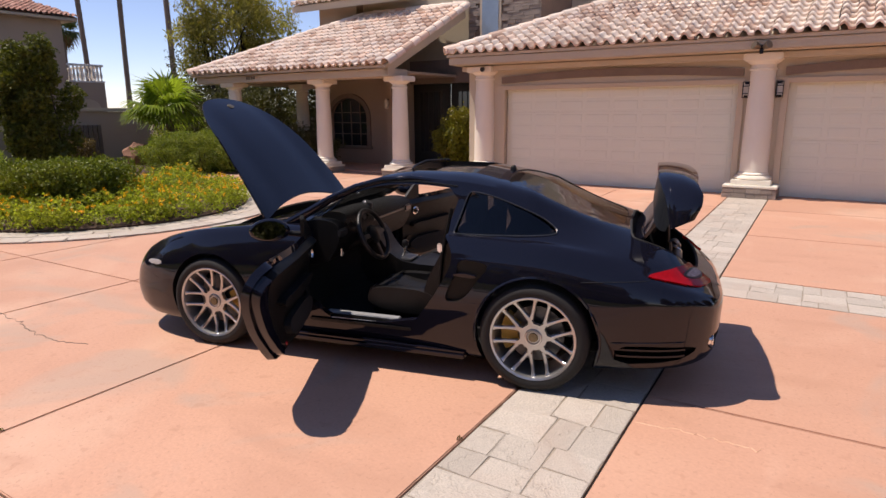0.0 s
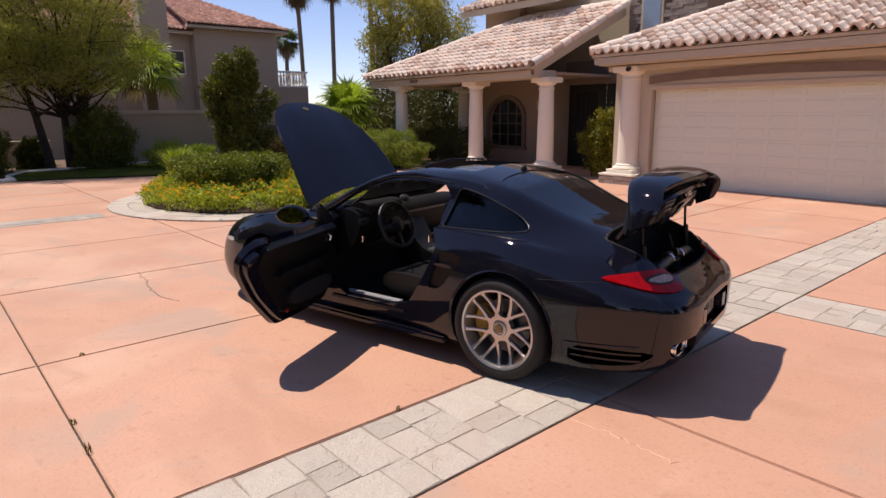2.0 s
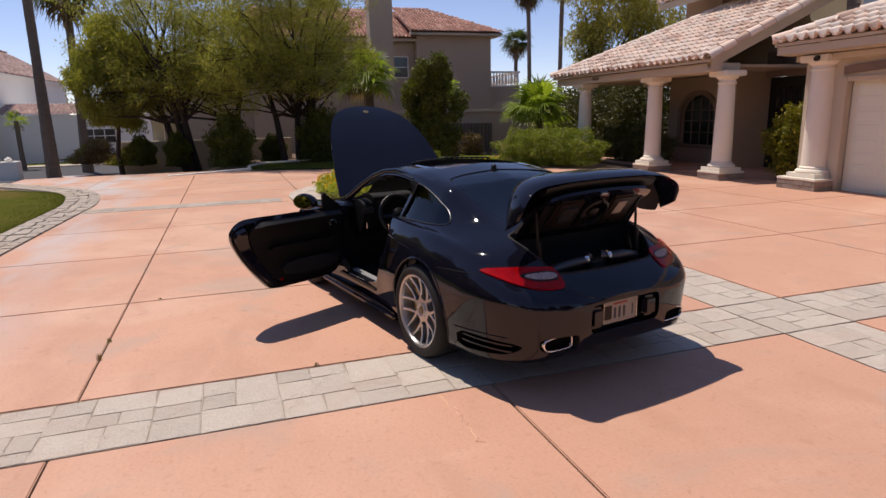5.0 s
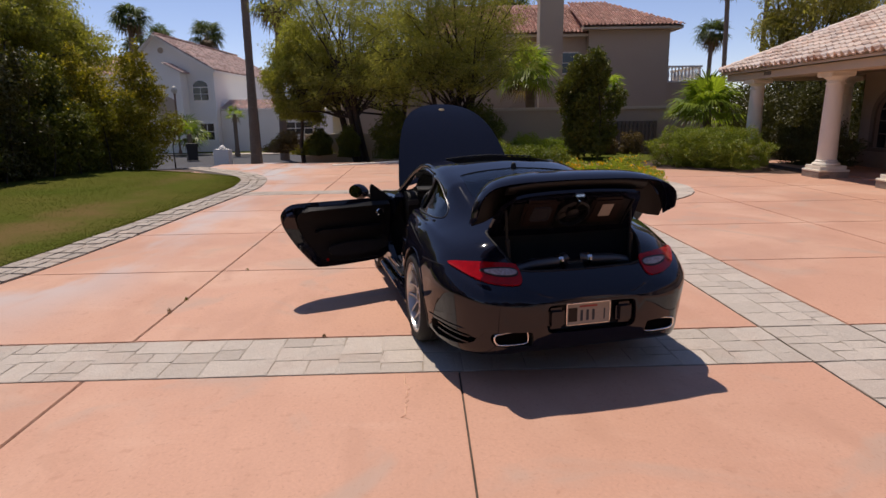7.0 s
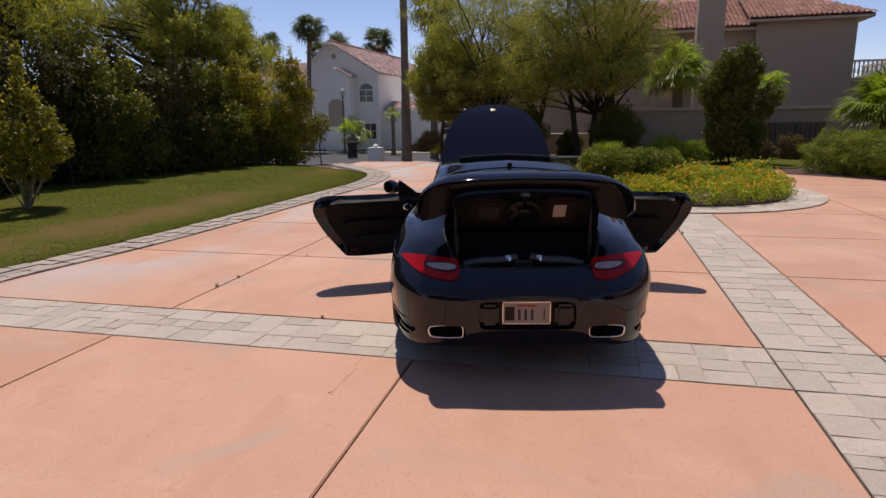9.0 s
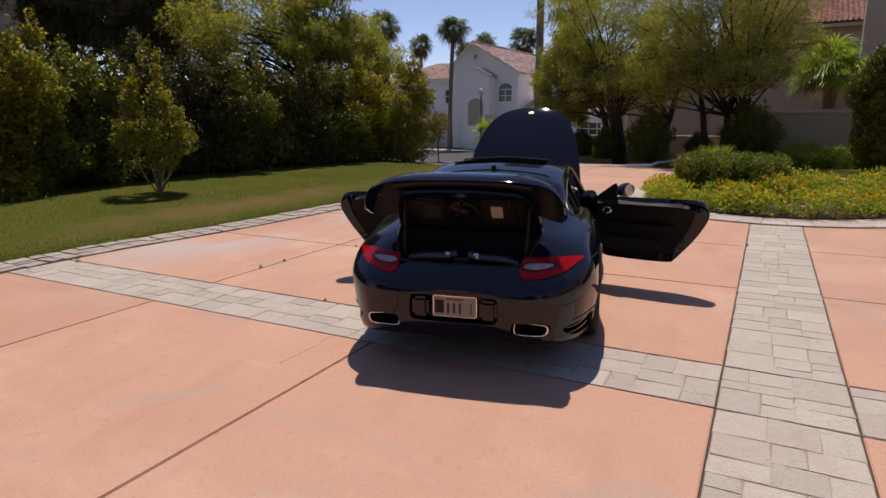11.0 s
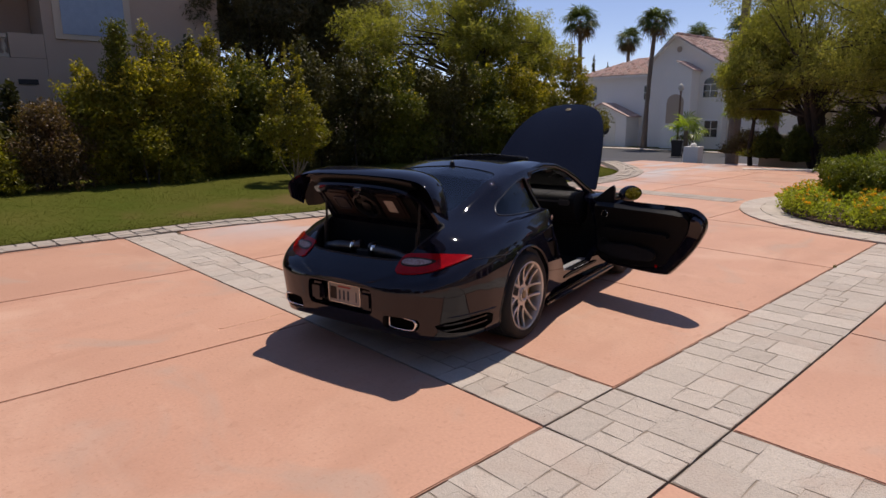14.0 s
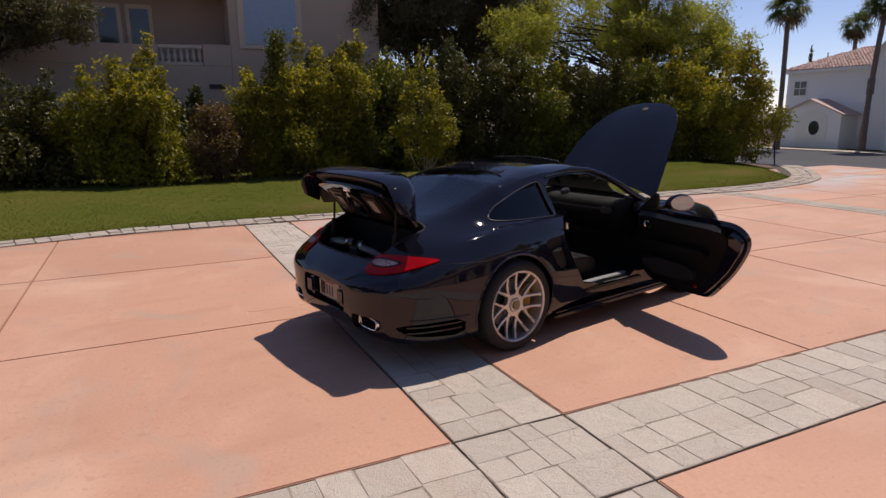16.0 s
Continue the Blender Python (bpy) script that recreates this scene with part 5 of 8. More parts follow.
for s in (1, -1):
    q = part("quarter_window", skin_panel([tuple(p) for p in QUARTER], "y", s, 0.012, 0.005), M["glass"], car, "dark tinted glass")
    q.visible_shadow = False
    rim = [on_skin(p, "y", s, -0.002)[0] for p in chaikin(QUARTER, 2)]
    part("window_trim", tube(bmesh.new(), rim + rim[:1], 0.0045, 6), M["steel_dark"], car)
    top = [on_skin((x, z), "y", s, -0.002)[0] for x, z in ((1.66, 0.95), (1.47, 1.065), (1.27, 1.155), (1.08, 1.203), (0.85, 1.216), (0.56, 1.193))]
    part("roof_trim", tube(bmesh.new(), top, 0.007, 6), M["black_plastic"], car)
    post = [Vector((x, y * s, z)) for x, y, z in ((1.78, 0.665, 0.905), (1.64, 0.645, 0.98), (1.48, 0.615, 1.075), (1.29, 0.588, 1.16), (1.10, 0.570, 1.213), (0.90, 0.562, 1.232), (0.60, 0.560, 1.21))]
    part("windscreen_pillar", tube(bmesh.new(), post, [0.034, 0.030, 0.028, 0.027, 0.026, 0.022, 0.016], 12), M["paint"], car, smooth=60)
w = part("windscreen", skin_panel(both(SCREEN), "z", 1, 0.010, 0.005, 12), M["clear_glass"], car)
w.visible_shadow = False
w = part("rear_window", skin_panel(both(REAR), "z", 1, 0.006, 0.005, 12), M["rear_glass"], car, "lightly tinted rear glass")
w.visible_shadow = False
part("sunroof", skin_panel(both([(0.52, 0.0), (0.52, 0.38), (0.55, 0.39), (0.80, 0.39), (0.83, 0.38), (0.83, 0.0)]), "z", 1, 0.03, 0.02, 6, 1), M["screen"], car, "dark glass sunroof slid back")
df = [on_skin((0.99 - 0.05 * (y / 0.4) ** 2, y), "z", 1, -0.026)[0] for y in np.linspace(-0.40, 0.40, 33)]
part("wind_deflector", tube(bmesh.new(), [p - Vector((0, 0, 0.016)) for p in df], [0.011 if i % 2 else 0.005 for i in range(len(df))], 8), M["black_plastic"], car)
ant = on_skin((0.33, 0.0), "z", 1)[0]
part("antenna", lathe(bmesh.new(), [(0.022, -0.005), (0.022, 0.01), (0.014, 0.025), (0.003, 0.03)], 12, Matrix.Translation(ant)), M["black_plastic"], car, smooth=50)


# doors
def car_door(s):
    hinge = Vector((1.60, 0.80 * s, 0.0))
    back = Matrix.Translation(hinge) @ Matrix.Rotation(radians(-71.5 if s > 0 else 73.5), 4, "Z")
    d = part("door", skin_panel(DOOR, "y", s, 0.0, 0.045, 10, 2, shift=hinge), M["paint"], car, smooth=35)
    d.matrix_basis = back
    d["label"] = "black painted door, wide open"

    def trim(name, outline, sink, thick, material, label="", rounds=2):
        return part(name, skin_panel(outline, "y", s, sink, thick, 8, rounds, shift=hinge), M[material], d, label, smooth=35)

    inner = [(1.54, 0.31), (1.565, 0.86), (1.50, 0.893), (0.75, 0.893), (0.66, 0.88), (0.62, 0.83), (0.66, 0.66), (0.76, 0.47), (0.87, 0.31)]
    trim("door_lining", inner, 0.047, 0.045, "vinyl", "black leather door lining")
    trim("door_jamb", [(0.60, 0.885), (0.53, 0.84), (0.515, 0.775), (0.55, 0.68), (0.655, 0.50), (0.80, 0.305), (0.86, 0.30), (0.75, 0.48), (0.65, 0.66), (0.615, 0.8)], 0.047, 0.05, "paint")
    trim("armrest", [(1.45, 0.62), (1.45, 0.66), (0.85, 0.67), (0.78, 0.64), (0.85, 0.60), (1.3, 0.58)], 0.092, 0.05, "vinyl")
    trim("door_pocket", [(1.48, 0.36), (1.48, 0.50), (0.95, 0.50), (0.90, 0.44), (0.95, 0.36)], 0.092, 0.04, "carpet")
    trim("window_ledge", [(1.53, 0.878), (1.53, 0.897), (0.75, 0.897), (0.70, 0.88)], 0.04, 0.05, "black_plastic", rounds=1)
    hp_ = on_skin((1.43, 0.81), "y", s, 0.10)[0] - hinge
    part("door_pull", lathe(bmesh.new(), [(0.030, 0.0), (0.040, 0.004), (0.040, 0.014), (0.030, 0.018), (0.026, 0.006)], 24, Matrix.Translation(hp_) @ pose(0, 0, 0, 90 * s, 0, 0) @ Matrix.Diagonal((1.1, 0.85, 1, 1)), cap=False), M["chrome"], d, "bright metal ring round the inner handle", smooth=40)
    sp = on_skin((1.46, 0.45), "y", s, 0.095)[0] - hinge
    part("speaker", lathe(bmesh.new(), [(0.07, 0), (0.07, 0.012), (0.05, 0.006)], 24, Matrix.Translation(sp) @ pose(0, 0, 0, 90 * s, 0, 0)), M["black_plastic"], d)
    rp = on_skin((0.90, 0.345), "y", s, 0.092)[0] - hinge
    part("door_light", lathe(bmesh.new(), [(0.014, 0), (0.012, 0.008)], 12, Matrix.Translation(rp) @ pose(0, 0, 0, 90 * s, 0, 0)), M["red_lens"], d, "small red reflector")
    oh = on_skin((0.70, 0.79), "y", s, -0.004)[0] - hinge
    part("outer_handle", boxed(-0.10, 0.10, -0.011, 0.011, -0.014, 0.014, bevel=0.008, m=Matrix.Translation(oh)), M["paint"], d)
    # mirror on its triangular foot
    b = on_skin((1.50, 0.885), "y", s, 0.03)[0] - hinge + Vector((0, 0, 0.02))
    foot = bmesh.new()
    prism(foot, [(-0.15, -0.015), (0.08, -0.015), (-0.10, 0.125), (-0.135, 0.145), (-0.15, 0.12)], -0.012, 0.012, Matrix.Translation(b) @ XZ)
    part("mirror_foot", foot, M["black_plastic"], d, smooth=30)
    hm = Matrix.Translation(b + Vector((-0.185, 0.195 * s, 0.06))) @ pose(0, 0, 0, 0, 0, 12 * s)
    house_bm = bmesh.new()
    bmesh.ops.create_uvsphere(house_bm, u_segments=28, v_segments=16, radius=1)
    for v in house_bm.verts:
        v.co = Vector((v.co.x * (0.085 if v.co.x > 0 else 0.045), v.co.y * 0.125 * (1 - 0.12 * v.co.z), v.co.z * 0.072))
        v.co.x = max(v.co.x, -0.028)
    bmesh.ops.transform(house_bm, matrix=hm, verts=house_bm.verts)
    part("mirror_housing", house_bm, M["paint"], d, smooth=50)
    gl = bmesh.new()
    tilt = pose(-0.006, 0, 0, 0, 5 if s > 0 else 7, 0)
    ring = [gl.verts.new(hm @ tilt @ Vector((-0.0305, 0.102 * math.cos(t), 0.058 * math.sin(t)))) for t in np.linspace(0, 2 * math.pi, 28, endpoint=False)]
    gl.faces.new(ring)
    part("mirror_glass", gl, M["mirror_glass"], d, "mirror glass")
    arm = [b + Vector((-0.10, 0.0, 0.015)), b + Vector((-0.12, 0.07 * s, 0.025)), b + Vector((-0.16, 0.14 * s, 0.04))]
    part("mirror_arm", tube(bmesh.new(), arm, [0.022, 0.018, 0.018], 8), M["black_plastic"], d)
    return d


car_door(1)
car_door(-1)

# hood
HH = Vector((1.97, 0.0, 0.905))
hood = part("hood", skin_panel(both(HOOD), "z", 1, 0.0, 0.012, 14, 2, shift=HH), M["paint"], car, "dark blue-black hood, raised", smooth=40)
hood.matrix_basis = Matrix.Translation(HH) @ Matrix.Rotation(radians(-61.5), 4, "Y")
part("hood_lining", skin_panel(both([(2.16, 0.0), (2.13, 0.3), (2.09, 0.5), (2.3, 0.54), (2.6, 0.48), (2.85, 0.38), (3.0, 0.24), (3.04, 0.1)]), "z", 1, 0.014, 0.022, 6, 2, shift=HH), M["black_plastic"], hood)
bp_, bn_ = on_skin((3.03, 0.0), "z", 1, -0.001)
part("crest", lathe(bmesh.new(), [(0.030, 0.0), (0.028, 0.004), (0.0, 0.006)], 20, Matrix.Translation(bp_ - HH) @ bn_.to_track_quat("Z", "Y").to_matrix().to_4x4() @ Matrix.Diagonal((1.15, 0.85, 1, 1)), cap=False), M["crest"], hood, "small gold enamel crest")
for s in (1, -1):
    part("hood_strut", tube(bmesh.new(), [(2.04, 0.57 * s, 0.84), (2.10, 0.55 * s, 1.02)], 0.008, 8), M["black_plastic"], car)
part("luggage_tray", boxed(1.98, 2.95, -0.42, 0.42, 0.49, 0.56, bevel=0.02), M["carpet"], car)
part("cowl_cover", boxed(1.80, 2.0, -0.55, 0.55, 0.82, 0.885, bevel=0.012), M["black_plastic"], car)
for s in (0.1, -0.35):
    part("wiper", tube(bmesh.new(), [on_skin((1.82, s), "z", 1, -0.012)[0], on_skin((1.76, s + 0.25), "z", 1, -0.012)[0], on_skin((1.70, s + 0.5 if s < 0 else s + 0.42), "z", 1, -0.010)[0]], 0.006, 6), M["black_plastic"], car)

# engine lid with the wing
LH = Vector((-0.56, 0.0, 0.925))
LID_M = Matrix.Translation(LH) @ Matrix.Rotation(radians(72), 4, "Y")
lid = part("engine_lid", skin_panel(both(LID), "z", 1, 0.0, 0.02, 8, 2, shift=LH), M["paint"], car, "black engine lid with wing, raised", smooth=40)
lid.matrix_basis = LID_M
inv = LID_M.inverted()


def in_lid(p):
    return inv @ Vector(p)


# wing: a blade whose ends bend down, in its raised place, and the lid's own lip behind it
def blade(name, ys, low, high, thick, material, label=""):
    """A blade across the car: low(y) and high(y) give (x, z) of its two edges."""
    bm = bmesh.new()
    rows = []
    for y in ys + [-q for q in ys[-2::-1]]:
        a, b = (Vector((q[0], y, q[1])) for q in (low(abs(y)), high(abs(y))))
        c = (b - a)
        n = Vector((-c.z, 0, c.x)).normalized()
        if abs(y) > 0.5:
            n = (n + Vector((0, math.copysign(3.0 * (abs(y) - 0.5) / 0.17, y), 0))).normalized()
        rows.append([bm.verts.new(in_lid(a + c * u + n * t * thick)) for u, t in ((0, 0.1), (0.12, 0.7), (0.4, 1), (0.75, 0.8), (0.97, 0.35), (1, 0), (0.97, -0.3), (0.75, -0.6), (0.4, -0.7), (0.12, -0.5))])
    for a, b in zip(rows, rows[1:]):
        for i in range(10):
            bm.faces.new((a[i], a[(i + 1) % 10], b[(i + 1) % 10], b[i]))
    bm.faces.new(rows[0])
    bm.faces.new(rows[-1][::-1])
    return part(name, bm, M[material], lid, label, smooth=50)


def edge_line(ys, xs, zs):
    cx_, cz_ = curve(ys, xs), curve(ys, zs)
    return lambda y: (cx_(y), cz_(y))


WING_Y = [0.678, 0.674, 0.667, 0.655, 0.635, 0.61, 0.58, 0.55, 0.52, 0.48, 0.42, 0.34, 0.22, 0.10, 0.0]
blade("wing", WING_Y, edge_line([0, 0.3, 0.5, 0.58, 0.64, 0.665, 0.678], [-0.885, -0.88, -0.868, -0.878, -0.895, -0.89, -0.855], [1.268, 1.263, 1.245, 1.225, 1.185, 1.14, 1.06]),
      edge_line([0, 0.3, 0.45, 0.55, 0.62, 0.66, 0.678], [-0.64, -0.645, -0.65, -0.665, -0.69, -0.715, -0.73], [1.30, 1.294, 1.277, 1.24, 1.175, 1.08, 1.0]), 0.022, "paint")
blade("wing_riser", [0.66, 0.64, 0.61, 0.57, 0.53, 0.48, 0.42, 0.3, 0.15, 0.0], edge_line([0, 0.45, 0.60, 0.66], [-0.63, -0.635, -0.665, -0.70], [1.06, 1.03, 0.985, 0.98]),
      edge_line([0, 0.3, 0.45, 0.55, 0.62, 0.66], [-0.66, -0.665, -0.675, -0.69, -0.71, -0.735], [1.295, 1.288, 1.270, 1.232, 1.16, 1.07]), 0.010, "black_plastic")
blade("wing_liner", [0.47, 0.465, 0.45, 0.4, 0.3, 0.15, 0.0], edge_line([0, 0.47], [-0.775, -0.775], [1.195, 1.185]),
      edge_line([0, 0.3, 0.47], [-0.872, -0.868, -0.85], [1.262, 1.256, 1.235]), 0.020, "black_plastic")
bm = bmesh.new()
box(bm, -0.007, 0.007, -0.24, 0.24, -0.004, 0.004, bevel=0.003)
bmesh.ops.transform(bm, matrix=inv @ Matrix.Translation((-0.650, 0, 1.298)), verts=bm.verts)
part("brake_light", bm, M["red_lens"], lid, "thin red brake light strip")


def under(name, x0, x1, y0, y1, t0, t1, material, label="", bevel=0.012):
    """A piece on the lid's underside: x along the lid from its hinge, y across, t below the skin."""
    bm = boxed(x0, x1, y0, y1, -t1, -t0, bevel=bevel)
    tilt = Matrix.Rotation(radians(-20), 4, "Y")
    bmesh.ops.transform(bm, matrix=tilt @ Matrix.Scale(-1, 4, Vector((1, 0, 0))), verts=bm.verts)
    return part(name, bm, M[material], lid, label)


under("lid_frame", 0.03, 0.36, -0.42, 0.42, 0.03, 0.055, "black_plastic")
under("air_box", 0.10, 0.33, 0.12, 0.34, 0.056, 0.085, "lid_brown", "brown-black air box", 0.02)
under("air_box", 0.10, 0.33, -0.34, -0.12, 0.056, 0.085, "lid_brown", "brown-black air box", 0.02)
FAN = Matrix.Rotation(radians(-20), 4, "Y") @ pose(-0.21, 0, -0.056, 180, 0, 0)
part("fan_ring", lathe(bmesh.new(), [(0.115, 0.0), (0.115, 0.04), (0.10, 0.045), (0.095, 0.02)], 32, FAN, cap=False), M["black_plastic"], lid, smooth=40)
part("fan_hub", lathe(bmesh.new(), [(0.04, 0.0), (0.04, 0.035), (0.03, 0.042), (0.0, 0.044)], 20, FAN, cap=False), M["black_plastic"], lid, smooth=40)
for k in range(7):
    part("fan_blade", boxed(0.035, 0.10, -0.014, 0.014, 0.012, 0.016, m=FAN @ pose(0, 0, 0, 0, 0, k * 360 / 7) @ pose(0, 0, 0, 25, 0, 0)), M["black_plastic"], lid)
under("grille", 0.16, 0.28, 0.16, 0.29, 0.086, 0.092, "steel_dark")
under("sticker", 0.17, 0.28, -0.27, -0.19, 0.086, 0.089, "plate", "white service sticker", 0.001)
under("latch", 0.345, 0.385, -0.040, 0.040, 0.056, 0.10, "chrome", "metal latch")
under("latch_pin", 0.30, 0.345, -0.008, 0.008, 0.075, 0.105, "chrome", "", 0.003)
for k in range(6):
    under("rib", 0.05, 0.36, -0.42 + k * 0.168 - 0.006, -0.42 + k * 0.168 + 0.006, 0.056, 0.066, "black_plastic", "", 0.002)
for s in (1, -1):
    part("lid_strut", tube(bmesh.new(), [(-0.76, 0.43 * s, 0.66), (-0.735, 0.435 * s, 0.88), (-0.73, 0.435 * s, 0.885), (-0.715, 0.44 * s, 1.12)], [0.017, 0.017, 0.009, 0.009], 8), M["black_plastic"], car)

# engine bay
part("engine_cover", boxed(-0.83, -0.55, -0.36, 0.36, 0.48, 0.62, bevel=0.03), M["black_plastic"], car)
part("intake_pipe", tube(bmesh.new(), [(-0.78, 0.38, 0.70), (-0.79, 0.28, 0.725), (-0.795, 0.12, 0.735), (-0.77, 0.05, 0.750)], 0.038, 12), M["steel_dark"], car, smooth=60)
part("intake_pipe", tube(bmesh.new(), [(-0.78, -0.38, 0.70), (-0.79, -0.28, 0.725), (-0.795, -0.12, 0.735), (-0.77, -0.05, 0.750)], 0.038, 12), M["steel_dark"], car, smooth=60)
part("throttle_body", boxed(-0.825, -0.74, -0.065, 0.065, 0.64, 0.735, bevel=0.012), M["steel_dark"], car, "grey metal cover with a bright edge")
for y in (0.10, -0.10):
    part("hose_clamp", lathe(bmesh.new(), [(0.040, -0.016), (0.043, 0), (0.040, 0.016)], 14, pose(-0.79, y, 0.738, 90, 0, 0), cap=False), M["chrome"], car)
for y in (0.33, -0.30):
    part("filler_cap", lathe(bmesh.new(), [(0.035, 0.60), (0.035, 0.66), (0.02, 0.665)], 16, pose(-0.66, y, 0)), M["black_plastic"], car, smooth=40)
part("bay_seal", tube(bmesh.new(), [on_skin(p, "z", 1, 0.004)[0] for p in chaikin(both(LID), 1)], 0.010, 6), M["rubber"], car)

# lamps, bumper slots, exhausts, plate
for s in (1, -1):
    lens = [(0.44 * s, 0.756), (0.42 * s, 0.745), (0.413 * s, 0.705), (0.42 * s, 0.665), (0.445 * s, 0.650), (0.51 * s, 0.648), (0.61 * s, 0.657), (0.69 * s, 0.680), (0.75 * s, 0.708), (0.805 * s, 0.736), (0.80 * s, 0.745), (0.74 * s, 0.756), (0.60 * s, 0.764)]
    lamp = part("tail_lamp", skin_panel(lens, "back", s, -0.010, 0.02, 8), M["red_lens"], car, "glossy red tail lamp", smooth=50)
    clear = [(0.435 * s, 0.724), (0.435 * s, 0.698), (0.54 * s, 0.694), (0.60 * s, 0.704), (0.635 * s, 0.720), (0.54 * s, 0.730)]
    bezel = [(0.428 * s, 0.731), (0.428 * s, 0.690), (0.54 * s, 0.685), (0.61 * s, 0.697), (0.662 * s, 0.724), (0.54 * s, 0.739)]
    part("lens_bezel", skin_panel(bezel, "back", s, -0.012, 0.006, 4), M["lid_brown"], lamp, "dark surround of the reversing lamp")
    part("reversing_lens", skin_panel(clear, "back", s, -0.0145, 0.006, 4), M["reverse_lens"], lamp, "clear faceted reversing lamp")
    for k in range(2):
        zv = 0.268 + 0.038 * k
        rim = [(x, (half_w(x) - 0.052) * s) for x in np.linspace(-0.48, -0.86, 9)]
        part("vent_slat", prism(bmesh.new(), rim + [(x, y - 0.05 * s) for x, y in rim[::-1]], zv, zv + 0.010), M["paint"], car)
    # exhaust: rounded rectangular chrome tip
    tip = EXHAUST
    bm = bmesh.new()
    mm = Matrix.Translation((-0.872, 0.50 * s, 0.326)) @ Matrix(((0, 0, -1, 0), (s, 0, 0, 0), (0, 1, 0, 0), (0, 0, 0, 1)))
    outer = [[bm.verts.new(mm @ Vector((x * k, y * k, z))) for x, y in tip] for z, k in ((0.0, 1.0), (0.125, 1.0), (0.136, 0.985), (0.136, 0.94), (0.130, 0.91), (0.118, 0.90))]
    for a, b in zip(outer, outer[1:]):
        for i in range(len(tip)):
            bm.faces.new((a[i], a[(i + 1) % len(tip)], b[(i + 1) % len(tip)], b[i]))
    pipe = part("exhaust_tip", bm, M["chrome"], car, "chrome exhaust tip", smooth=40)
    part("rolled_edge", tube(bmesh.new(), [mm @ Vector((x * 0.965, y * 0.965, 0.139)) for x, y in tip + tip[:1]], 0.0065, 8), M["chrome"], pipe, smooth=60)
    # flat black cap that stands for the shade inside the pipe
    bm = bmesh.new()
    bm.faces.new([bm.verts.new(mm @ Vector((x * 0.897, y * 0.897, 0.119))) for x, y in tip])
    part("exhaust_hole", bm, M["pipe_shade"], car)
    # head lamp, side marker, front intake
    part("head_lamp", skin_panel([(2.78, 0.56 * s), (2.84, 0.70 * s), (2.97, 0.72 * s), (3.08, 0.64 * s), (3.10, 0.53 * s), (2.98, 0.47 * s), (2.86, 0.49 * s)], "z", s, -0.003, 0.01, 5), M["clear_lens"], car, "oval clear head lamp")
    part("side_marker", skin_panel([(2.79, 0.565), (2.785, 0.605), (2.94, 0.595), (2.96, 0.565)], "y", s, -0.004, 0.006, 3, 1), M["lamp_white"], car, "pale side marker lamp")
    arch = [Vector((-0.015 + 0.375 * math.cos(t), 0, 0.338 + 0.375 * math.sin(t))) for t in np.linspace(-0.15, math.pi + 0.3, 28)]
    part("arch_lip", tube(bmesh.new(), [Vector((p.x, on_skin((p.x, p.z), "y", s, 0.004)[0].y, p.z)) for p in arch if p.z > 0.2], 0.011, 6), M["paint"], car, smooth=60)
    part("sill_plate", boxed(0.92, 1.46, min(0.715 * s, 0.775 * s), max(0.715 * s, 0.775 * s), 0.311, 0.323, bevel=0.004), M["sill_metal"], car, "bright metal scuff plate on the sill")
    for k in range(3):
        part("sill_rib", boxed(0.80, 1.54, min((0.805 + 0.02 * k) * s, (0.815 + 0.02 * k) * s), max((0.805 + 0.02 * k) * s, (0.815 + 0.02 * k) * s), 0.295 - 0.008 * k, 0.320 - 0.010 * k, bevel=0.003), M["sill_metal"] if k == 1 else M["black_plastic"], car)
    part("side_skirt", boxed(0.42, 1.95, min(0.80 * s, 0.885 * s), max(0.80 * s, 0.885 * s), 0.135, 0.185, bevel=0.018), M["paint"], car, smooth=40)
    part("latch_striker", boxed(0.60, 0.63, min(0.78 * s, 0.81 * s), max(0.78 * s, 0.81 * s), 0.80, 0.86, bevel=0.008), M["chrome"], car)
part("plate_recess", boxed(-1.003, -0.988, -0.28, 0.28, 0.365, 0.525, bevel=0.004), M["black_plastic"], car)
for s in (1, -1):
    part("bumper_guard", boxed(-1.070, -1.0035, 0.23 * s - 0.058, 0.23 * s + 0.058, 0.378, 0.512, bevel=0.022), M["paint"], car, smooth=50)
plate = part("licence_plate", boxed(-1.020, -1.010, -0.145, 0.145, 0.382, 0.518, bevel=0.003), M["plate"], car, "pale licence plate in a chrome frame")
for y0, y1, z0, z1 in ((-0.15, 0.15, 0.516, 0.522), (-0.15, 0.15, 0.377, 0.383), (-0.15, -0.144, 0.384, 0.515), (0.144, 0.15, 0.384, 0.515)):
    part("plate_frame", boxed(-1.028, -1.014, y0, y1, z0, z1, bevel=0.003), M["chrome"], plate)
part("plate_picture", boxed(-1.0225, -1.0205, 0.075, 0.135, 0.40, 0.49), M["lid_brown"], plate, "dark scenic patch on the plate")
for y in (0.045, 0.005, -0.035, -0.11):
    part("plate_bar", boxed(-1.0225, -1.0205, y - 0.008 if y != -0.11 else y - 0.004, y + 0.008 if y != -0.11 else y + 0.004, 0.402, 0.472), M["ink"], plate)
part("plate_bar", boxed(-1.0225, -1.0205, -0.06, 0.06, 0.490, 0.502), M["red_ink"], plate)
part("lower_valance", boxed(-0.95, -0.50, -0.60, 0.60, 0.190, 0.300, bevel=0.05), M["paint"], car, smooth=50)
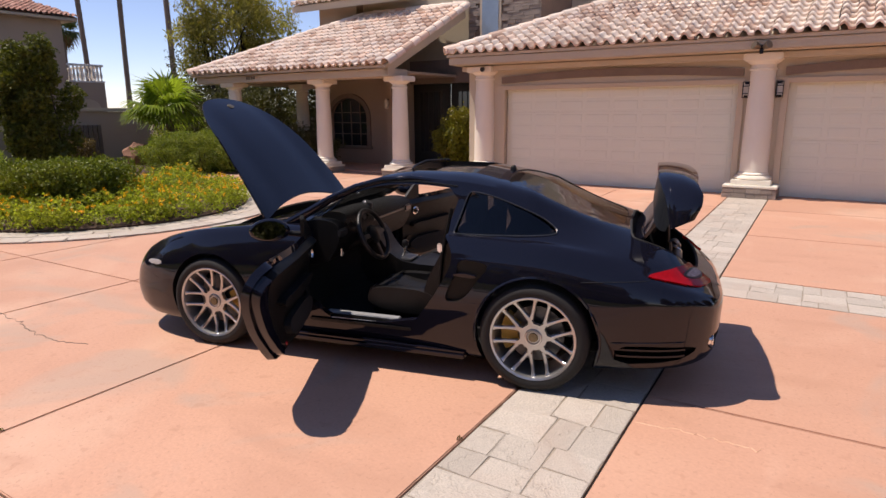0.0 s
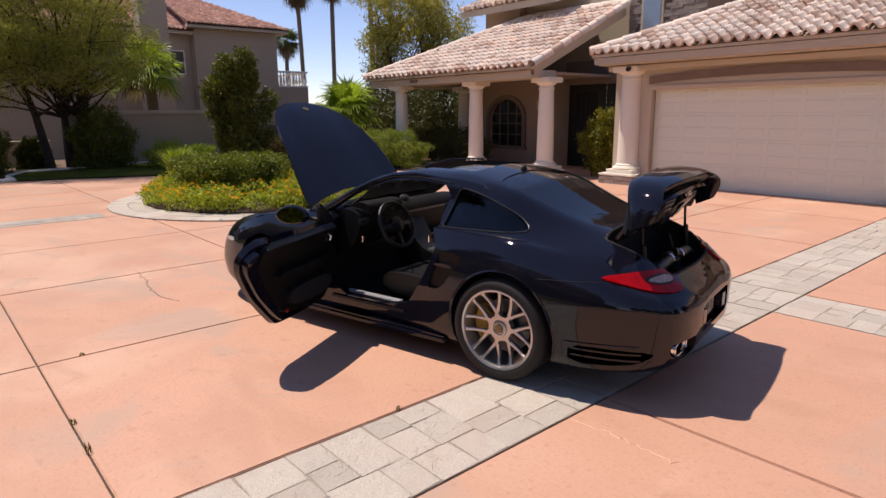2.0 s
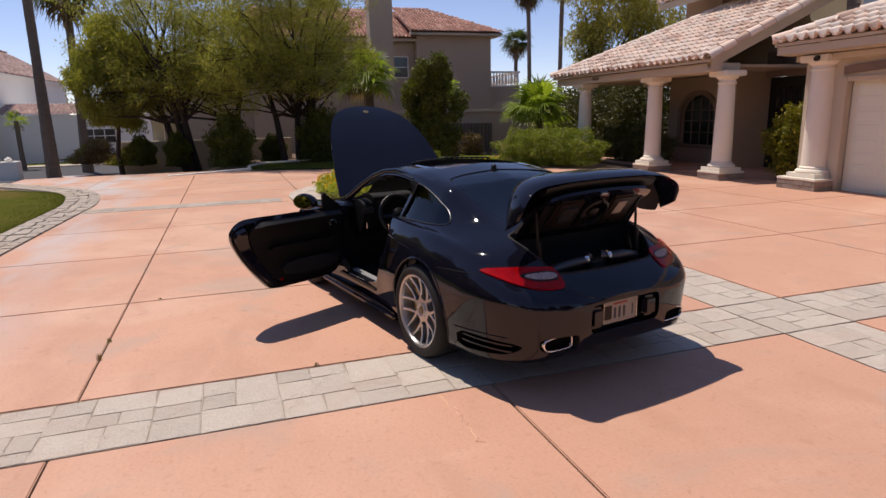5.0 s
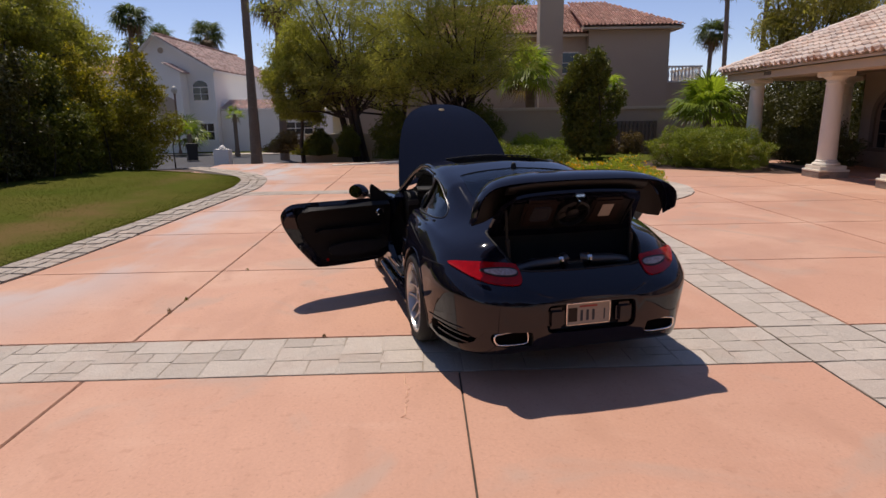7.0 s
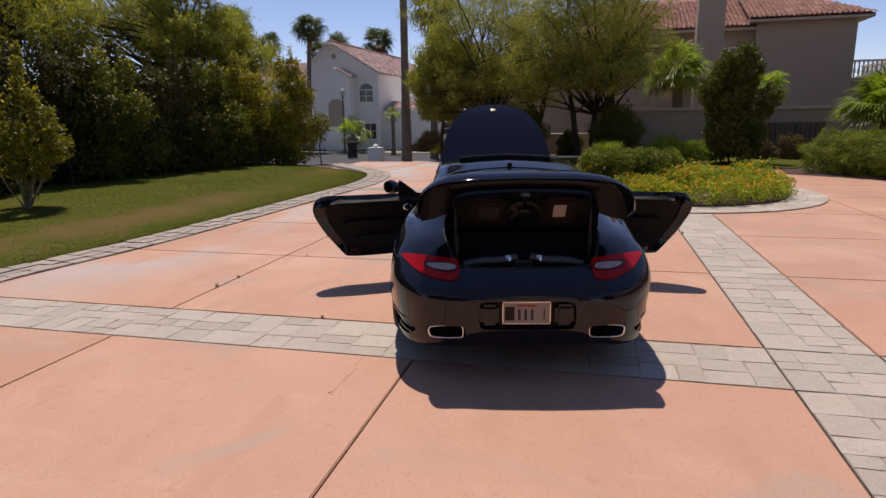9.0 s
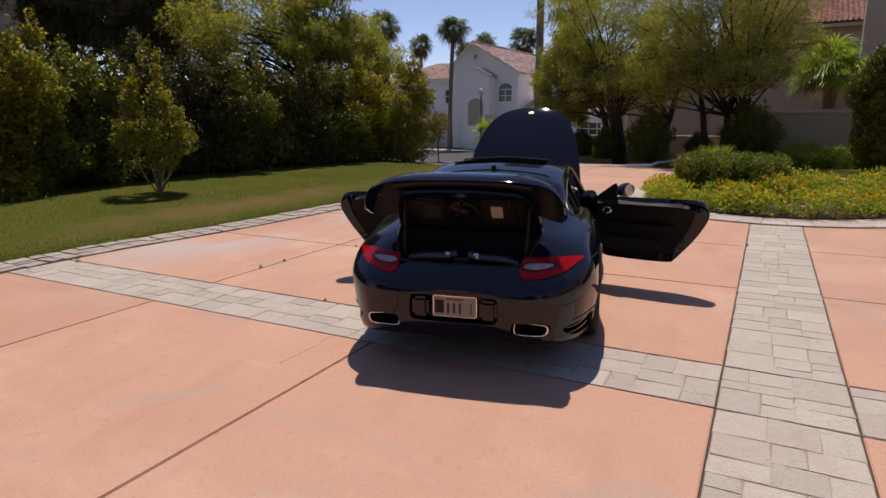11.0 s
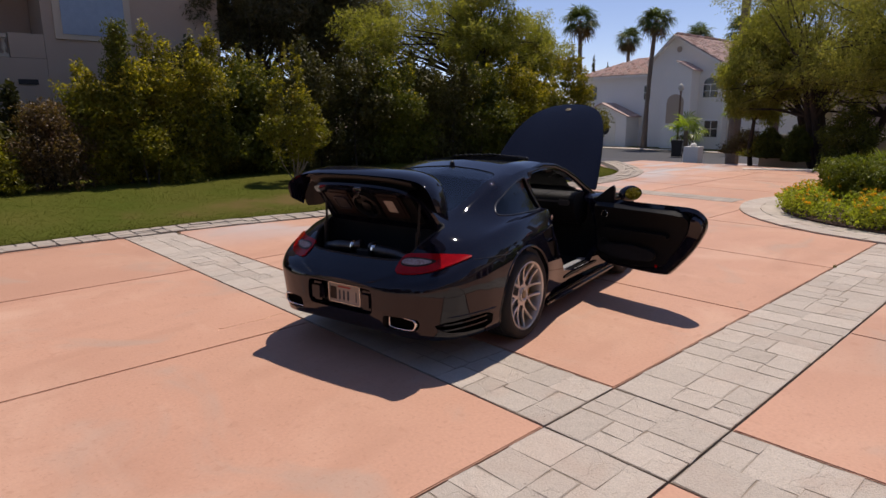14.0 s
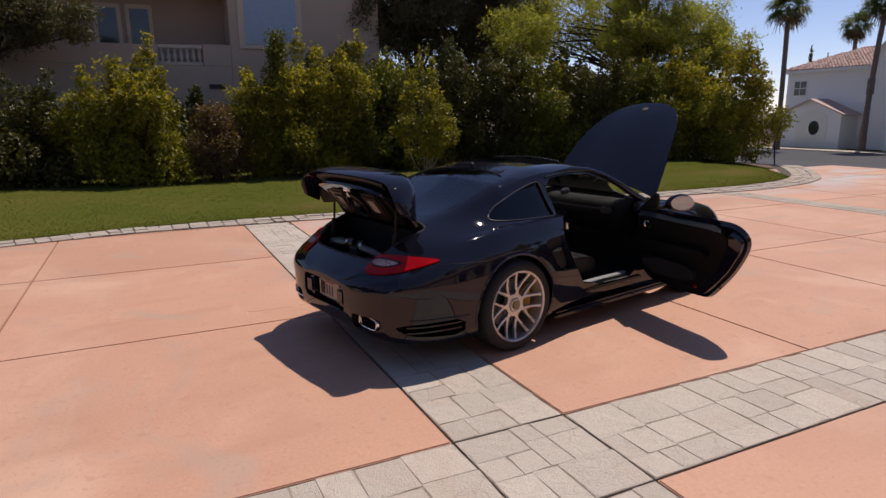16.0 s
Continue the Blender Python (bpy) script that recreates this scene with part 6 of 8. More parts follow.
for s in (1, -1):
    seam = [on_skin((x, 0.705 + 0.06 * (-0.27 - x)), "y", s, -0.0005)[0] for x in np.linspace(-0.27, -0.64, 12)]
    part("bumper_seam", tube(bmesh.new(), seam, 0.0022, 5), M["dark"], car)
    ledge = [on_skin((x, 0.362 + 0.012 * (-0.45 - x)), "y", s, -0.001)[0] for x in np.linspace(-0.45, -0.86, 14)]
    part("bumper_crease", tube(bmesh.new(), ledge, [0.002] + [0.006] * 12 + [0.002], 6), M["paint"], car, smooth=60)
    fin = [(0.50, 0.694), (0.43, 0.702), (0.352, 0.690), (0.362, 0.676), (0.43, 0.676), (0.502, 0.684)]
    part("scoop_fin", prism(bmesh.new(), [tuple(p) for p in chaikin(fin, 2)], 0.84 * s, (half_w(0.43) - 0.010) * s, XZ), M["paint"], car, smooth=40)


# wheels
def wheel(x, y, s, r, width, rim_r):
    """A wheel with tyre, barrel, seven pairs of spokes, hub cap, disc and yellow caliper; its outer face towards s."""
    w = empty("wheel", pose(x, y, r, -90 * s, 0, 0))
    w.parent = car
    h = width / 2
    prof = [(rim_r - 0.004, -h + 0.01), (rim_r + 0.02, -h), (r - 0.03, -h + 0.002), (r - 0.008, -h + 0.02), (r, -h + 0.05), (r, h - 0.05), (r - 0.008, h - 0.02), (r - 0.03, h - 0.002), (rim_r + 0.02, h), (rim_r - 0.004, h - 0.01)]
    part("tyre", lathe(bmesh.new(), prof, 64, cap=False), M["rubber"], w, smooth=40)
    for g in (-0.06, -0.02, 0.02, 0.06):
        part("tread_groove", lathe(bmesh.new(), [(r + 0.0005, g - 0.004), (r + 0.0005, g + 0.004)], 48, cap=False), M["dark"], w)
    z = h - 0.012
    bar = [(rim_r + 0.003, z), (rim_r - 0.004, z + 0.006), (rim_r - 0.016, z), (rim_r - 0.024, z - 0.03), (rim_r - 0.03, -h + 0.03), (rim_r - 0.005, -h + 0.012)]
    rim = part("rim", lathe(bmesh.new(), bar, 64, cap=False), M["alloy"], w, "silver alloy rim", smooth=40)
    zf = h - 0.045
    for k in range(7):
        for side in (-1, 1):
            a0 = 2 * math.pi * k / 7 + side * 0.385
            a1 = 2 * math.pi * k / 7 + side * 0.18
            p0, p1 = Vector((0.112 * math.cos(a0), 0.112 * math.sin(a0), zf - 0.008)), Vector(((rim_r - 0.018) * math.cos(a1), (rim_r - 0.018) * math.sin(a1), zf + 0.022))
            d = (p1 - p0).normalized()
            n = Vector((-d.y, d.x, 0)).normalized()
            bm = bmesh.new()
            rings = []
            for t, wd_, dp in ((0, 0.013, 0.035), (0.16, 0.0105, 0.030), (0.5, 0.0095, 0.026), (0.85, 0.0095, 0.022), (1, 0.015, 0.024)):
                c = p0.lerp(p1, t) + Vector((0, 0, -0.010 * math.sin(math.pi * t)))
                rings.append([bm.verts.new(c + n * q + Vector((0, 0, e))) for q, e in ((-wd_, -dp), (-wd_, -0.004), (-wd_ * 0.6, 0), (wd_ * 0.6, 0), (wd_, -0.004), (wd_, -dp))])
            for a, b in zip(rings, rings[1:]):
                for i in range(6):
                    bm.faces.new((a[i], a[(i + 1) % 6], b[(i + 1) % 6], b[i]))
            bm.faces.new(rings[0])
            bm.faces.new(rings[-1][::-1])
            part("spoke", bm, M["alloy"], rim)
    # seven-lobed hub: the lobes run out to where spokes of neighbouring pairs meet
    star = []
    for k in range(84):
        t = 2 * math.pi * k / 84
        lobe = max(0.0, -math.cos(7 * t)) ** 2
        star.append(((0.082 + 0.046 * lobe) * math.cos(t), (0.082 + 0.046 * lobe) * math.sin(t)))
    part("hub", prism(bmesh.new(), star, zf - 0.045, zf - 0.009), M["alloy"], w)
    part("hub_ring", lathe(bmesh.new(), [(0.054, zf - 0.009), (0.050, zf + 0.002), (0.042, zf + 0.004), (0.036, zf - 0.004), (0.0, zf - 0.004)], 32, cap=False), M["alloy"], w, smooth=35)
    part("hub_cap", lathe(bmesh.new(), [(0.030, zf - 0.001), (0.028, zf + 0.005), (0.0, zf + 0.007)], 24, cap=False), M["crest"], w, "gold and black centre cap", smooth=40)
    disc = part("brake_disc", lathe(bmesh.new(), [(0.06, zf - 0.11), (0.175, zf - 0.11), (0.175, zf - 0.085), (0.06, zf - 0.085)], 40, cap=False), M["steel_dark"], w)
    bm = bmesh.new()
    a0, a1 = (0.02, 1.18)
    arc = [(rr_, t) for rr_ in (0.108, 0.212) for t in np.linspace(a0, a1, 7)]
    pts = [(rr_ * math.cos(t), rr_ * math.sin(t)) for rr_, t in arc[:7]] + [(rr_ * math.cos(t), rr_ * math.sin(t)) for rr_, t in arc[7:][::-1]]
    prism(bm, pts, zf - 0.14, zf - 0.062)
    cal = part("caliper", bm, M["caliper"], w, "yellow brake caliper")
    return w, cal


for x, y, s, r, wd_, rr_ in ((0, 0.772, 1, 0.333, 0.29, 0.262), (0, -0.772, -1, 0.333, 0.29, 0.262), (2.35, 0.757, 1, 0.325, 0.235, 0.258), (2.35, -0.757, -1, 0.325, 0.235, 0.258)):
    w, cal = wheel(x, y, s, r, wd_, rr_)
    # the calipers sit behind the front axle and ahead of the rear one
    cal.matrix_basis = Matrix.Rotation(radians((-35 if s > 0 else -35) if x == 0 else (145 if s > 0 else 145)), 4, "Z")

# cabin
part("dashboard", prism(bmesh.new(), [tuple(p) for p in chaikin([(1.74, 0.62), (1.76, 0.90), (1.55, 0.945), (1.42, 0.925), (1.38, 0.84), (1.42, 0.74), (1.50, 0.62)], 2)], -0.66, 0.66, XZ), M["vinyl"], car, "black leather dashboard", smooth=40)
part("instrument_hood", prism(bmesh.new(), [tuple(p) for p in chaikin([(1.60, 0.90), (1.55, 0.985), (1.42, 0.985), (1.37, 0.955), (1.40, 0.90)], 2)], 0.17, 0.57, XZ), M["vinyl"], car, smooth=40)
for k in range(5):
    y = 0.37 + (k - 2) * 0.085
    part("gauge", lathe(bmesh.new(), [(0.052 - 0.008 * abs(k - 2), 0), (0.048 - 0.008 * abs(k - 2), 0.008)], 20, pose(1.395, y, 0.925, 0, -78, 0)), M["black_plastic"], car)
part("clock", lathe(bmesh.new(), [(0.045, 0), (0.043, 0.02), (0.03, 0.035)], 20, pose(1.50, 0.0, 0.945, 0, -25, 0)), M["steel_dark"], car, smooth=40)
part("dash_strip", boxed(1.385, 1.40, -0.62, 0.12, 0.845, 0.862, bevel=0.003), M["steel_dark"], car)
for y in (-0.56, 0.62):
    part("air_vent", boxed(1.375, 1.40, y - 0.06, y + 0.06, 0.82, 0.88, bevel=0.012), M["steel_dark"], car)
part("centre_console", prism(bmesh.new(), [tuple(p) for p in chaikin([(1.52, 0.28), (1.50, 0.80), (1.40, 0.82), (1.28, 0.60), (1.10, 0.52), (0.62, 0.54), (0.55, 0.48), (0.58, 0.28)], 2)], -0.115, 0.115, XZ), M["leather"], car, "black centre console", smooth=40)
part("gear_lever", tube(bmesh.new(), [(1.19, 0.0, 0.52), (1.18, 0.0, 0.64)], [0.014, 0.012], 8), M["chrome"], car)
part("gear_knob", lathe(bmesh.new(), [(0.012, 0.0), (0.026, 0.015), (0.028, 0.04), (0.015, 0.058)], 14, pose(1.18, 0, 0.63)), M["leather"], car, smooth=50)
part("console_trim", boxed(1.10, 1.27, -0.085, 0.085, 0.545, 0.56, bevel=0.005, m=pose(0, 0, 0, 0, 0, 0)), M["steel"], car)
# steering wheel
SW = pose(1.27, 0.37, 0.80, 0, -66, 0)
st_w = empty("steering_wheel", SW)
st_w.parent = car
ringp = [(0.182 * math.cos(t), 0.182 * math.sin(t), 0) for t in np.linspace(0, 2 * math.pi, 41)]
part("wheel_rim", tube(bmesh.new(), ringp, 0.017, 10), M["leather"], st_w, smooth=60)
part("airbag_cover", lathe(bmesh.new(), [(0.068, -0.02), (0.068, 0.01), (0.05, 0.026), (0.0, 0.03)], 24, cap=False), M["black_plastic"], st_w, smooth=40)
for ang in (90, -90, 180):
    part("wheel_spoke", boxed(0.055, 0.172, -0.016, 0.016, -0.008, 0.006, bevel=0.004, m=pose(0, 0, 0, 0, 0, ang)), M["steel_dark"], st_w)
part("column", lathe(bmesh.new(), [(0.05, -0.22), (0.045, -0.03)], 16), M["black_plastic"], st_w)
part("key_fob", boxed(1.395, 1.41, 0.60, 0.635, 0.68, 0.74, bevel=0.004), M["chrome"], car, "key hanging in the lock")


def seat(y):
    st = empty("seat", pose(0.95, y, 0.26))
    st.parent = car
    part("cushion", prism(bmesh.new(), [tuple(p) for p in chaikin([(-0.28, 0.04), (-0.26, 0.16), (0.0, 0.17), (0.22, 0.22), (0.30, 0.18), (0.27, 0.06)], 2)], -0.17, 0.17, XZ), M["leather"], st, smooth=45)
    for s in (1, -1):
        part("bolster", prism(bmesh.new(), [tuple(p) for p in chaikin([(-0.28, 0.04), (-0.24, 0.21), (0.1, 0.23), (0.27, 0.20), (0.26, 0.06)], 2)], 0.17 * s, 0.24 * s, XZ), M["leather"], st, smooth=45)
        part("back_bolster", prism(bmesh.new(), [tuple(p) for p in chaikin([(-0.20, 0.12), (-0.13, 0.20), (-0.25, 0.45), (-0.36, 0.62), (-0.45, 0.60), (-0.40, 0.20)], 2)], 0.16 * s, 0.235 * s, XZ), M["leather"], st, smooth=45)
    part("backrest", prism(bmesh.new(), [tuple(p) for p in chaikin([(-0.26, 0.10), (-0.20, 0.20), (-0.30, 0.50), (-0.40, 0.70), (-0.47, 0.68), (-0.42, 0.20)], 2)], -0.16, 0.16, XZ), M["leather"], st, smooth=45)
    part("headrest", prism(bmesh.new(), [tuple(p) for p in chaikin([(-0.40, 0.66), (-0.42, 0.86), (-0.50, 0.87), (-0.50, 0.66)], 2)], -0.12, 0.12, XZ), M["leather"], st, smooth=45)
    part("seat_rail", boxed(-0.25, 0.25, -0.18, 0.18, -0.02, 0.05), M["black_plastic"], st)
    return st


seat(0.37)
seat(-0.37)
part("rear_bench", prism(bmesh.new(), [tuple(p) for p in chaikin([(0.35, 0.26), (0.33, 0.45), (0.10, 0.46), (-0.10, 0.85), (-0.30, 0.87), (-0.30, 0.26)], 2)], -0.55, 0.55, XZ), M["leather"], car, smooth=45)
part("interior_mirror", boxed(1.13, 1.16, -0.11, 0.11, 1.11, 1.17, bevel=0.012), M["black_plastic"], car)
for y in (0.37, -0.37):
    part("sun_visor", boxed(1.05, 1.22, y - 0.16, y + 0.16, 1.155, 1.172, bevel=0.006, m=pose(0, 0, 0)), M["leather"], car)
part("seat_belt", tube(bmesh.new(), [(0.60, 0.60, 1.05), (0.66, 0.62, 0.75), (0.70, 0.60, 0.40)], 0.012, 6), M["black_plastic"], car)
part("inner_cowl", boxed(1.70, 1.80, -0.60, 0.60, 0.55, 0.90), M["black_plastic"], car)


# ---- plants ----
def bush(name, blobs, count, size, leaf, seed, label, category="shrub", stems=6, shell=0.55, droop=0.2, aspect=0.55, group="", young=None, bark="bark", thick=1.0, gather=0.0):
    """A shrub: stems from the ground, a dark inner mass of twigs, and a crown of single leaves."""
    r = np.random.default_rng(seed)
    bx, by = blobs[0][0], blobs[0][1]
    zb = min(b[2] - b[5] for b in blobs)
    ob = empty(name, pose(bx, by, max(0.0, min(zb, 0.25))), label=label, category=category, group=group)
    off = np.array([bx, by, max(0.0, min(zb, 0.25))])
    for k in range(stems):
        bm = bmesh.new()
        b = blobs[k % len(blobs)]
        a = r.uniform(0, 6.28)
        root = Vector((b[0] - off[0] + 0.15 * b[3] * math.cos(a), b[1] - off[1] + 0.15 * b[4] * math.sin(a), -0.03))
        tip = Vector((b[0] - off[0] + 0.6 * b[3] * math.cos(a), b[1] - off[1] + 0.6 * b[4] * math.sin(a), b[2] - off[2] + 0.2 * b[5]))
        root = root.lerp(Vector((0, 0, -0.03)), gather)
        mid = (root + tip) / 2 + Vector((r.normal(0, 0.05), r.normal(0, 0.05), 0.05))
        tube(bm, [root, mid, tip], [0.025 * thick, 0.018 * thick, 0.006], 6)
        part("stem", bm, M[bark], ob)
    p, d = clumps(r, blobs, count, shell)
    p[:, 2] = np.maximum(p[:, 2], off[2] + 0.03)
    v, f = leaves(p - off, d, size, r, aspect, droop)
    leaf_mesh("crown", v, f, LEAF[leaf], ob)
    if young:
        # fresh growth on the outer, upper side
        p, d = clumps(r, blobs, 3 * int(count * young[1]), 0.85, 0.35)
        keep = (d[:, 2] > 0.15) & (p[:, 2] > off[2] + 0.58 * (p[:, 2].max() - off[2]))
        v, f = leaves(p[keep] - off, d[keep], size * 0.9, r, aspect, droop)
        leaf_mesh("young_leaves", v, f, LEAF[young[0]], ob, "golden green young leaves")
    return ob


def tree(name, base, height, crown, count, size, leaf, seed, label, trunk_r=0.16, trunks=1, lean=0.25, shell=0.45, droop=0.35, aspect=0.4, bark="bark", limbs=9, group="", spread=0.12, puff=(0.13, 0.30), density=11, reach=0.9):
    """A tree: tapered trunks, limbs that reach into the crown, and a crown of leaves in uneven clumps with gaps."""
    r = np.random.default_rng(seed)
    ob = empty(name, pose(*base), label=label, category="tree", group=group)
    ends = []
    for k in range(trunks):
        bm = bmesh.new()
        a = r.uniform(0, 6.28)
        tip = Vector((lean * height * 0.35 * math.cos(a), lean * height * 0.35 * math.sin(a), height * 0.55))
        rt = Vector((spread * trunks * math.cos(a) * (trunks > 1), spread * trunks * math.sin(a) * (trunks > 1), -0.1))
        pts = [rt.lerp(tip, t) + Vector((r.normal(0, 0.06), r.normal(0, 0.06), 0)) * (0 < t < 1) for t in (0, 0.25, 0.5, 0.75, 1)]
        tube(bm, pts, [trunk_r * (1.15 - 0.75 * t) for t in (0, 0.25, 0.5, 0.75, 1)], 8)
        ends += pts[2:]
        part("trunk", bm, M[bark], ob)
    blobs = []
    for bx, by, bz, rx, ry, rz in crown:
        n = max(4, int(density * (rx + ry)))
        for k in range(n):
            d = r.normal(size=3)
            d /= np.linalg.norm(d)
            c = np.array([bx, by, bz]) + d * np.array([rx, ry, rz]) * r.uniform(0.35, reach)
            s = r.uniform(*puff)
            blobs.append((*c, rx * s + 0.1, ry * s + 0.1, rz * s * 0.8 + 0.1))
            if k < limbs:
                e = ends[int(r.integers(len(ends)))]
                m = e.lerp(Vector(c), 0.5) + Vector((0, 0, 0.12))
                part("limb", tube(bmesh.new(), [e, m, Vector(c)], [trunk_r * 0.35, trunk_r * 0.2, 0.008], 6), M[bark], ob)
    p, d = clumps(r, blobs, count, shell, 0.4)
    v, f = leaves(p, d, size, r, aspect, droop)
    leaf_mesh("crown", v, f, LEAF[leaf], ob)
    return ob


def fan_palm(name, base, height, trunk_r, fronds, reach, leaf, seed, label, skirt=0.0, blades=18, group="", blade_w=0.03):
    """A fan palm: ringed trunk, fan fronds of many narrow blades on stalks."""
    r = np.random.default_rng(seed)
    ob = empty(name, pose(*base), label=label, category="palm tree", group=group)
    bm = bmesh.new()
    n = max(6, int(height * 3))
    bend = Vector((r.normal(0, 0.02), r.normal(0, 0.02), 0)) * height
    pts = [bend * (k / n) ** 2 + Vector((0, 0, height * k / n - 0.05)) for k in range(n + 1)]
    tube(bm, pts, [trunk_r * (1.25 - 0.45 * min(1, 3 * k / n)) * (1 + 0.05 * (k % 2)) for k in range(n + 1)], 10)
    part("trunk", bm, M["palm_bark"], ob)
    top = np.array(pts[-1])
    vs, fs, dead_v, dead_f = [], [], [], []
    for k in range(fronds):
        az = r.uniform(0, 2 * math.pi)
        el = math.asin(r.uniform(-0.55 - skirt, 1.0))
        dry = el < -0.5
        d = np.array([math.cos(az) * math.cos(el), math.sin(az) * math.cos(el), math.sin(el)])
        stalk = reach * r.uniform(0.40, 0.55)
        hub = top + d * stalk
        hub[2] -= 0.06 * reach
        sidev = np.cross(d, [0, 0, 1.0])
        sidev /= np.linalg.norm(sidev) + 1e-6
        nrm = np.cross(sidev, d)
        V, F = (dead_v, dead_f) if dry else (vs, fs)
        i0 = len(V)
        V += [top - sidev * 0.02, top + sidev * 0.02, hub]
        F.append((i0, i0 + 1, i0 + 2))
        for b in range(blades):
            t = (b / (blades - 1) - 0.5) * math.radians(230)
            ln = reach * 0.62 * (0.75 + 0.25 * math.cos(t)) * r.uniform(0.85, 1.1)
            out = d * math.cos(t) + sidev * math.sin(t)
            mid = hub + out * ln * 0.55 + nrm * 0.03 * reach
            tip = hub + out * ln + nrm * -0.10 * reach - np.array([0, 0, 0.14 * reach * r.uniform(0.3, 1.4)])
            wv = (-d * math.sin(t) + sidev * math.cos(t)) * reach * blade_w
            i0 = len(V)
            V += [hub, mid - wv, mid + wv, tip]
            F += [(i0, i0 + 1, i0 + 2), (i0 + 1, i0 + 3, i0 + 2)]
    leaf_mesh("crown", np.array(vs), np.array(fs), LEAF[leaf], ob)
    if dead_f:
        leaf_mesh("dry_skirt", np.array(dead_v), np.array(dead_f), LEAF["dry"], ob, "brown dead fronds hanging")
    return ob


# island: clipped hedge, lantana all round with its yellow flowers, a tuft of tall grass
hr = np.random.default_rng(15)
clip = [(-10.9, 4.5, 0.52, 0.75, 0.72, 0.30)]
for x in np.linspace(-11.75, -10.05, 7):
    for y in np.linspace(3.75, 5.35, 7):
        if abs(x + 10.9) + abs(y - 4.55) < 1.42:
            clip.append((x + hr.normal(0, 0.04), y + hr.normal(0, 0.04), 0.70 + hr.normal(0, 0.025), 0.21, 0.21, 0.19))
for k in range(30):
    a = k / 30 * 6.283
    clip.append((-10.9 + 0.86 * math.cos(a) * (1 + 0.12 * math.cos(4 * a)), 4.55 + 0.80 * math.sin(a) * (1 + 0.12 * math.cos(4 * a)), 0.42 + hr.normal(0, 0.06), 0.20, 0.20, 0.30))
bush("clipped_hedge", clip, 52000, 0.052, "clipped", 1, "low clipped leafy green hedge in the round island", "hedge", 12, shell=0.7)
lan = []
lr = np.random.default_rng(21)
for k in range(46):
    a, d = lr.uniform(0, 6.283), 2.15 * math.sqrt(lr.random())
    x, y = IX + d * math.cos(a), IY + d * math.sin(a)
    lan.append((x, y, lr.uniform(0.18, 0.34), 0.36, 0.36, lr.uniform(0.16, 0.34)))
for k in range(26):
    a = k / 26 * 6.283
    lan.append((IX + 2.12 * math.cos(a), IY + 2.12 * math.sin(a), 0.20, 0.30, 0.30, lr.uniform(0.14, 0.28)))
lantana = bush("lantana", lan, 75000, 0.045, "lantana", 2, "low spreading lantana full of small yellow flowers", "flowers", 10, shell=0.6, aspect=0.7)
pk = lr.integers(len(lan), size=900)
fl = np.array([lan[i] for i in pk])
d = lr.normal(size=(900, 3))
d[:, 2] = np.abs(d[:, 2]) + 0.5
d /= np.linalg.norm(d, axis=1)[:, None]
centre = fl[:, :3] + d * fl[:, 3:] * 1.08 - np.array(lantana.matrix_basis.translation)
petals = np.repeat(centre, 9, 0) + lr.normal(0, 0.012, (900 * 9, 3))
v, f = leaves(petals, np.repeat(d, 9, 0), 0.028, lr, 0.9, -0.3)
leaf_mesh("flower", v, f, LEAF["flower"], lantana, "yellow and orange flower heads")["kind"] = "stuff"


def tuft(name, x, y, h, n, seed, label, z=0.1, leaf="bright", width=0.010, foot=0.06):
    r = np.random.default_rng(seed)
    ob = empty(name, pose(x, y, z), label=label, category="grass")
    vs, fs = [], []
    for k in range(n):
        a, out = r.uniform(0, 6.283), r.uniform(0.2, 0.55) * h
        b = np.array([foot * math.cos(a), foot * math.sin(a), 0])
        tip = np.array([out * math.cos(a), out * math.sin(a), h * r.uniform(0.6, 1.0)])
        mid = b * 0.3 + tip * 0.55 + np.array([0, 0, 0.22 * h])
        w = np.array([-math.sin(a), math.cos(a), 0]) * width
        i = len(vs)
        vs += [b - w, b + w, mid - w, mid + w, tip]
        fs += [(i, i + 1, i + 3), (i, i + 3, i + 2), (i + 2, i + 3, i + 4)]
    leaf_mesh("foliage", np.array(vs), np.array(fs), LEAF[leaf], ob)
    return ob


for k, (x, y, h) in enumerate(((-2.52, 0.50, 0.035), (-2.14, 0.51, 0.05), (-3.63, 0.72, 0.025), (-1.51, 1.99, 0.025), (-6.05, 5.24, 0.04), (-1.31, -1.65, 0.07))):
    weed = tuft("weed", x, y, h, 16, 500 + k, "tiny dry weed growing in a slab joint", 0.0, "dry" if k % 2 else "hedge", 0.0022, 0.02)
    weed["group"] = "weeds in the joints"
tuft("grass_tuft", -12.7, 4.05, 0.95, 500, 4, "tall arching tuft of ornamental grass in the island")
bush("juniper_bush", [(-16.0, 10.0, 0.52, 0.85, 0.82, 0.52), (-15.35, 10.55, 0.56, 0.88, 0.82, 0.58), (-14.65, 11.15, 0.52, 0.85, 0.8, 0.54), (-16.2, 11.2, 0.55, 0.95, 0.95, 0.56)], 74000, 0.045, "juniper", 5,
     "broad rounded bright green bush beside the porch", "shrub", 10, shell=0.86)
bush("small_bush", [(-18.6, 11.2, 0.42, 0.55, 0.5, 0.42), (-17.4, 11.6, 0.45, 0.55, 0.5, 0.45)], 14000, 0.07, "bright", 6, "loose yellow-green bush in the mulch bed", "shrub")
bush("dark_hedge", [(-13.9, 13.2, 0.6, 1.1, 0.5, 0.6), (-15.6, 13.4, 0.6, 1.1, 0.5, 0.6)], 18000, 0.06, "dark", 7, "dark green hedge behind the porch columns", "hedge")
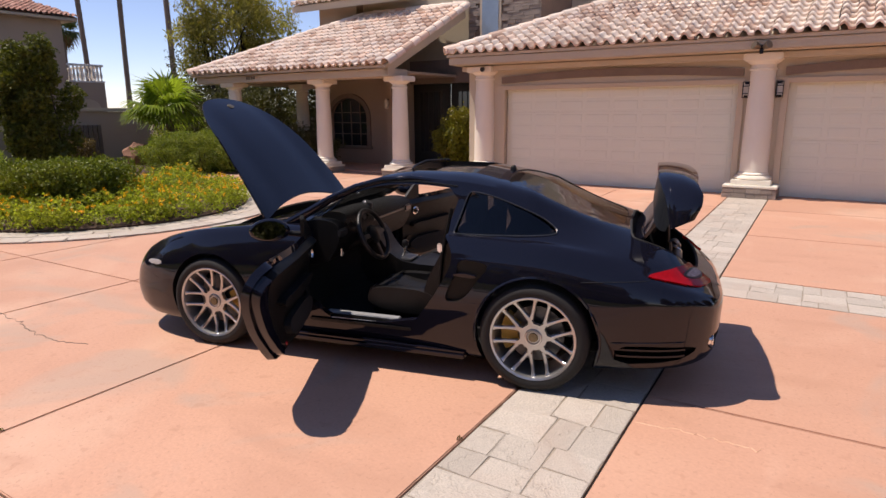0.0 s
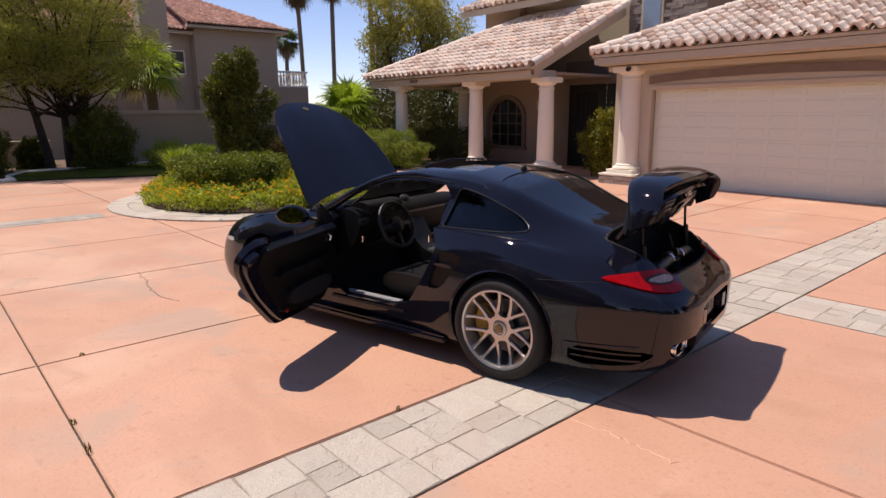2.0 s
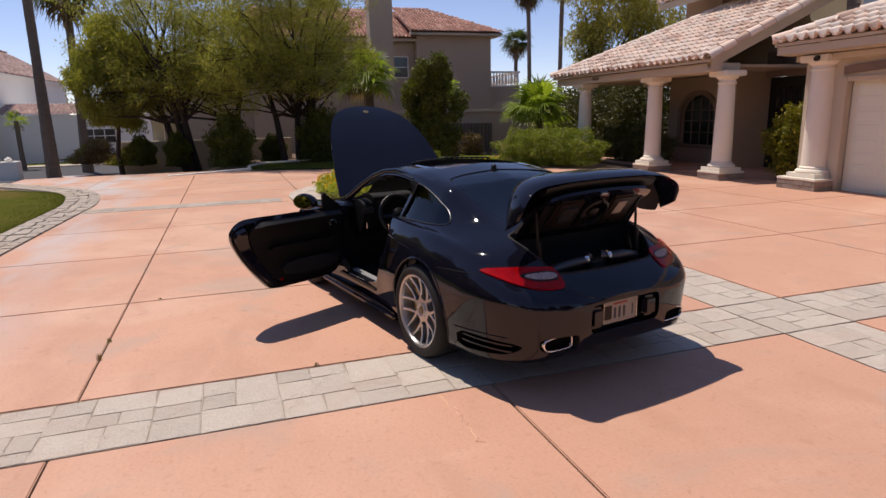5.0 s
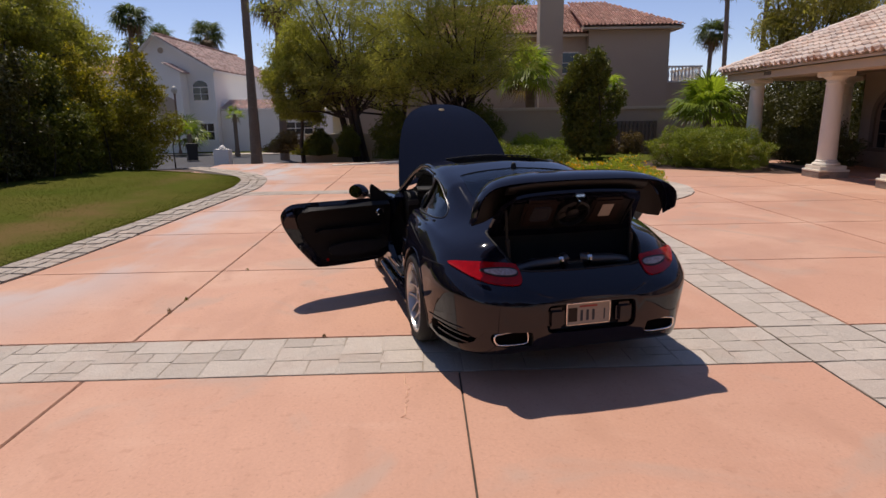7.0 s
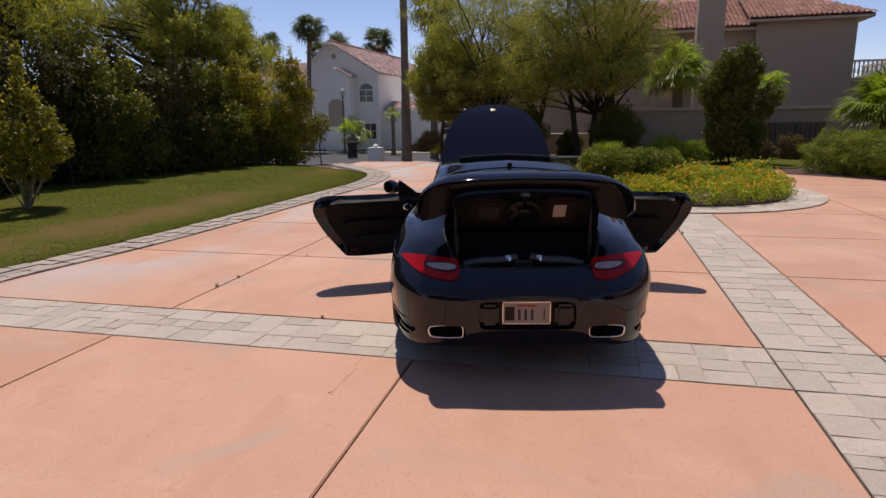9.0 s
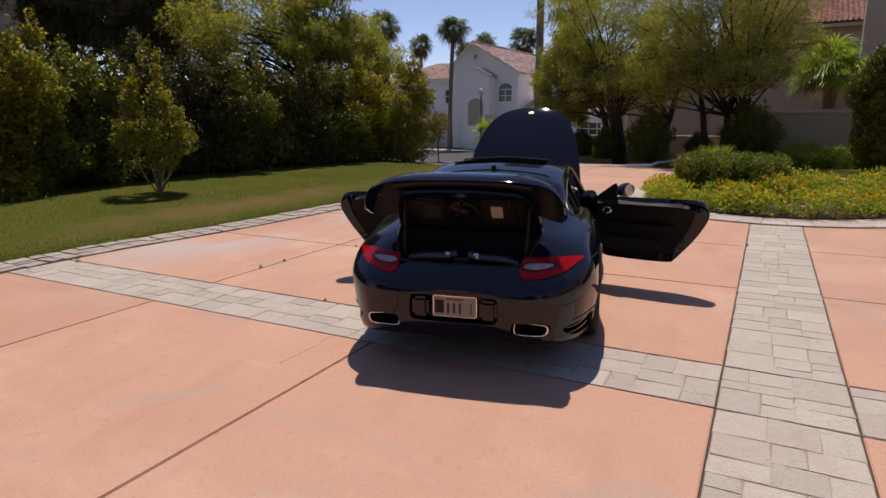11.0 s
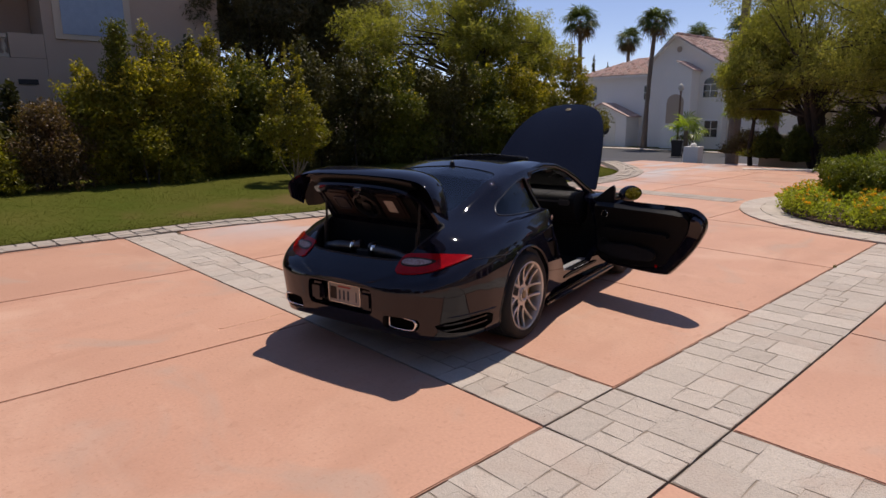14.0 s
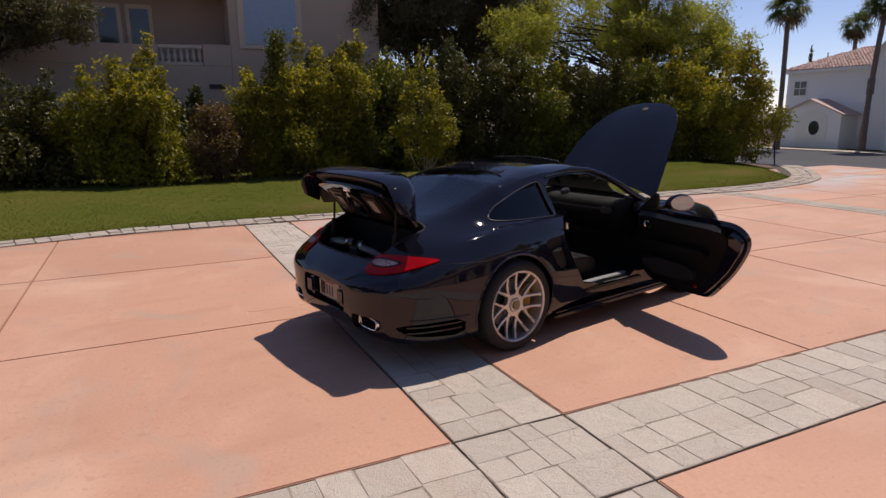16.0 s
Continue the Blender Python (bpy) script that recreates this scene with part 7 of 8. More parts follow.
bush("entry_bush", [(-8.65, 13.3, 0.65, 0.50, 0.42, 0.62), (-8.5, 13.3, 1.25, 0.36, 0.34, 0.55), (-8.85, 13.2, 0.95, 0.40, 0.36, 0.48)], 11000, 0.075, "laurel", 8, "leggy green bush beside the entrance", "shrub", shell=0.35)
rs_ = np.random.default_rng(77)
SHRUB = [(-18.9, 7.85, 1.2, 0.80, 0.75, 1.1), (-18.9, 7.85, 2.2, 0.62, 0.60, 0.9)]
for k in range(46):
    h = rs_.uniform(0.15, 3.35)
    w = 1.0 if h < 2.2 else 1.0 - 0.55 * (h - 2.2) / 1.15
    a, q = rs_.uniform(0, 2 * math.pi), rs_.uniform(0.55, 1.12)
    z = rs_.uniform(0.16, 0.36)
    SHRUB.append((-18.9 + 0.92 * w * q * math.cos(a), 7.85 + 0.90 * w * q * math.sin(a), h, z, z, z * rs_.uniform(0.8, 1.4)))
bush("round_shrub", SHRUB, 30000, 0.10, "hedge", 9, "tall loose dark green shrub with a rounded top", "shrub", 8, shell=0.5)
for k, (x, y, rr_, h) in enumerate(((-20.9, 0.9, 0.75, 0.95), (-21.2, 4.2, 0.9, 1.05), (-22.6, 2.4, 0.45, 0.5), (-22.0, -1.0, 0.4, 0.6), (-23.2, -2.4, 0.45, 0.55))):
    bush("shade_shrub", [(x, y, h * 0.8, rr_, rr_, h)], 14000, 0.075, "hedge", 30 + k, "round dark green shrub under the trees", "shrub", 5, shell=0.6, group="shrubs under the trees")
bush("low_shrub", [(-20.2, 5.9, 0.35, 0.9, 0.7, 0.45), (-20.6, 6.9, 0.3, 0.7, 0.6, 0.4)], 14000, 0.06, "bright", 36, "low spreading green shrub before the garden wall", "shrub", shell=0.6)
bush("low_shrub", [(-20.9, 9.0, 0.35, 0.42, 0.42, 0.48), (-21.0, 10.0, 0.35, 0.36, 0.42, 0.55)], 8000, 0.06, "dry", 37, "straw-coloured low shrub before the wooden gate", "shrub")
for k, (x, y, h) in enumerate(((-25.5, -4.4, 1.1), (-27.2, -5.0, 1.0), (-28.6, -5.6, 0.9), (-24.0, -2.9, 0.8))):
    z = far_z(x, y)
    bush("verge_shrub", [(x, y, z + h * 0.6, 0.8, 0.8, h * 0.7), (x - 0.5, y, z + h, 0.5, 0.5, h * 0.5)], 9000, 0.08, "laurel" if k % 2 else "dry", 40 + k, "scrubby brown-green shrub on the verge", "shrub", group="verge shrubs")

# trees over the drive's end
tree("shade_tree", (-23.6, -0.2, -0.45), 7.4, [(-0.6, -0.8, 4.6, 2.7, 2.5, 2.1), (0.4, 1.2, 4.9, 2.5, 2.3, 2.2), (-0.4, -2.8, 3.8, 1.6, 1.5, 1.9), (0.8, -1.2, 6.7, 2.5, 2.7, 1.6), (1.4, -0.6, 3.3, 1.7, 1.9, 0.9), (0.8, -2.3, 3.0, 1.1, 1.3, 0.9), (2.2, 0.6, 4.6, 1.4, 1.8, 1.6)], 100000, 0.105, "oak", 51,
     "spreading feathery olive-green tree with dark leaning trunks", 0.15, 5, 0.75, group="shade trees", limbs=14, puff=(0.09, 0.22), density=26, droop=0.9, aspect=0.26, reach=1.2)
tree("shade_tree", (-21.1, 3.2, -0.3), 7.2, [(0.0, -0.2, 4.7, 2.4, 2.3, 2.1), (-0.4, 1.6, 4.8, 1.8, 1.4, 1.7), (0.8, -1.6, 4.0, 1.4, 1.4, 1.4), (0, 0, 6.8, 2.2, 2.8, 1.6), (0.6, 0.4, 3.3, 1.5, 1.7, 0.8), (0.9, -2.0, 3.3, 1.3, 1.2, 1.0)], 88000, 0.105, "oak", 52,
     "spreading feathery olive-green tree with dark leaning trunks", 0.13, 5, 0.55, group="shade trees", limbs=14, puff=(0.09, 0.22), density=26, droop=0.9, aspect=0.26, reach=1.2)
tree("weeping_tree", (-23.6, -3.2, far_z(-23.6, 0)), 6.0, [(0, 0, 4.4, 1.4, 1.5, 1.9), (0.2, -0.7, 3.4, 0.9, 0.9, 1.5), (0.1, 0.1, 2.3, 1.1, 1.1, 0.9), (0.3, 1.0, 3.6, 1.1, 1.1, 1.6)], 44000, 0.17, "mesquite", 53, "light green weeping tree beside the street", 0.09, 1, 0.2, droop=1.4, aspect=0.2)
tree("wispy_tree", (-23.0, 17.5, 0.0), 8.5, [(0, 0, 6.3, 2.4, 2.2, 2.3), (0.6, 1.6, 5.0, 1.7, 1.7, 1.8), (-0.6, -1.0, 4.6, 1.3, 1.3, 1.6)], 26000, 0.18, "willow", 54, "tall wispy yellow-green tree behind the porch", 0.15, 2, 0.3, droop=1.2, aspect=0.25)
bush("back_hedge", [(-20.6 - 1.4 * k, 19.5 + 0.2 * k, 2.6, 1.6, 1.2, 2.0 + 0.3 * (k % 2)) for k in range(8)], 30000, 0.13, "dark", 55, "dark green hedge behind the garden", "hedge")

# trees that close the place beyond the drive's other side; the paint and the glass mirror them
for k, (x, y, h) in enumerate(((15.5, -6.0, 7.5), (17.0, -1.0, 8.5), (18.0, 4.0, 8.0), (17.5, 9.0, 8.5), (15.0, 14.0, 7.5), (9.5, 18.0, 7.0))):
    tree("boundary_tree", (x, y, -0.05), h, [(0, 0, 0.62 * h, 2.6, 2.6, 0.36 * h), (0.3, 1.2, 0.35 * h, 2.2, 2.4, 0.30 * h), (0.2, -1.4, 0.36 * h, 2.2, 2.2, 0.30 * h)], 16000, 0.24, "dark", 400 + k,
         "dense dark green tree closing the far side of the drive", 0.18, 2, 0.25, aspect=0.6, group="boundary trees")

# fan palms
fan_palm("fan_palm", (-19.4, 12.2, 0.05), 1.65, 0.17, 34, 1.45, "palm", 61, "young bright green fan palm in the mulch bed", -0.35, 30, blade_w=0.022)
fan_palm("fan_palm", (-23.7, 6.5, -0.2), 3.45, 0.24, 30, 1.45, "palm", 62, "fan palm with a stout trunk behind the garden wall", 0.0, 26, blade_w=0.022)
fan_palm("fan_palm", (-23.2, 9.2, 0.0), 2.5, 0.16, 18, 1.1, "palm", 63, "small fan palm beside the tall shrub", 0.1, 22, blade_w=0.022)
for k, (x, y, h, reach, tr) in enumerate(((-51.5, 26.5, 12.6, 1.8, 0.23), (-50.5, 29.0, 13.2, 1.8, 0.24), (-47.0, 31.0, 16.5, 2.2, 0.26), (-56.0, 27.0, 8.6, 1.7, 0.23),
                                             (-32.6, -8.0, 15.5, 2.3, 0.27), (-35.4, -7.1, 8.6, 2.0, 0.24), (-43.2, -19.9, 8.7, 1.55, 0.20), (-40.3, -24.2, 8.9, 1.6, 0.20), (-62, -26, 9.5, 1.7, 0.25), (-64, -29, 9.0, 1.7, 0.25), (-66, -36.5, 10.5, 1.8, 0.25), (-60, -20.5, 9.5, 1.9, 0.3), (-70, 10, 14.0, 2.2, 0.3))):
    fan_palm("tall_palm", (x, y, far_z(x, y) - 0.05), h - far_z(x, y), tr, 64, reach, "palm_far", 70 + k, "tall fan palm with a slim ringed trunk and grey skirt", 0.45, 12, group="tall palms")
for k, (x, y, h) in enumerate(((-66.0, -39.5, 8.6), (-70.0, -44.5, 10.2))):
    bush("cypress", [(x, y, -1.0 + h * (0.1 + 0.1 * j), 0.75 - 0.075 * j, 0.75 - 0.075 * j, 0.13 * h) for j in range(9)], 3500, 0.28, "dark", 600 + k, "slim dark cypress beyond the white house", "tree", 2, shell=0.4, group="cypresses")
fan_palm("yard_palm", (-41.0, -15.2, -1.1), 1.6, 0.2, 22, 1.6, "palm", 90, "small feathery palm before the white house", 0.0, 14)
fan_palm("yard_palm", (-40.0, -27.5, -1.1), 1.4, 0.2, 20, 1.4, "palm", 91, "small feathery palm before the white house", 0.0, 14)
fan_palm("yard_palm", (-39.5, -11.4, -1.1), 2.9, 0.16, 18, 0.8, "palm", 92, "small palm with a thin trunk by the drive's end", 0.2, 12)

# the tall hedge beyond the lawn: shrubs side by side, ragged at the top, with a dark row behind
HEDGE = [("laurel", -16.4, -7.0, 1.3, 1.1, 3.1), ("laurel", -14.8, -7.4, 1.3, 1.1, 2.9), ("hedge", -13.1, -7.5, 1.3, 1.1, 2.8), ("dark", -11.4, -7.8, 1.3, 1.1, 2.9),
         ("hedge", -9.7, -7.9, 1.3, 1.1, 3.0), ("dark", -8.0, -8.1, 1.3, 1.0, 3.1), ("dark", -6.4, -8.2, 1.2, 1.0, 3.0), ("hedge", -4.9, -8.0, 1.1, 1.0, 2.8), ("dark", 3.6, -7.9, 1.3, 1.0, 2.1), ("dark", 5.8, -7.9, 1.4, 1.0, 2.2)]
# shaded shrubs use the dark leaf: their shade is put into the leaf colour
HEDGE_SAYS = {"laurel": "dense yellow-green laurel beyond the lawn", "hedge": "dense green shrub of the hedge beyond the lawn", "dark": "dark shaded shrub of the hedge beyond the lawn"}


def ragged(r, x, y, rx, ry, top, n=22, shoots=6):
    """Uneven lobes that fill an upright shrub from the ground up, and shoots above it."""
    out = [(x, y, 0.45 * top, 0.85 * rx, 0.8 * ry, 0.46 * top)]
    for k in range(n):
        h = r.uniform(0.12, 0.92) * top
        w = 1.0 if h < 0.6 * top else 1.0 - 0.9 * (h / top - 0.6)
        s = r.uniform(0.28, 0.55)
        out.append((x + r.uniform(-1, 1) * rx * w, y + r.uniform(-0.4, 0.9) * ry * w, h, s, s, s * r.uniform(0.8, 1.2)))
    for k in range(shoots):
        out.append((x + r.uniform(-0.9, 0.9) * rx, y + r.uniform(-0.2, 0.7) * ry, top + r.uniform(-0.25, 0.25), 0.16, 0.16, r.uniform(0.3, 0.55)))
    return out


for k, (leaf, x, y, rx, ry, top) in enumerate(HEDGE):
    hr = np.random.default_rng(200 + k)
    bush("hedge_shrub", ragged(hr, x, y, rx, ry, top), 22000, 0.09, leaf, 100 + k, HEDGE_SAYS[leaf], "shrub", 5, shell=0.55, group="hedge beyond the lawn",
         young=("gold", 0.32) if leaf == "laurel" else (("gold", 0.05) if leaf == "hedge" else None))
for k, x in enumerate((-17.6, -15.0, -12.4, -9.8, -7.2, -4.6, -2.2, 0.6, 3.2, 6.2)):
    hr = np.random.default_rng(260 + k)
    # the back row's shade is likewise in its dark leaf colour
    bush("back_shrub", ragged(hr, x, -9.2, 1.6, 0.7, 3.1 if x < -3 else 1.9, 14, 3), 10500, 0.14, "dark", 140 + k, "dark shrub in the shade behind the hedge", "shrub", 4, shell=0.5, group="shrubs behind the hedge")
hr = np.random.default_rng(300)
bush("laurel", ragged(hr, -3.3, -7.4, 1.0, 0.9, 2.9, 20, 5) + ragged(hr, -2.0, -7.5, 0.9, 0.9, 2.3, 12, 3), 40000, 0.085, "laurel", 120, "large laurel with golden-green young leaves at the top", "shrub", 8, shell=0.55, young=("gold", 0.25))
bush("laurel_shoot", [(-2.1, -7.2, 2.4, 0.32, 0.3, 0.9), (-2.15, -7.2, 3.2, 0.25, 0.22, 0.5)], 4000, 0.07, "hedge", 121, "loose upright green shoot above the laurel", "shrub", 3, shell=0.2)
bush("laurel", ragged(hr, 1.3, -7.2, 1.05, 0.85, 2.6, 18, 5) + ragged(hr, 0.5, -7.3, 0.6, 0.7, 1.6, 6, 2), 32000, 0.085, "laurel", 122, "rounded yellow-green laurel beyond the lawn", "shrub", 8, shell=0.55, young=("gold", 0.25))
bush("dry_shrub", [(-0.75, -7.0, 0.95, 0.75, 0.65, 0.85), (-0.6, -7.0, 1.6, 0.45, 0.4, 0.4)], 11000, 0.06, "dry", 123, "half-dead reddish brown shrub with bare twigs", "shrub", 14, shell=0.3)
sr = np.random.default_rng(310)
sap = []
for z, rad in ((0.6, 0.36), (0.85, 0.55), (1.05, 0.62), (1.3, 0.58), (1.55, 0.46), (1.8, 0.40), (2.05, 0.33), (2.3, 0.25), (2.55, 0.18), (2.8, 0.1)):
    for k in range(8 if z < 2 else 4):
        a = sr.uniform(0, 6.283)
        sap.append((-5.05 + 0.98 * rad * math.cos(a), -5.25 + 0.98 * rad * math.sin(a), z + 0.24, 0.40 * rad, 0.40 * rad, 0.17))
bush("sapling", [(-5.05, -5.25, 1.2, 0.2, 0.2, 0.9)] + sap, 6800, 0.078, "laurel", 124, "young tree with thin pale stems standing on the lawn", "tree", 9, shell=0.15, young=("gold", 0.12), bark="twig", thick=0.9, gather=0.92)
tree("pine_tree", (-7.5, -11.5, 0.2), 10.0, [(0, 0, 4.6, 2.4, 1.2, 1.9), (-2.8, 0.2, 4.5, 2.0, 1.2, 1.8), (1.2, 0.3, 4.7, 1.2, 1.2, 1.6), (-1.4, 0, 6.6, 2.8, 1.4, 1.6), (0, 0, 8.4, 2.2, 1.6, 1.6)], 85000, 0.19, "pine", 125, "dark pine-like tree behind the hedge", 0.17, 2, 0.25, aspect=0.16)
tree("mesquite_tree", (-15.6, -9.8, 0.1), 7.0, [(0.0, 0.0, 4.6, 2.4, 1.7, 1.7), (-2.2, 0.4, 4.0, 1.6, 1.4, 1.4), (2.2, 0.2, 4.6, 1.8, 1.4, 1.6), (0.4, 0.2, 6.0, 1.8, 1.5, 1.1), (4.2, -0.2, 4.2, 1.4, 1.2, 1.2), (1.6, 1.0, 3.7, 2.0, 1.0, 1.0), (-1.2, 1.0, 3.5, 1.6, 1.0, 1.0), (5.6, 0.6, 4.0, 1.2, 1.0, 1.0)], 105000, 0.12, "mesquite", 126, "feathery light green tree above the hedge", 0.15, 3, 0.5, aspect=0.25, droop=0.6)
tree("pine_tree", (4.4, -9.7, 0.2), 6.0, [(0, 0, 4.0, 2.0, 1.2, 1.2), (-1.6, 0.4, 3.7, 1.3, 0.9, 0.5)], 20000, 0.17, "pine", 127, "dark pine with a low bare branch behind the hedge", 0.16, 1, 0.4, aspect=0.2)
tree("pine_tree", (-9.8, -12.8, 0.2), 8.0, [(0, 0, 4.8, 2.6, 1.1, 2.0), (2.6, 0, 5.2, 1.8, 1.1, 1.8), (-2.2, 0, 5.0, 1.6, 1.1, 1.6)], 34000, 0.2, "pine", 128, "dark pine-like tree behind the hedge", 0.16, 2, 0.25, aspect=0.16)
bush("porch_hedge", [(-17.2 - 1.1 * k, 14.6 + 0.15 * (k % 2), 1.1, 0.9, 0.7, 1.15 + 0.25 * (k % 3)) for k in range(7)], 22000, 0.10, "dark", 131, "dark green hedge beside the porch", "hedge", 7)
bush("garden_hedge", [(-14.6 - 1.5 * k, 16.2 + 0.25 * (k % 3), 1.2, 1.2, 0.9, 1.3 + 0.3 * (k % 2)) for k in range(8)], 24000, 0.12, "dark", 130, "dark green hedge behind the porch", "hedge", 8)


# ---- neighbouring houses and walls ----
def far_house(name, m, label):
    return empty(name, m, label=label, category="house")


def fp(parent, name, *a, material, label="", bevel=0.0):
    return part(name, boxed(*a, bevel=bevel), material, parent, label)


def far_window(parent, x, y0, y1, z0, z1, arched=False, mat_pane="screen", bars=1):
    """A window in a wall that faces +x: frame, pane and bars."""
    fr = part("window", boxed(x - 0.02, x + 0.05, y0 - 0.08, y1 + 0.08, z0 - 0.08, z1 + 0.08, bevel=0.01), M["white_wall"], parent)
    part("pane", boxed(x + 0.052, x + 0.062, y0, y1, z0, z1), M[mat_pane], fr)
    for k in range(bars):
        y = y0 + (y1 - y0) * (k + 1) / (bars + 1)
        part("window_bar", boxed(x + 0.064, x + 0.085, y - 0.025, y + 0.025, z0, z1), M["white_wall"], fr)
    zc = (z0 + z1) / 2
    part("window_bar", boxed(x + 0.063, x + 0.083, y0, y1, zc - 0.025, zc + 0.025), M["white_wall"], fr)
    if arched:
        bm = bmesh.new()
        r, yc = (y1 - y0) / 2, (y0 + y1) / 2
        arc = [(yc - r * math.cos(t), z1 + 0.085 + r * 0.8 * math.sin(t)) for t in np.linspace(0, math.pi, 13)]
        prism(bm, arc, x + 0.002, x + 0.06, Matrix(((0, 0, 1, 0), (1, 0, 0, 0), (0, 1, 0, 0), (0, 0, 0, 1))))
        part("fanlight", bm, M[mat_pane], fr)
    return fr


YZX = Matrix(((0, 0, 1, 0), (1, 0, 0, 0), (0, 1, 0, 0), (0, 0, 0, 1)))
# white house across the street; its front faces +x
wh = far_house("white_house", None, "two-storey white stucco house with pinkish clay tile roofs")
gz = -1.15
FX = -45.0
fp(wh, "wall", FX - 19, FX, -20.7, -14.6, gz, 5.1, material=M["white_wall"])
prism_bm = prism(bmesh.new(), [(-20.7, 5.1), (-14.6, 5.1), (-18.8, 7.6), (-20.7, 5.75)], FX - 0.3, FX, YZX)
part("gable_wall", prism_bm, M["white_wall"], wh)
fp(wh, "wall", FX - 10, FX - 0.6, -28.0, -20.71, gz, 4.85, material=M["white_wall"])
fp(wh, "wall", FX - 9, FX - 0.8, -14.59, -3.0, gz, 2.1, material=M["white_wall"])
fp(wh, "string_course", FX + 0.0, FX + 0.06, -20.6, -14.6, 1.55, 1.68, material=M["white_wall"])
# right slope of the main roof, seen from the drive
tiled(wh, (FX + 0.35, -14.35, 5.0), (-1, 0, 0), (0, -4.45, 2.64), lambda a, s: a < 19.0 and s < 5.1, 64, 13, material=M["tile_pink"])
tiled(wh, (FX - 18.6, -20.9, 5.6), (1, 0, 0), (0, 2.1, 2.04), lambda a, s: a < 19.0 and s < 2.9, 62, 9, material=M["tile_pink"])
slope_board(wh, [(FX + 0.35, -14.35, 4.98), (FX - 19, -14.35, 4.98), (FX - 19, -18.8, 7.62), (FX + 0.35, -18.8, 7.62)], M["white_wall"], 0.18)
slope_board(wh, [(FX + 0.35, -20.9, 5.58), (FX - 19, -20.9, 5.58), (FX - 19, -18.8, 7.62), (FX + 0.35, -18.8, 7.62)], M["white_wall"], 0.18)
# left wing roof: slope towards the street
tiled(wh, (FX - 0.2, -28.4, 4.8), (0, 1, 0), (-4.2, 0, 1.7), lambda a, s: a < 7.9 and a > s * 0.9 and s < 4.3, 27, 12, material=M["tile_pink"])
slope_board(wh, [(FX - 0.2, -28.4, 4.78), (FX - 0.2, -20.6, 4.78), (FX - 4.4, -20.6, 6.48), (FX - 4.4, -24.4, 6.48)], M["white_wall"], 0.2)
slope_board(wh, [(FX - 0.2, -28.4, 4.78), (FX - 4.4, -24.4, 6.48), (FX - 9, -28.4, 4.78)], M["white_wall"], 0.2)
# right wing
tiled(wh, (FX - 0.6, -14.5, 2.15), (0, 1, 0), (-3, 0, 0.9), lambda a, s: a < 11.3 and s < 2.4, 38, 7, material=M["tile_pink"])
# entry bay with its own small roof; the niche's shade is a flat grey arch
fp(wh, "entry_bay", FX, FX + 1.2, -18.9, -16.6, gz, 4.75, material=M["white_wall"])
part("niche", prism(bmesh.new(), [(-18.5, 0.9)] + [(-17.8 - 0.7 * math.cos(t), 2.5 + 0.6 * math.sin(t)) for t in np.linspace(0, math.pi, 11)] + [(-17.1, 0.9)], FX + 1.2, FX + 1.215, YZX), M["stucco_grey"], wh, "flat grey arch painted as a shaded recess")
tiled(wh, (FX + 1.45, -16.4, 4.75), (-1, 0, 0), (0, -1.5, 0.8), lambda a, s: a < 2.2 and s < 1.6, 8, 5, material=M["tile_pink"])
part("bay_gable", prism(bmesh.new(), [(-18.95, 4.75), (-16.4, 4.75), (-17.9, 5.5)], FX + 0.3, FX + 1.25, YZX), M["white_wall"], wh)
far_window(wh, FX, -16.2, -15.1, 2.85, 3.75, True, "screen", 1)
far_window(wh, FX, -15.9, -14.9, -0.1, 1.1, False, "screen", 1)
far_window(wh, FX - 0.6, -27.3, -26.3, 2.9, 3.95, False, "screen", 1)
far_window(wh, FX - 0.6, -21.6, -20.8, 2.8, 3.9, False, "screen", 1)
far_window(wh, FX - 0.8, -9.5, -7.5, 0.2, 1.1, False, "screen", 2)
part("vent", lathe(bmesh.new(), [(0.22, 0), (0.20, 0.05), (0.14, 0.06)], 20, pose(FX, -18.4, 6.5, 0, 90, 0)), M["stucco_grey"], wh)
# porch with oval window
pb = prism(bmesh.new(), [(-26.8, gz), (-22.0, gz), (-22.0, 1.5), (-24.4, 2.5), (-26.8, 1.5)], FX - 0.6, FX + 1.2, YZX)
part("porch", pb, M["white_wall"], wh)
part("porch_recess", prism(bmesh.new(), [(-25.4, gz + 0.02)] + [(-24.2 - 1.2 * math.cos(t), 1.0 + 0.75 * math.sin(t)) for t in np.linspace(0, math.pi, 13)] + [(-23.0, gz + 0.02)], FX + 1.2, FX + 1.24, YZX), M["column"], wh)
part("oval_window", lathe(bmesh.new(), [(0.5, 0), (0.46, 0.04), (0.40, 0.05), (0.40, 0.02)], 28, pose(FX + 1.24, -24.0, 0.45, 0, 90, 0) @ Matrix.Diagonal((1.05, 0.85, 1, 1))), M["screen"], wh, "dark oval window")
for y0, y1 in ((-27.1, -24.4), (-21.7, -24.4)):
    z0, z1 = 1.45, 2.58
    slope_board(wh, [(FX + 1.45, y0, z0), (FX + 1.45, y1, z1), (FX - 0.6, y1, z1), (FX - 0.6, y0, z0)], M["tile_pink"], 0.09)

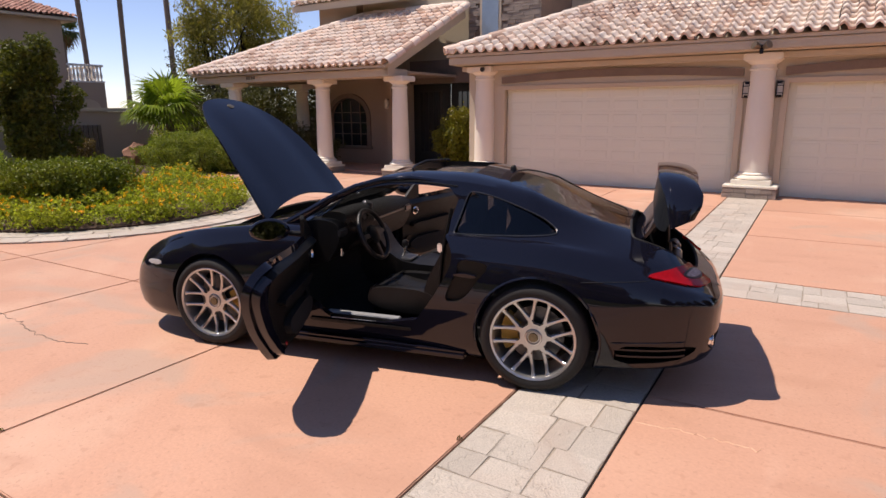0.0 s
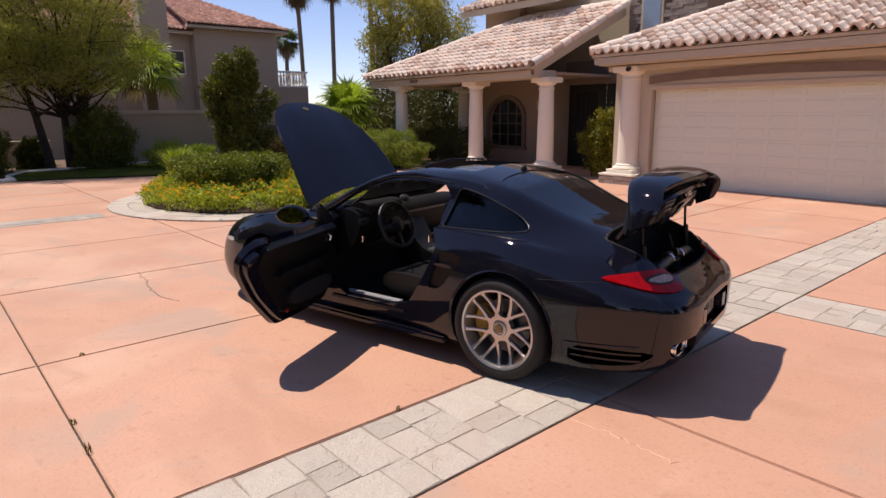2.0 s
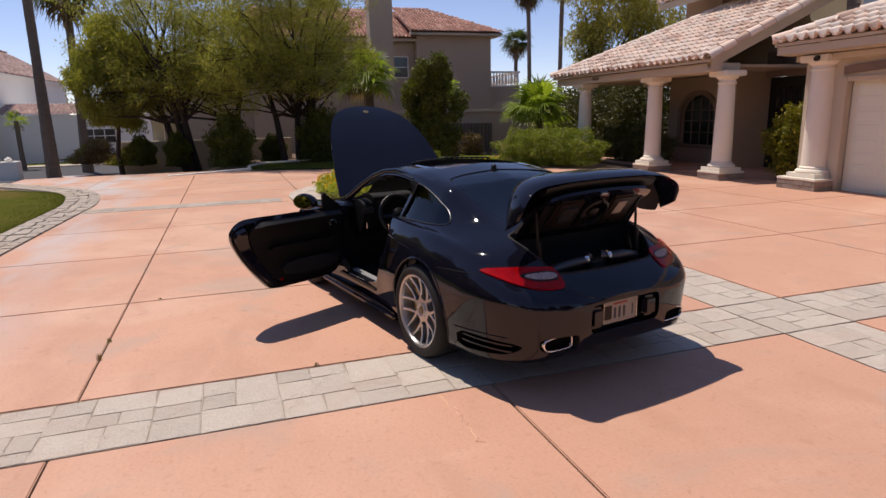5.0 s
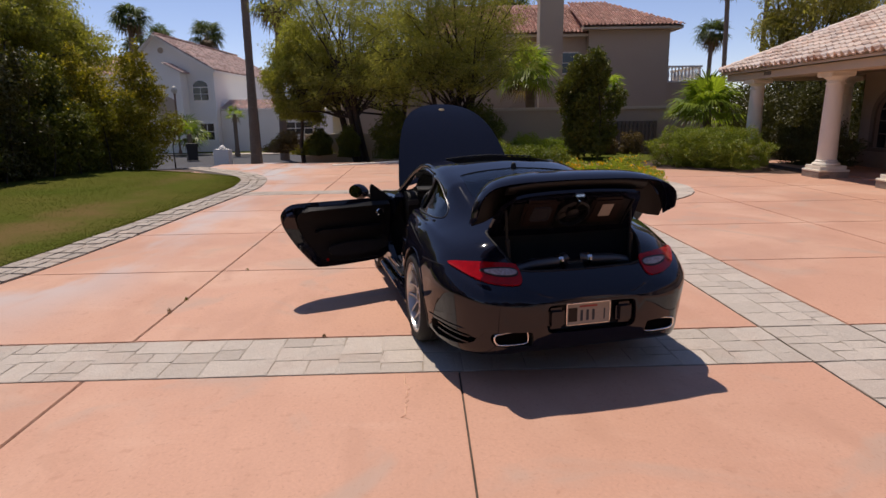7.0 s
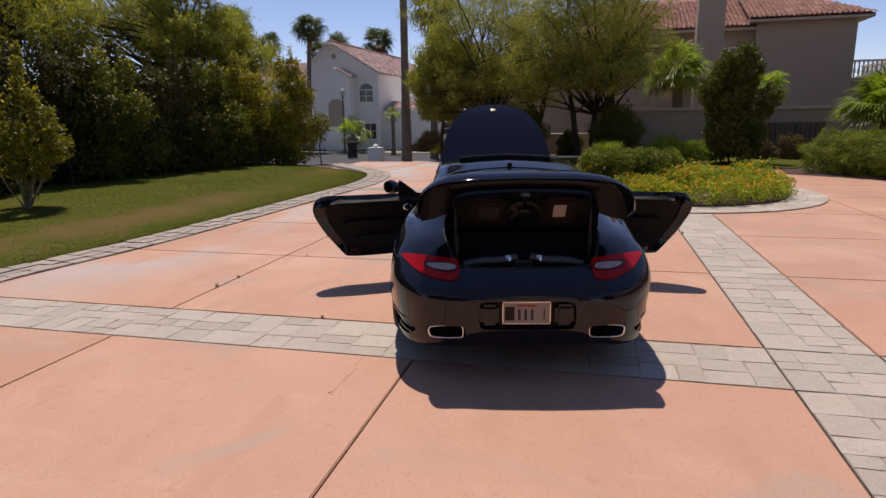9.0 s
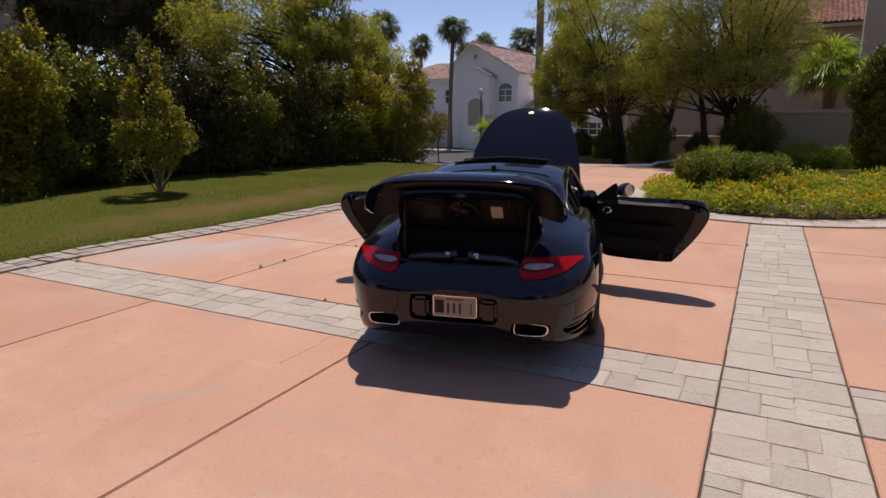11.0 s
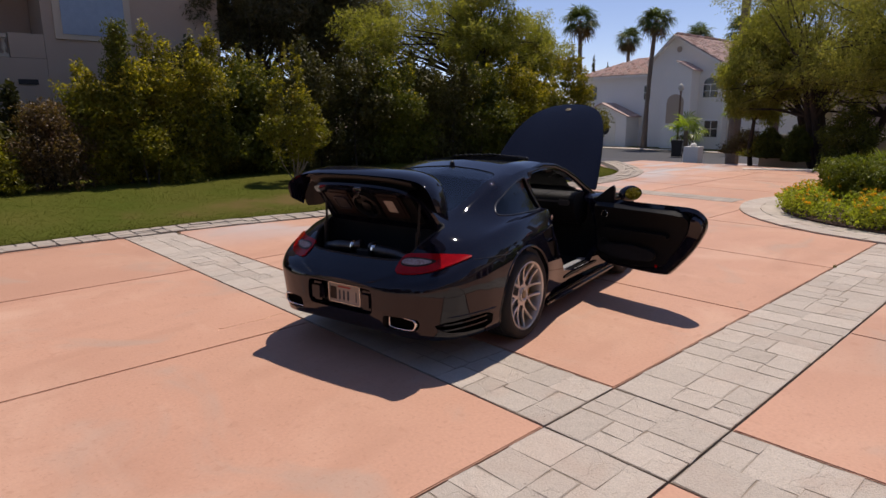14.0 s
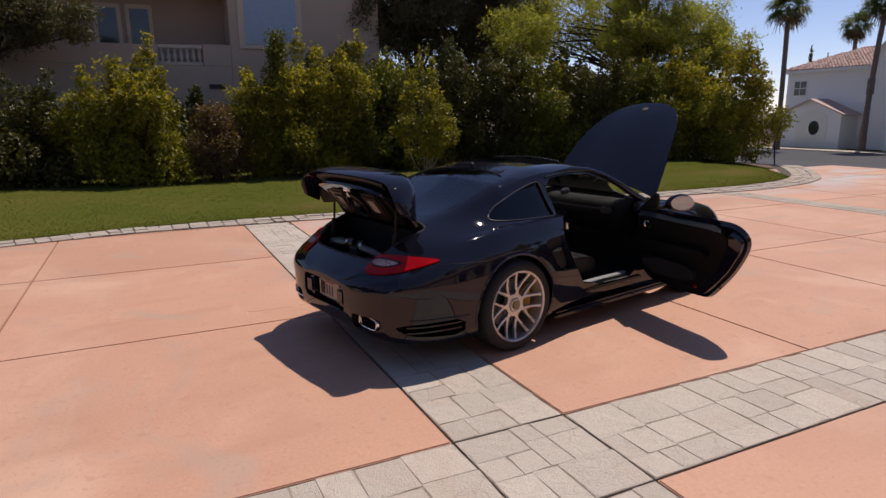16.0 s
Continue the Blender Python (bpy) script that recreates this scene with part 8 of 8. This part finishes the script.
# beige house behind the garden wall; its front faces +x
h2_c = Vector((2.0, 1.5, 1.67))
h2_n = Vector((0.0, -0.5, 1.67))
h2 = far_house("neighbour_house", Matrix.Translation(h2_n) @ Matrix.Diagonal((0.947, 0.947, 0.90, 1.0)) @ Matrix.Translation(-h2_n) @ Matrix.Translation(h2_c) @ Matrix.Scale(0.86, 4) @ Matrix.Translation(-h2_c), "grey-beige stucco house with a red clay tile roof")
fp(h2, "wall", -50, -37.5, 12.4, 17.5, -2.5, 6.9, material=M["stucco_grey"])
fp(h2, "wall", -50, -38.2, 2.0, 12.39, -2.5, 6.6, material=M["stucco_grey"])
fp(h2, "chimney", -36.6, -35.4, 9.0, 10.4, -2.5, 12.0, material=M["stucco_grey"])
fp(h2, "eave", -37.4, -36.9, 11.9, 18.1, 6.85, 7.05, material=M["fascia"])
fp(h2, "eave", -50, -37.41, 17.51, 18.1, 6.85, 7.05, material=M["fascia"])
tiled(h2, (-36.8, 11.9, 7.08), (0, 1, 0), (-4, 0, 1.65), lambda a, s: a < 6.3 - s * 0.0 and 6.3 - a > s * 0.62 and s < 6.5, 22, 16, material=M["tile_red"])
slope_board(h2, [(-36.9, 11.9, 7.05), (-36.9, 18.1, 7.05), (-41.0, 14.5, 8.8), (-41.0, 11.9, 8.8)], M["tile_red"], 0.05)
tiled(h2, (-37.5, 2.0, 6.75), (0, 1, 0), (-4, 0, 1.65), lambda a, s: a < 10.4 and s < 7.2, 35, 18, material=M["tile_red"])
slope_board(h2, [(-37.6, 2.0, 6.72), (-37.6, 12.4, 6.72), (-45, 12.4, 9.75), (-45, 2.0, 9.75)], M["tile_red"], 0.05)
fp(h2, "eave", -38.1, -37.6, 2.0, 12.4, 6.5, 6.7, material=M["fascia"])
fp(h2, "wall", -48, -39.5, -4.1, 1.99, -2.5, 5.6, material=M["stucco_grey"])
far_window(h2, -38.2, 10.9, 11.9, 4.2, 5.5, False, "screen", 0)
fp(h2, "balcony", -44, -38.4, 17.51, 20.0, -2.5, 3.5, material=M["stucco_grey"])
part("balcony_arch", prism(bmesh.new(), [(18.0, 1.5)] + [(18.8 - 0.8 * math.cos(t), 2.0 + 0.5 * math.sin(t)) for t in np.linspace(0, math.pi, 11)] + [(19.6, 1.5)], -38.4, -38.38, YZX), M["fascia"], h2)


def balustrade(parent, p0, p1, z0, h, n, material):
    """A stone balustrade: rails and turned balusters."""
    p0, p1 = Vector(p0), Vector(p1)
    ln = (p1 - p0).length
    ang = math.degrees(math.atan2(p1.y - p0.y, p1.x - p0.x))
    for a, b in ((0, 0.1), (h - 0.12, h)):
        part("rail", boxed(0, ln, -0.1, 0.1, a, b, bevel=0.015, m=pose(p0.x, p0.y, z0, 0, 0, ang)), material, parent)
    for k in range(n):
        p = p0.lerp(p1, (k + 0.5) / n)
        hh = h - 0.22
        prof = [(0.05, 0), (0.05, 0.06 * hh), (0.03, 0.12 * hh), (0.075, 0.35 * hh), (0.06, 0.5 * hh), (0.03, 0.8 * hh), (0.05, 0.92 * hh), (0.05, hh)]
        part("baluster", lathe(bmesh.new(), prof, 10, pose(p.x, p.y, z0 + 0.1)), material, parent, smooth=50)


balustrade(h2, (-38.5, 17.55, 0), (-38.5, 20.0, 0), 3.5, 1.1, 11, M["white_wall"])
balustrade(h2, (-38.5, 20.0, 0), (-44, 20.0, 0), 3.5, 1.1, 16, M["white_wall"])

# garden wall, low walls and gate
gw = empty("garden_wall", None, label="beige stuccoed garden wall with a plain cap", category="wall", kind="structure")
part("wall_face", boxed(-22.55, -22.3, 3.4, 13.2, -0.6, 1.70), M["stucco_grey"], gw)
part("wall_cap", boxed(-22.63, -22.22, 3.4, 13.2, 1.703, 1.83, bevel=0.02), M["stucco"], gw)
lw = empty("low_wall", None, label="low beige stucco wall of the planting bed", category="wall", kind="structure")
part("wall_face", boxed(-25.1, -24.85, -3.4, 3.2, -0.8, 0.72), M["stucco"], lw)
part("wall_cap", boxed(-25.18, -24.77, -3.4, 3.2, 0.723, 0.82, bevel=0.02), M["stucco"], lw)
for k, y in enumerate((-2.05, -1.35)):
    part("pier", boxed(-26.0, -25.55, y - 0.2, y + 0.2, -0.6, 2.6, bevel=0.02), M["column"], lw)
    part("pier_cap", boxed(-26.06, -25.49, y - 0.26, y + 0.26, 2.603, 2.75, bevel=0.02), M["column"], lw)
fw = far_house("street_pier", pose(-30.6, -9.2, 0), "low white pier and planter wall beside the street")
fw["category"] = "wall"
part("pier_block", boxed(-0.28, 0.28, -0.42, 0.42, far_z(-31, 0), -0.08, bevel=0.02), M["white_wall"], fw)
part("pier_lamp", lathe(bmesh.new(), [(0.10, -0.05), (0.16, 0.03), (0.12, 0.10), (0.02, 0.16)], 14, pose(0, 0, -0.03)), M["white_wall"], fw, smooth=40)
gate = empty("wooden_gate", pose(-22.2, 8.8, 0.0), label="weathered grey wooden slat gate in the garden wall", category="gate")
for k in range(16):
    part("slat", boxed(-0.02, 0.02, k * 0.16, k * 0.16 + 0.13, 0.05, 1.25, bevel=0.004), M["wood"], gate)
for z in (0.25, 1.0):
    part("cross_rail", boxed(-0.06, -0.022, 0, 2.55, z, z + 0.1), M["wood"], gate)

# shaded house behind the hedge; its side faces the lawn
h3_c = Vector((0.5, 7.9, 1.67))
h3 = far_house("hedge_house", Matrix.Translation(h3_c) @ Matrix.Scale(0.83, 4) @ Matrix.Translation(-h3_c), "shaded beige house with a balcony behind the tall hedge")
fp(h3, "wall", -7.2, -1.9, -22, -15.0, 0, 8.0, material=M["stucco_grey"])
# wall behind the balcony: darker colour stands for its shade
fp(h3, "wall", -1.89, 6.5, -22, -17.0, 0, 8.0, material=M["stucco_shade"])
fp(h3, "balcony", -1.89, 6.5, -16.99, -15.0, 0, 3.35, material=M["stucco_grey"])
fp(h3, "parapet", -1.89, -1.0, -15.25, -15.0, 3.36, 4.05, material=M["stucco_grey"])
fp(h3, "parapet", 0.4, 6.5, -15.25, -15.0, 3.36, 4.0, material=M["stucco_grey"])
fp(h3, "balcony_ceiling", -1.89, 6.5, -16.99, -15.0, 6.0, 8.0, material=M["stucco_grey"])
balustrade(h3, (-0.98, -15.12, 0), (0.38, -15.12, 0), 3.36, 0.66, 7, M["stucco"])
bw = fp(h3, "window", -4.35, -2.2, -15.0, -14.94, 3.95, 7.0, material=M["stucco"])
fp(bw, "pane", -4.15, -2.4, -14.938, -14.92, 4.1, 6.9, material=M["window_sky"], label="pale blind behind glass")
for x in (0.9, 1.9):
    w_ = fp(h3, "window", x - 0.42, x + 0.42, -17.0, -16.93, 3.7, 5.5, material=M["stucco"])
    fp(w_, "pane", x - 0.3, x + 0.3, -16.928, -16.91, 3.85, 5.35, material=M["screen"])
fp(h3, "vent_slot", -1.6, -1.1, -14.99, -14.96, 2.6, 2.75, material=M["dark"])

# street lamp, bin, rock
sl = empty("street_lamp", pose(-41.8, -16.3, -1.08), label="slim brown street lamp post with a white globe", category="street lamp")
part("post", lathe(bmesh.new(), [(0.13, 0), (0.13, 0.3), (0.07, 0.4), (0.06, 4.2), (0.09, 4.3)], 14), M["post"], sl, smooth=40)
part("globe", lathe(bmesh.new(), [(0.08, 4.3), (0.20, 4.45), (0.22, 4.6), (0.12, 4.8), (0.02, 4.86)], 16), M["lamp_glass"], sl, smooth=50)
bn = empty("wheelie_bin", pose(-35.6, -12.9, far_z(-35.6, 0) + 0.03, 0, 0, 25), label="black wheeled rubbish bin at the kerb", category="bin")
bm = bmesh.new()
vs = box(bm, -0.33, 0.33, -0.33, 0.33, 0.05, 1.0, bevel=0.03)
for v in vs:
    k = 0.82 + 0.18 * v.co.z
    v.co.x *= k
    v.co.y *= k
part("body", bm, M["bin"], bn)
part("lid", boxed(-0.37, 0.39, -0.36, 0.36, 1.0, 1.08, bevel=0.03), M["bin"], bn)
part("rim", boxed(-0.36, 0.36, -0.355, 0.355, 0.90, 0.998, bevel=0.02), M["bin"], bn)
for s in (1, -1):
    part("bin_wheel", lathe(bmesh.new(), [(0.12, -0.03), (0.13, 0), (0.12, 0.03)], 18, pose(-0.3, 0.3 * s, 0.13, 90, 0, 0)), M["rubber"], bn)
bm = bmesh.new()
bmesh.ops.create_icosphere(bm, subdivisions=3, radius=1)
for v in bm.verts:
    n_ = noise.noise(v.co * 1.7) * 0.35 + noise.noise(v.co * 4) * 0.1
    v.co = Vector((v.co.x * 0.55, v.co.y * 0.4, v.co.z * 0.38)) * (1 + n_)
rock = part("boulder", bm, M["rock"], None, smooth=25)
rock.matrix_basis = pose(-19.6, 11.1, 0.30)
tagged(rock, "rough reddish boulder in the mulch bed", "rock")

# ---- small things on the house ----
for x in (4.98, 5.55):
    lp = empty("wall_lantern", HO @ pose(x, WY - 0.003, 1.86), label="square dark wall lantern with frosted glass beside the garage column", category="lamp", group="garage lanterns")
    part("back_plate", boxed(-0.07, 0.07, -0.03, 0, 0.0, 0.30, bevel=0.004), M["iron"], lp)
    part("glass", boxed(-0.055, 0.055, -0.11, -0.031, 0.05, 0.25), M["lamp_glass"], lp)
    for a in (-0.062, 0.048):
        part("frame_bar", boxed(a, a + 0.014, -0.125, -0.111, 0.0, 0.30), M["iron"], lp)
    for z in (0.0, 0.075, 0.21, 0.285):
        part("frame_bar", boxed(-0.062, 0.062, -0.126, -0.112, z, z + 0.015), M["iron"], lp)
fl_ = empty("flood_light", HO @ pose(5.24, EYF + 0.02, 2.72), label="twin-head security light under the eave", category="lamp")
part("mount", lathe(bmesh.new(), [(0.05, 0), (0.05, 0.03)], 14, pose(0, 0, 0, 90, 0, 0)), M["iron"], fl_)
for s in (1, -1):
    part("lamp_head", lathe(bmesh.new(), [(0.03, 0), (0.06, 0.06), (0.075, 0.13), (0.065, 0.13)], 14, pose(0.03 * s, -0.05, 0, 70, 0, 50 * s)), M["bronze"], fl_, smooth=40)
part("sensor", boxed(-0.03, 0.03, -0.10, -0.03, -0.11, -0.04, bevel=0.01), M["iron"], fl_)
cm = empty("security_camera", HO @ pose(-0.60, 0.0, 2.60), label="small dark security camera on the column head", category="camera")
part("mount", lathe(bmesh.new(), [(0.045, 0), (0.04, 0.05)], 14, pose(0, 0.24, 0.0, 90, 0, 0)), M["iron"], cm)
part("lens_body", lathe(bmesh.new(), [(0.05, 0), (0.055, 0.08), (0.05, 0.12), (0.03, 0.12)], 14, pose(0, 0.17, 0.0, 100, 0, 20)), M["iron"], cm, smooth=40)
sc = empty("wall_sconce", HO @ pose(-4.70, 1.9, 1.75), label="small iron lantern beside the entrance", category="lamp")
part("arm", boxed(-0.015, 0.015, -0.12, 0, 0.22, 0.25), M["iron"], sc)
part("lantern", lathe(bmesh.new(), [(0.03, 0), (0.06, 0.05), (0.07, 0.2), (0.03, 0.28), (0.0, 0.3)], 8, pose(0, -0.12, -0.03), cap=False), M["lamp_glass"], sc)
num = empty("house_number", HO @ pose(-8.1, PY + 0.117, PZ - 0.19), label="small dark house number bars on the porch beam", category="sign")
for k in range(4):
    part("number_bar", boxed(k * 0.10, k * 0.10 + 0.065, -0.012, 0, 0, 0.09), M["bronze"], num)
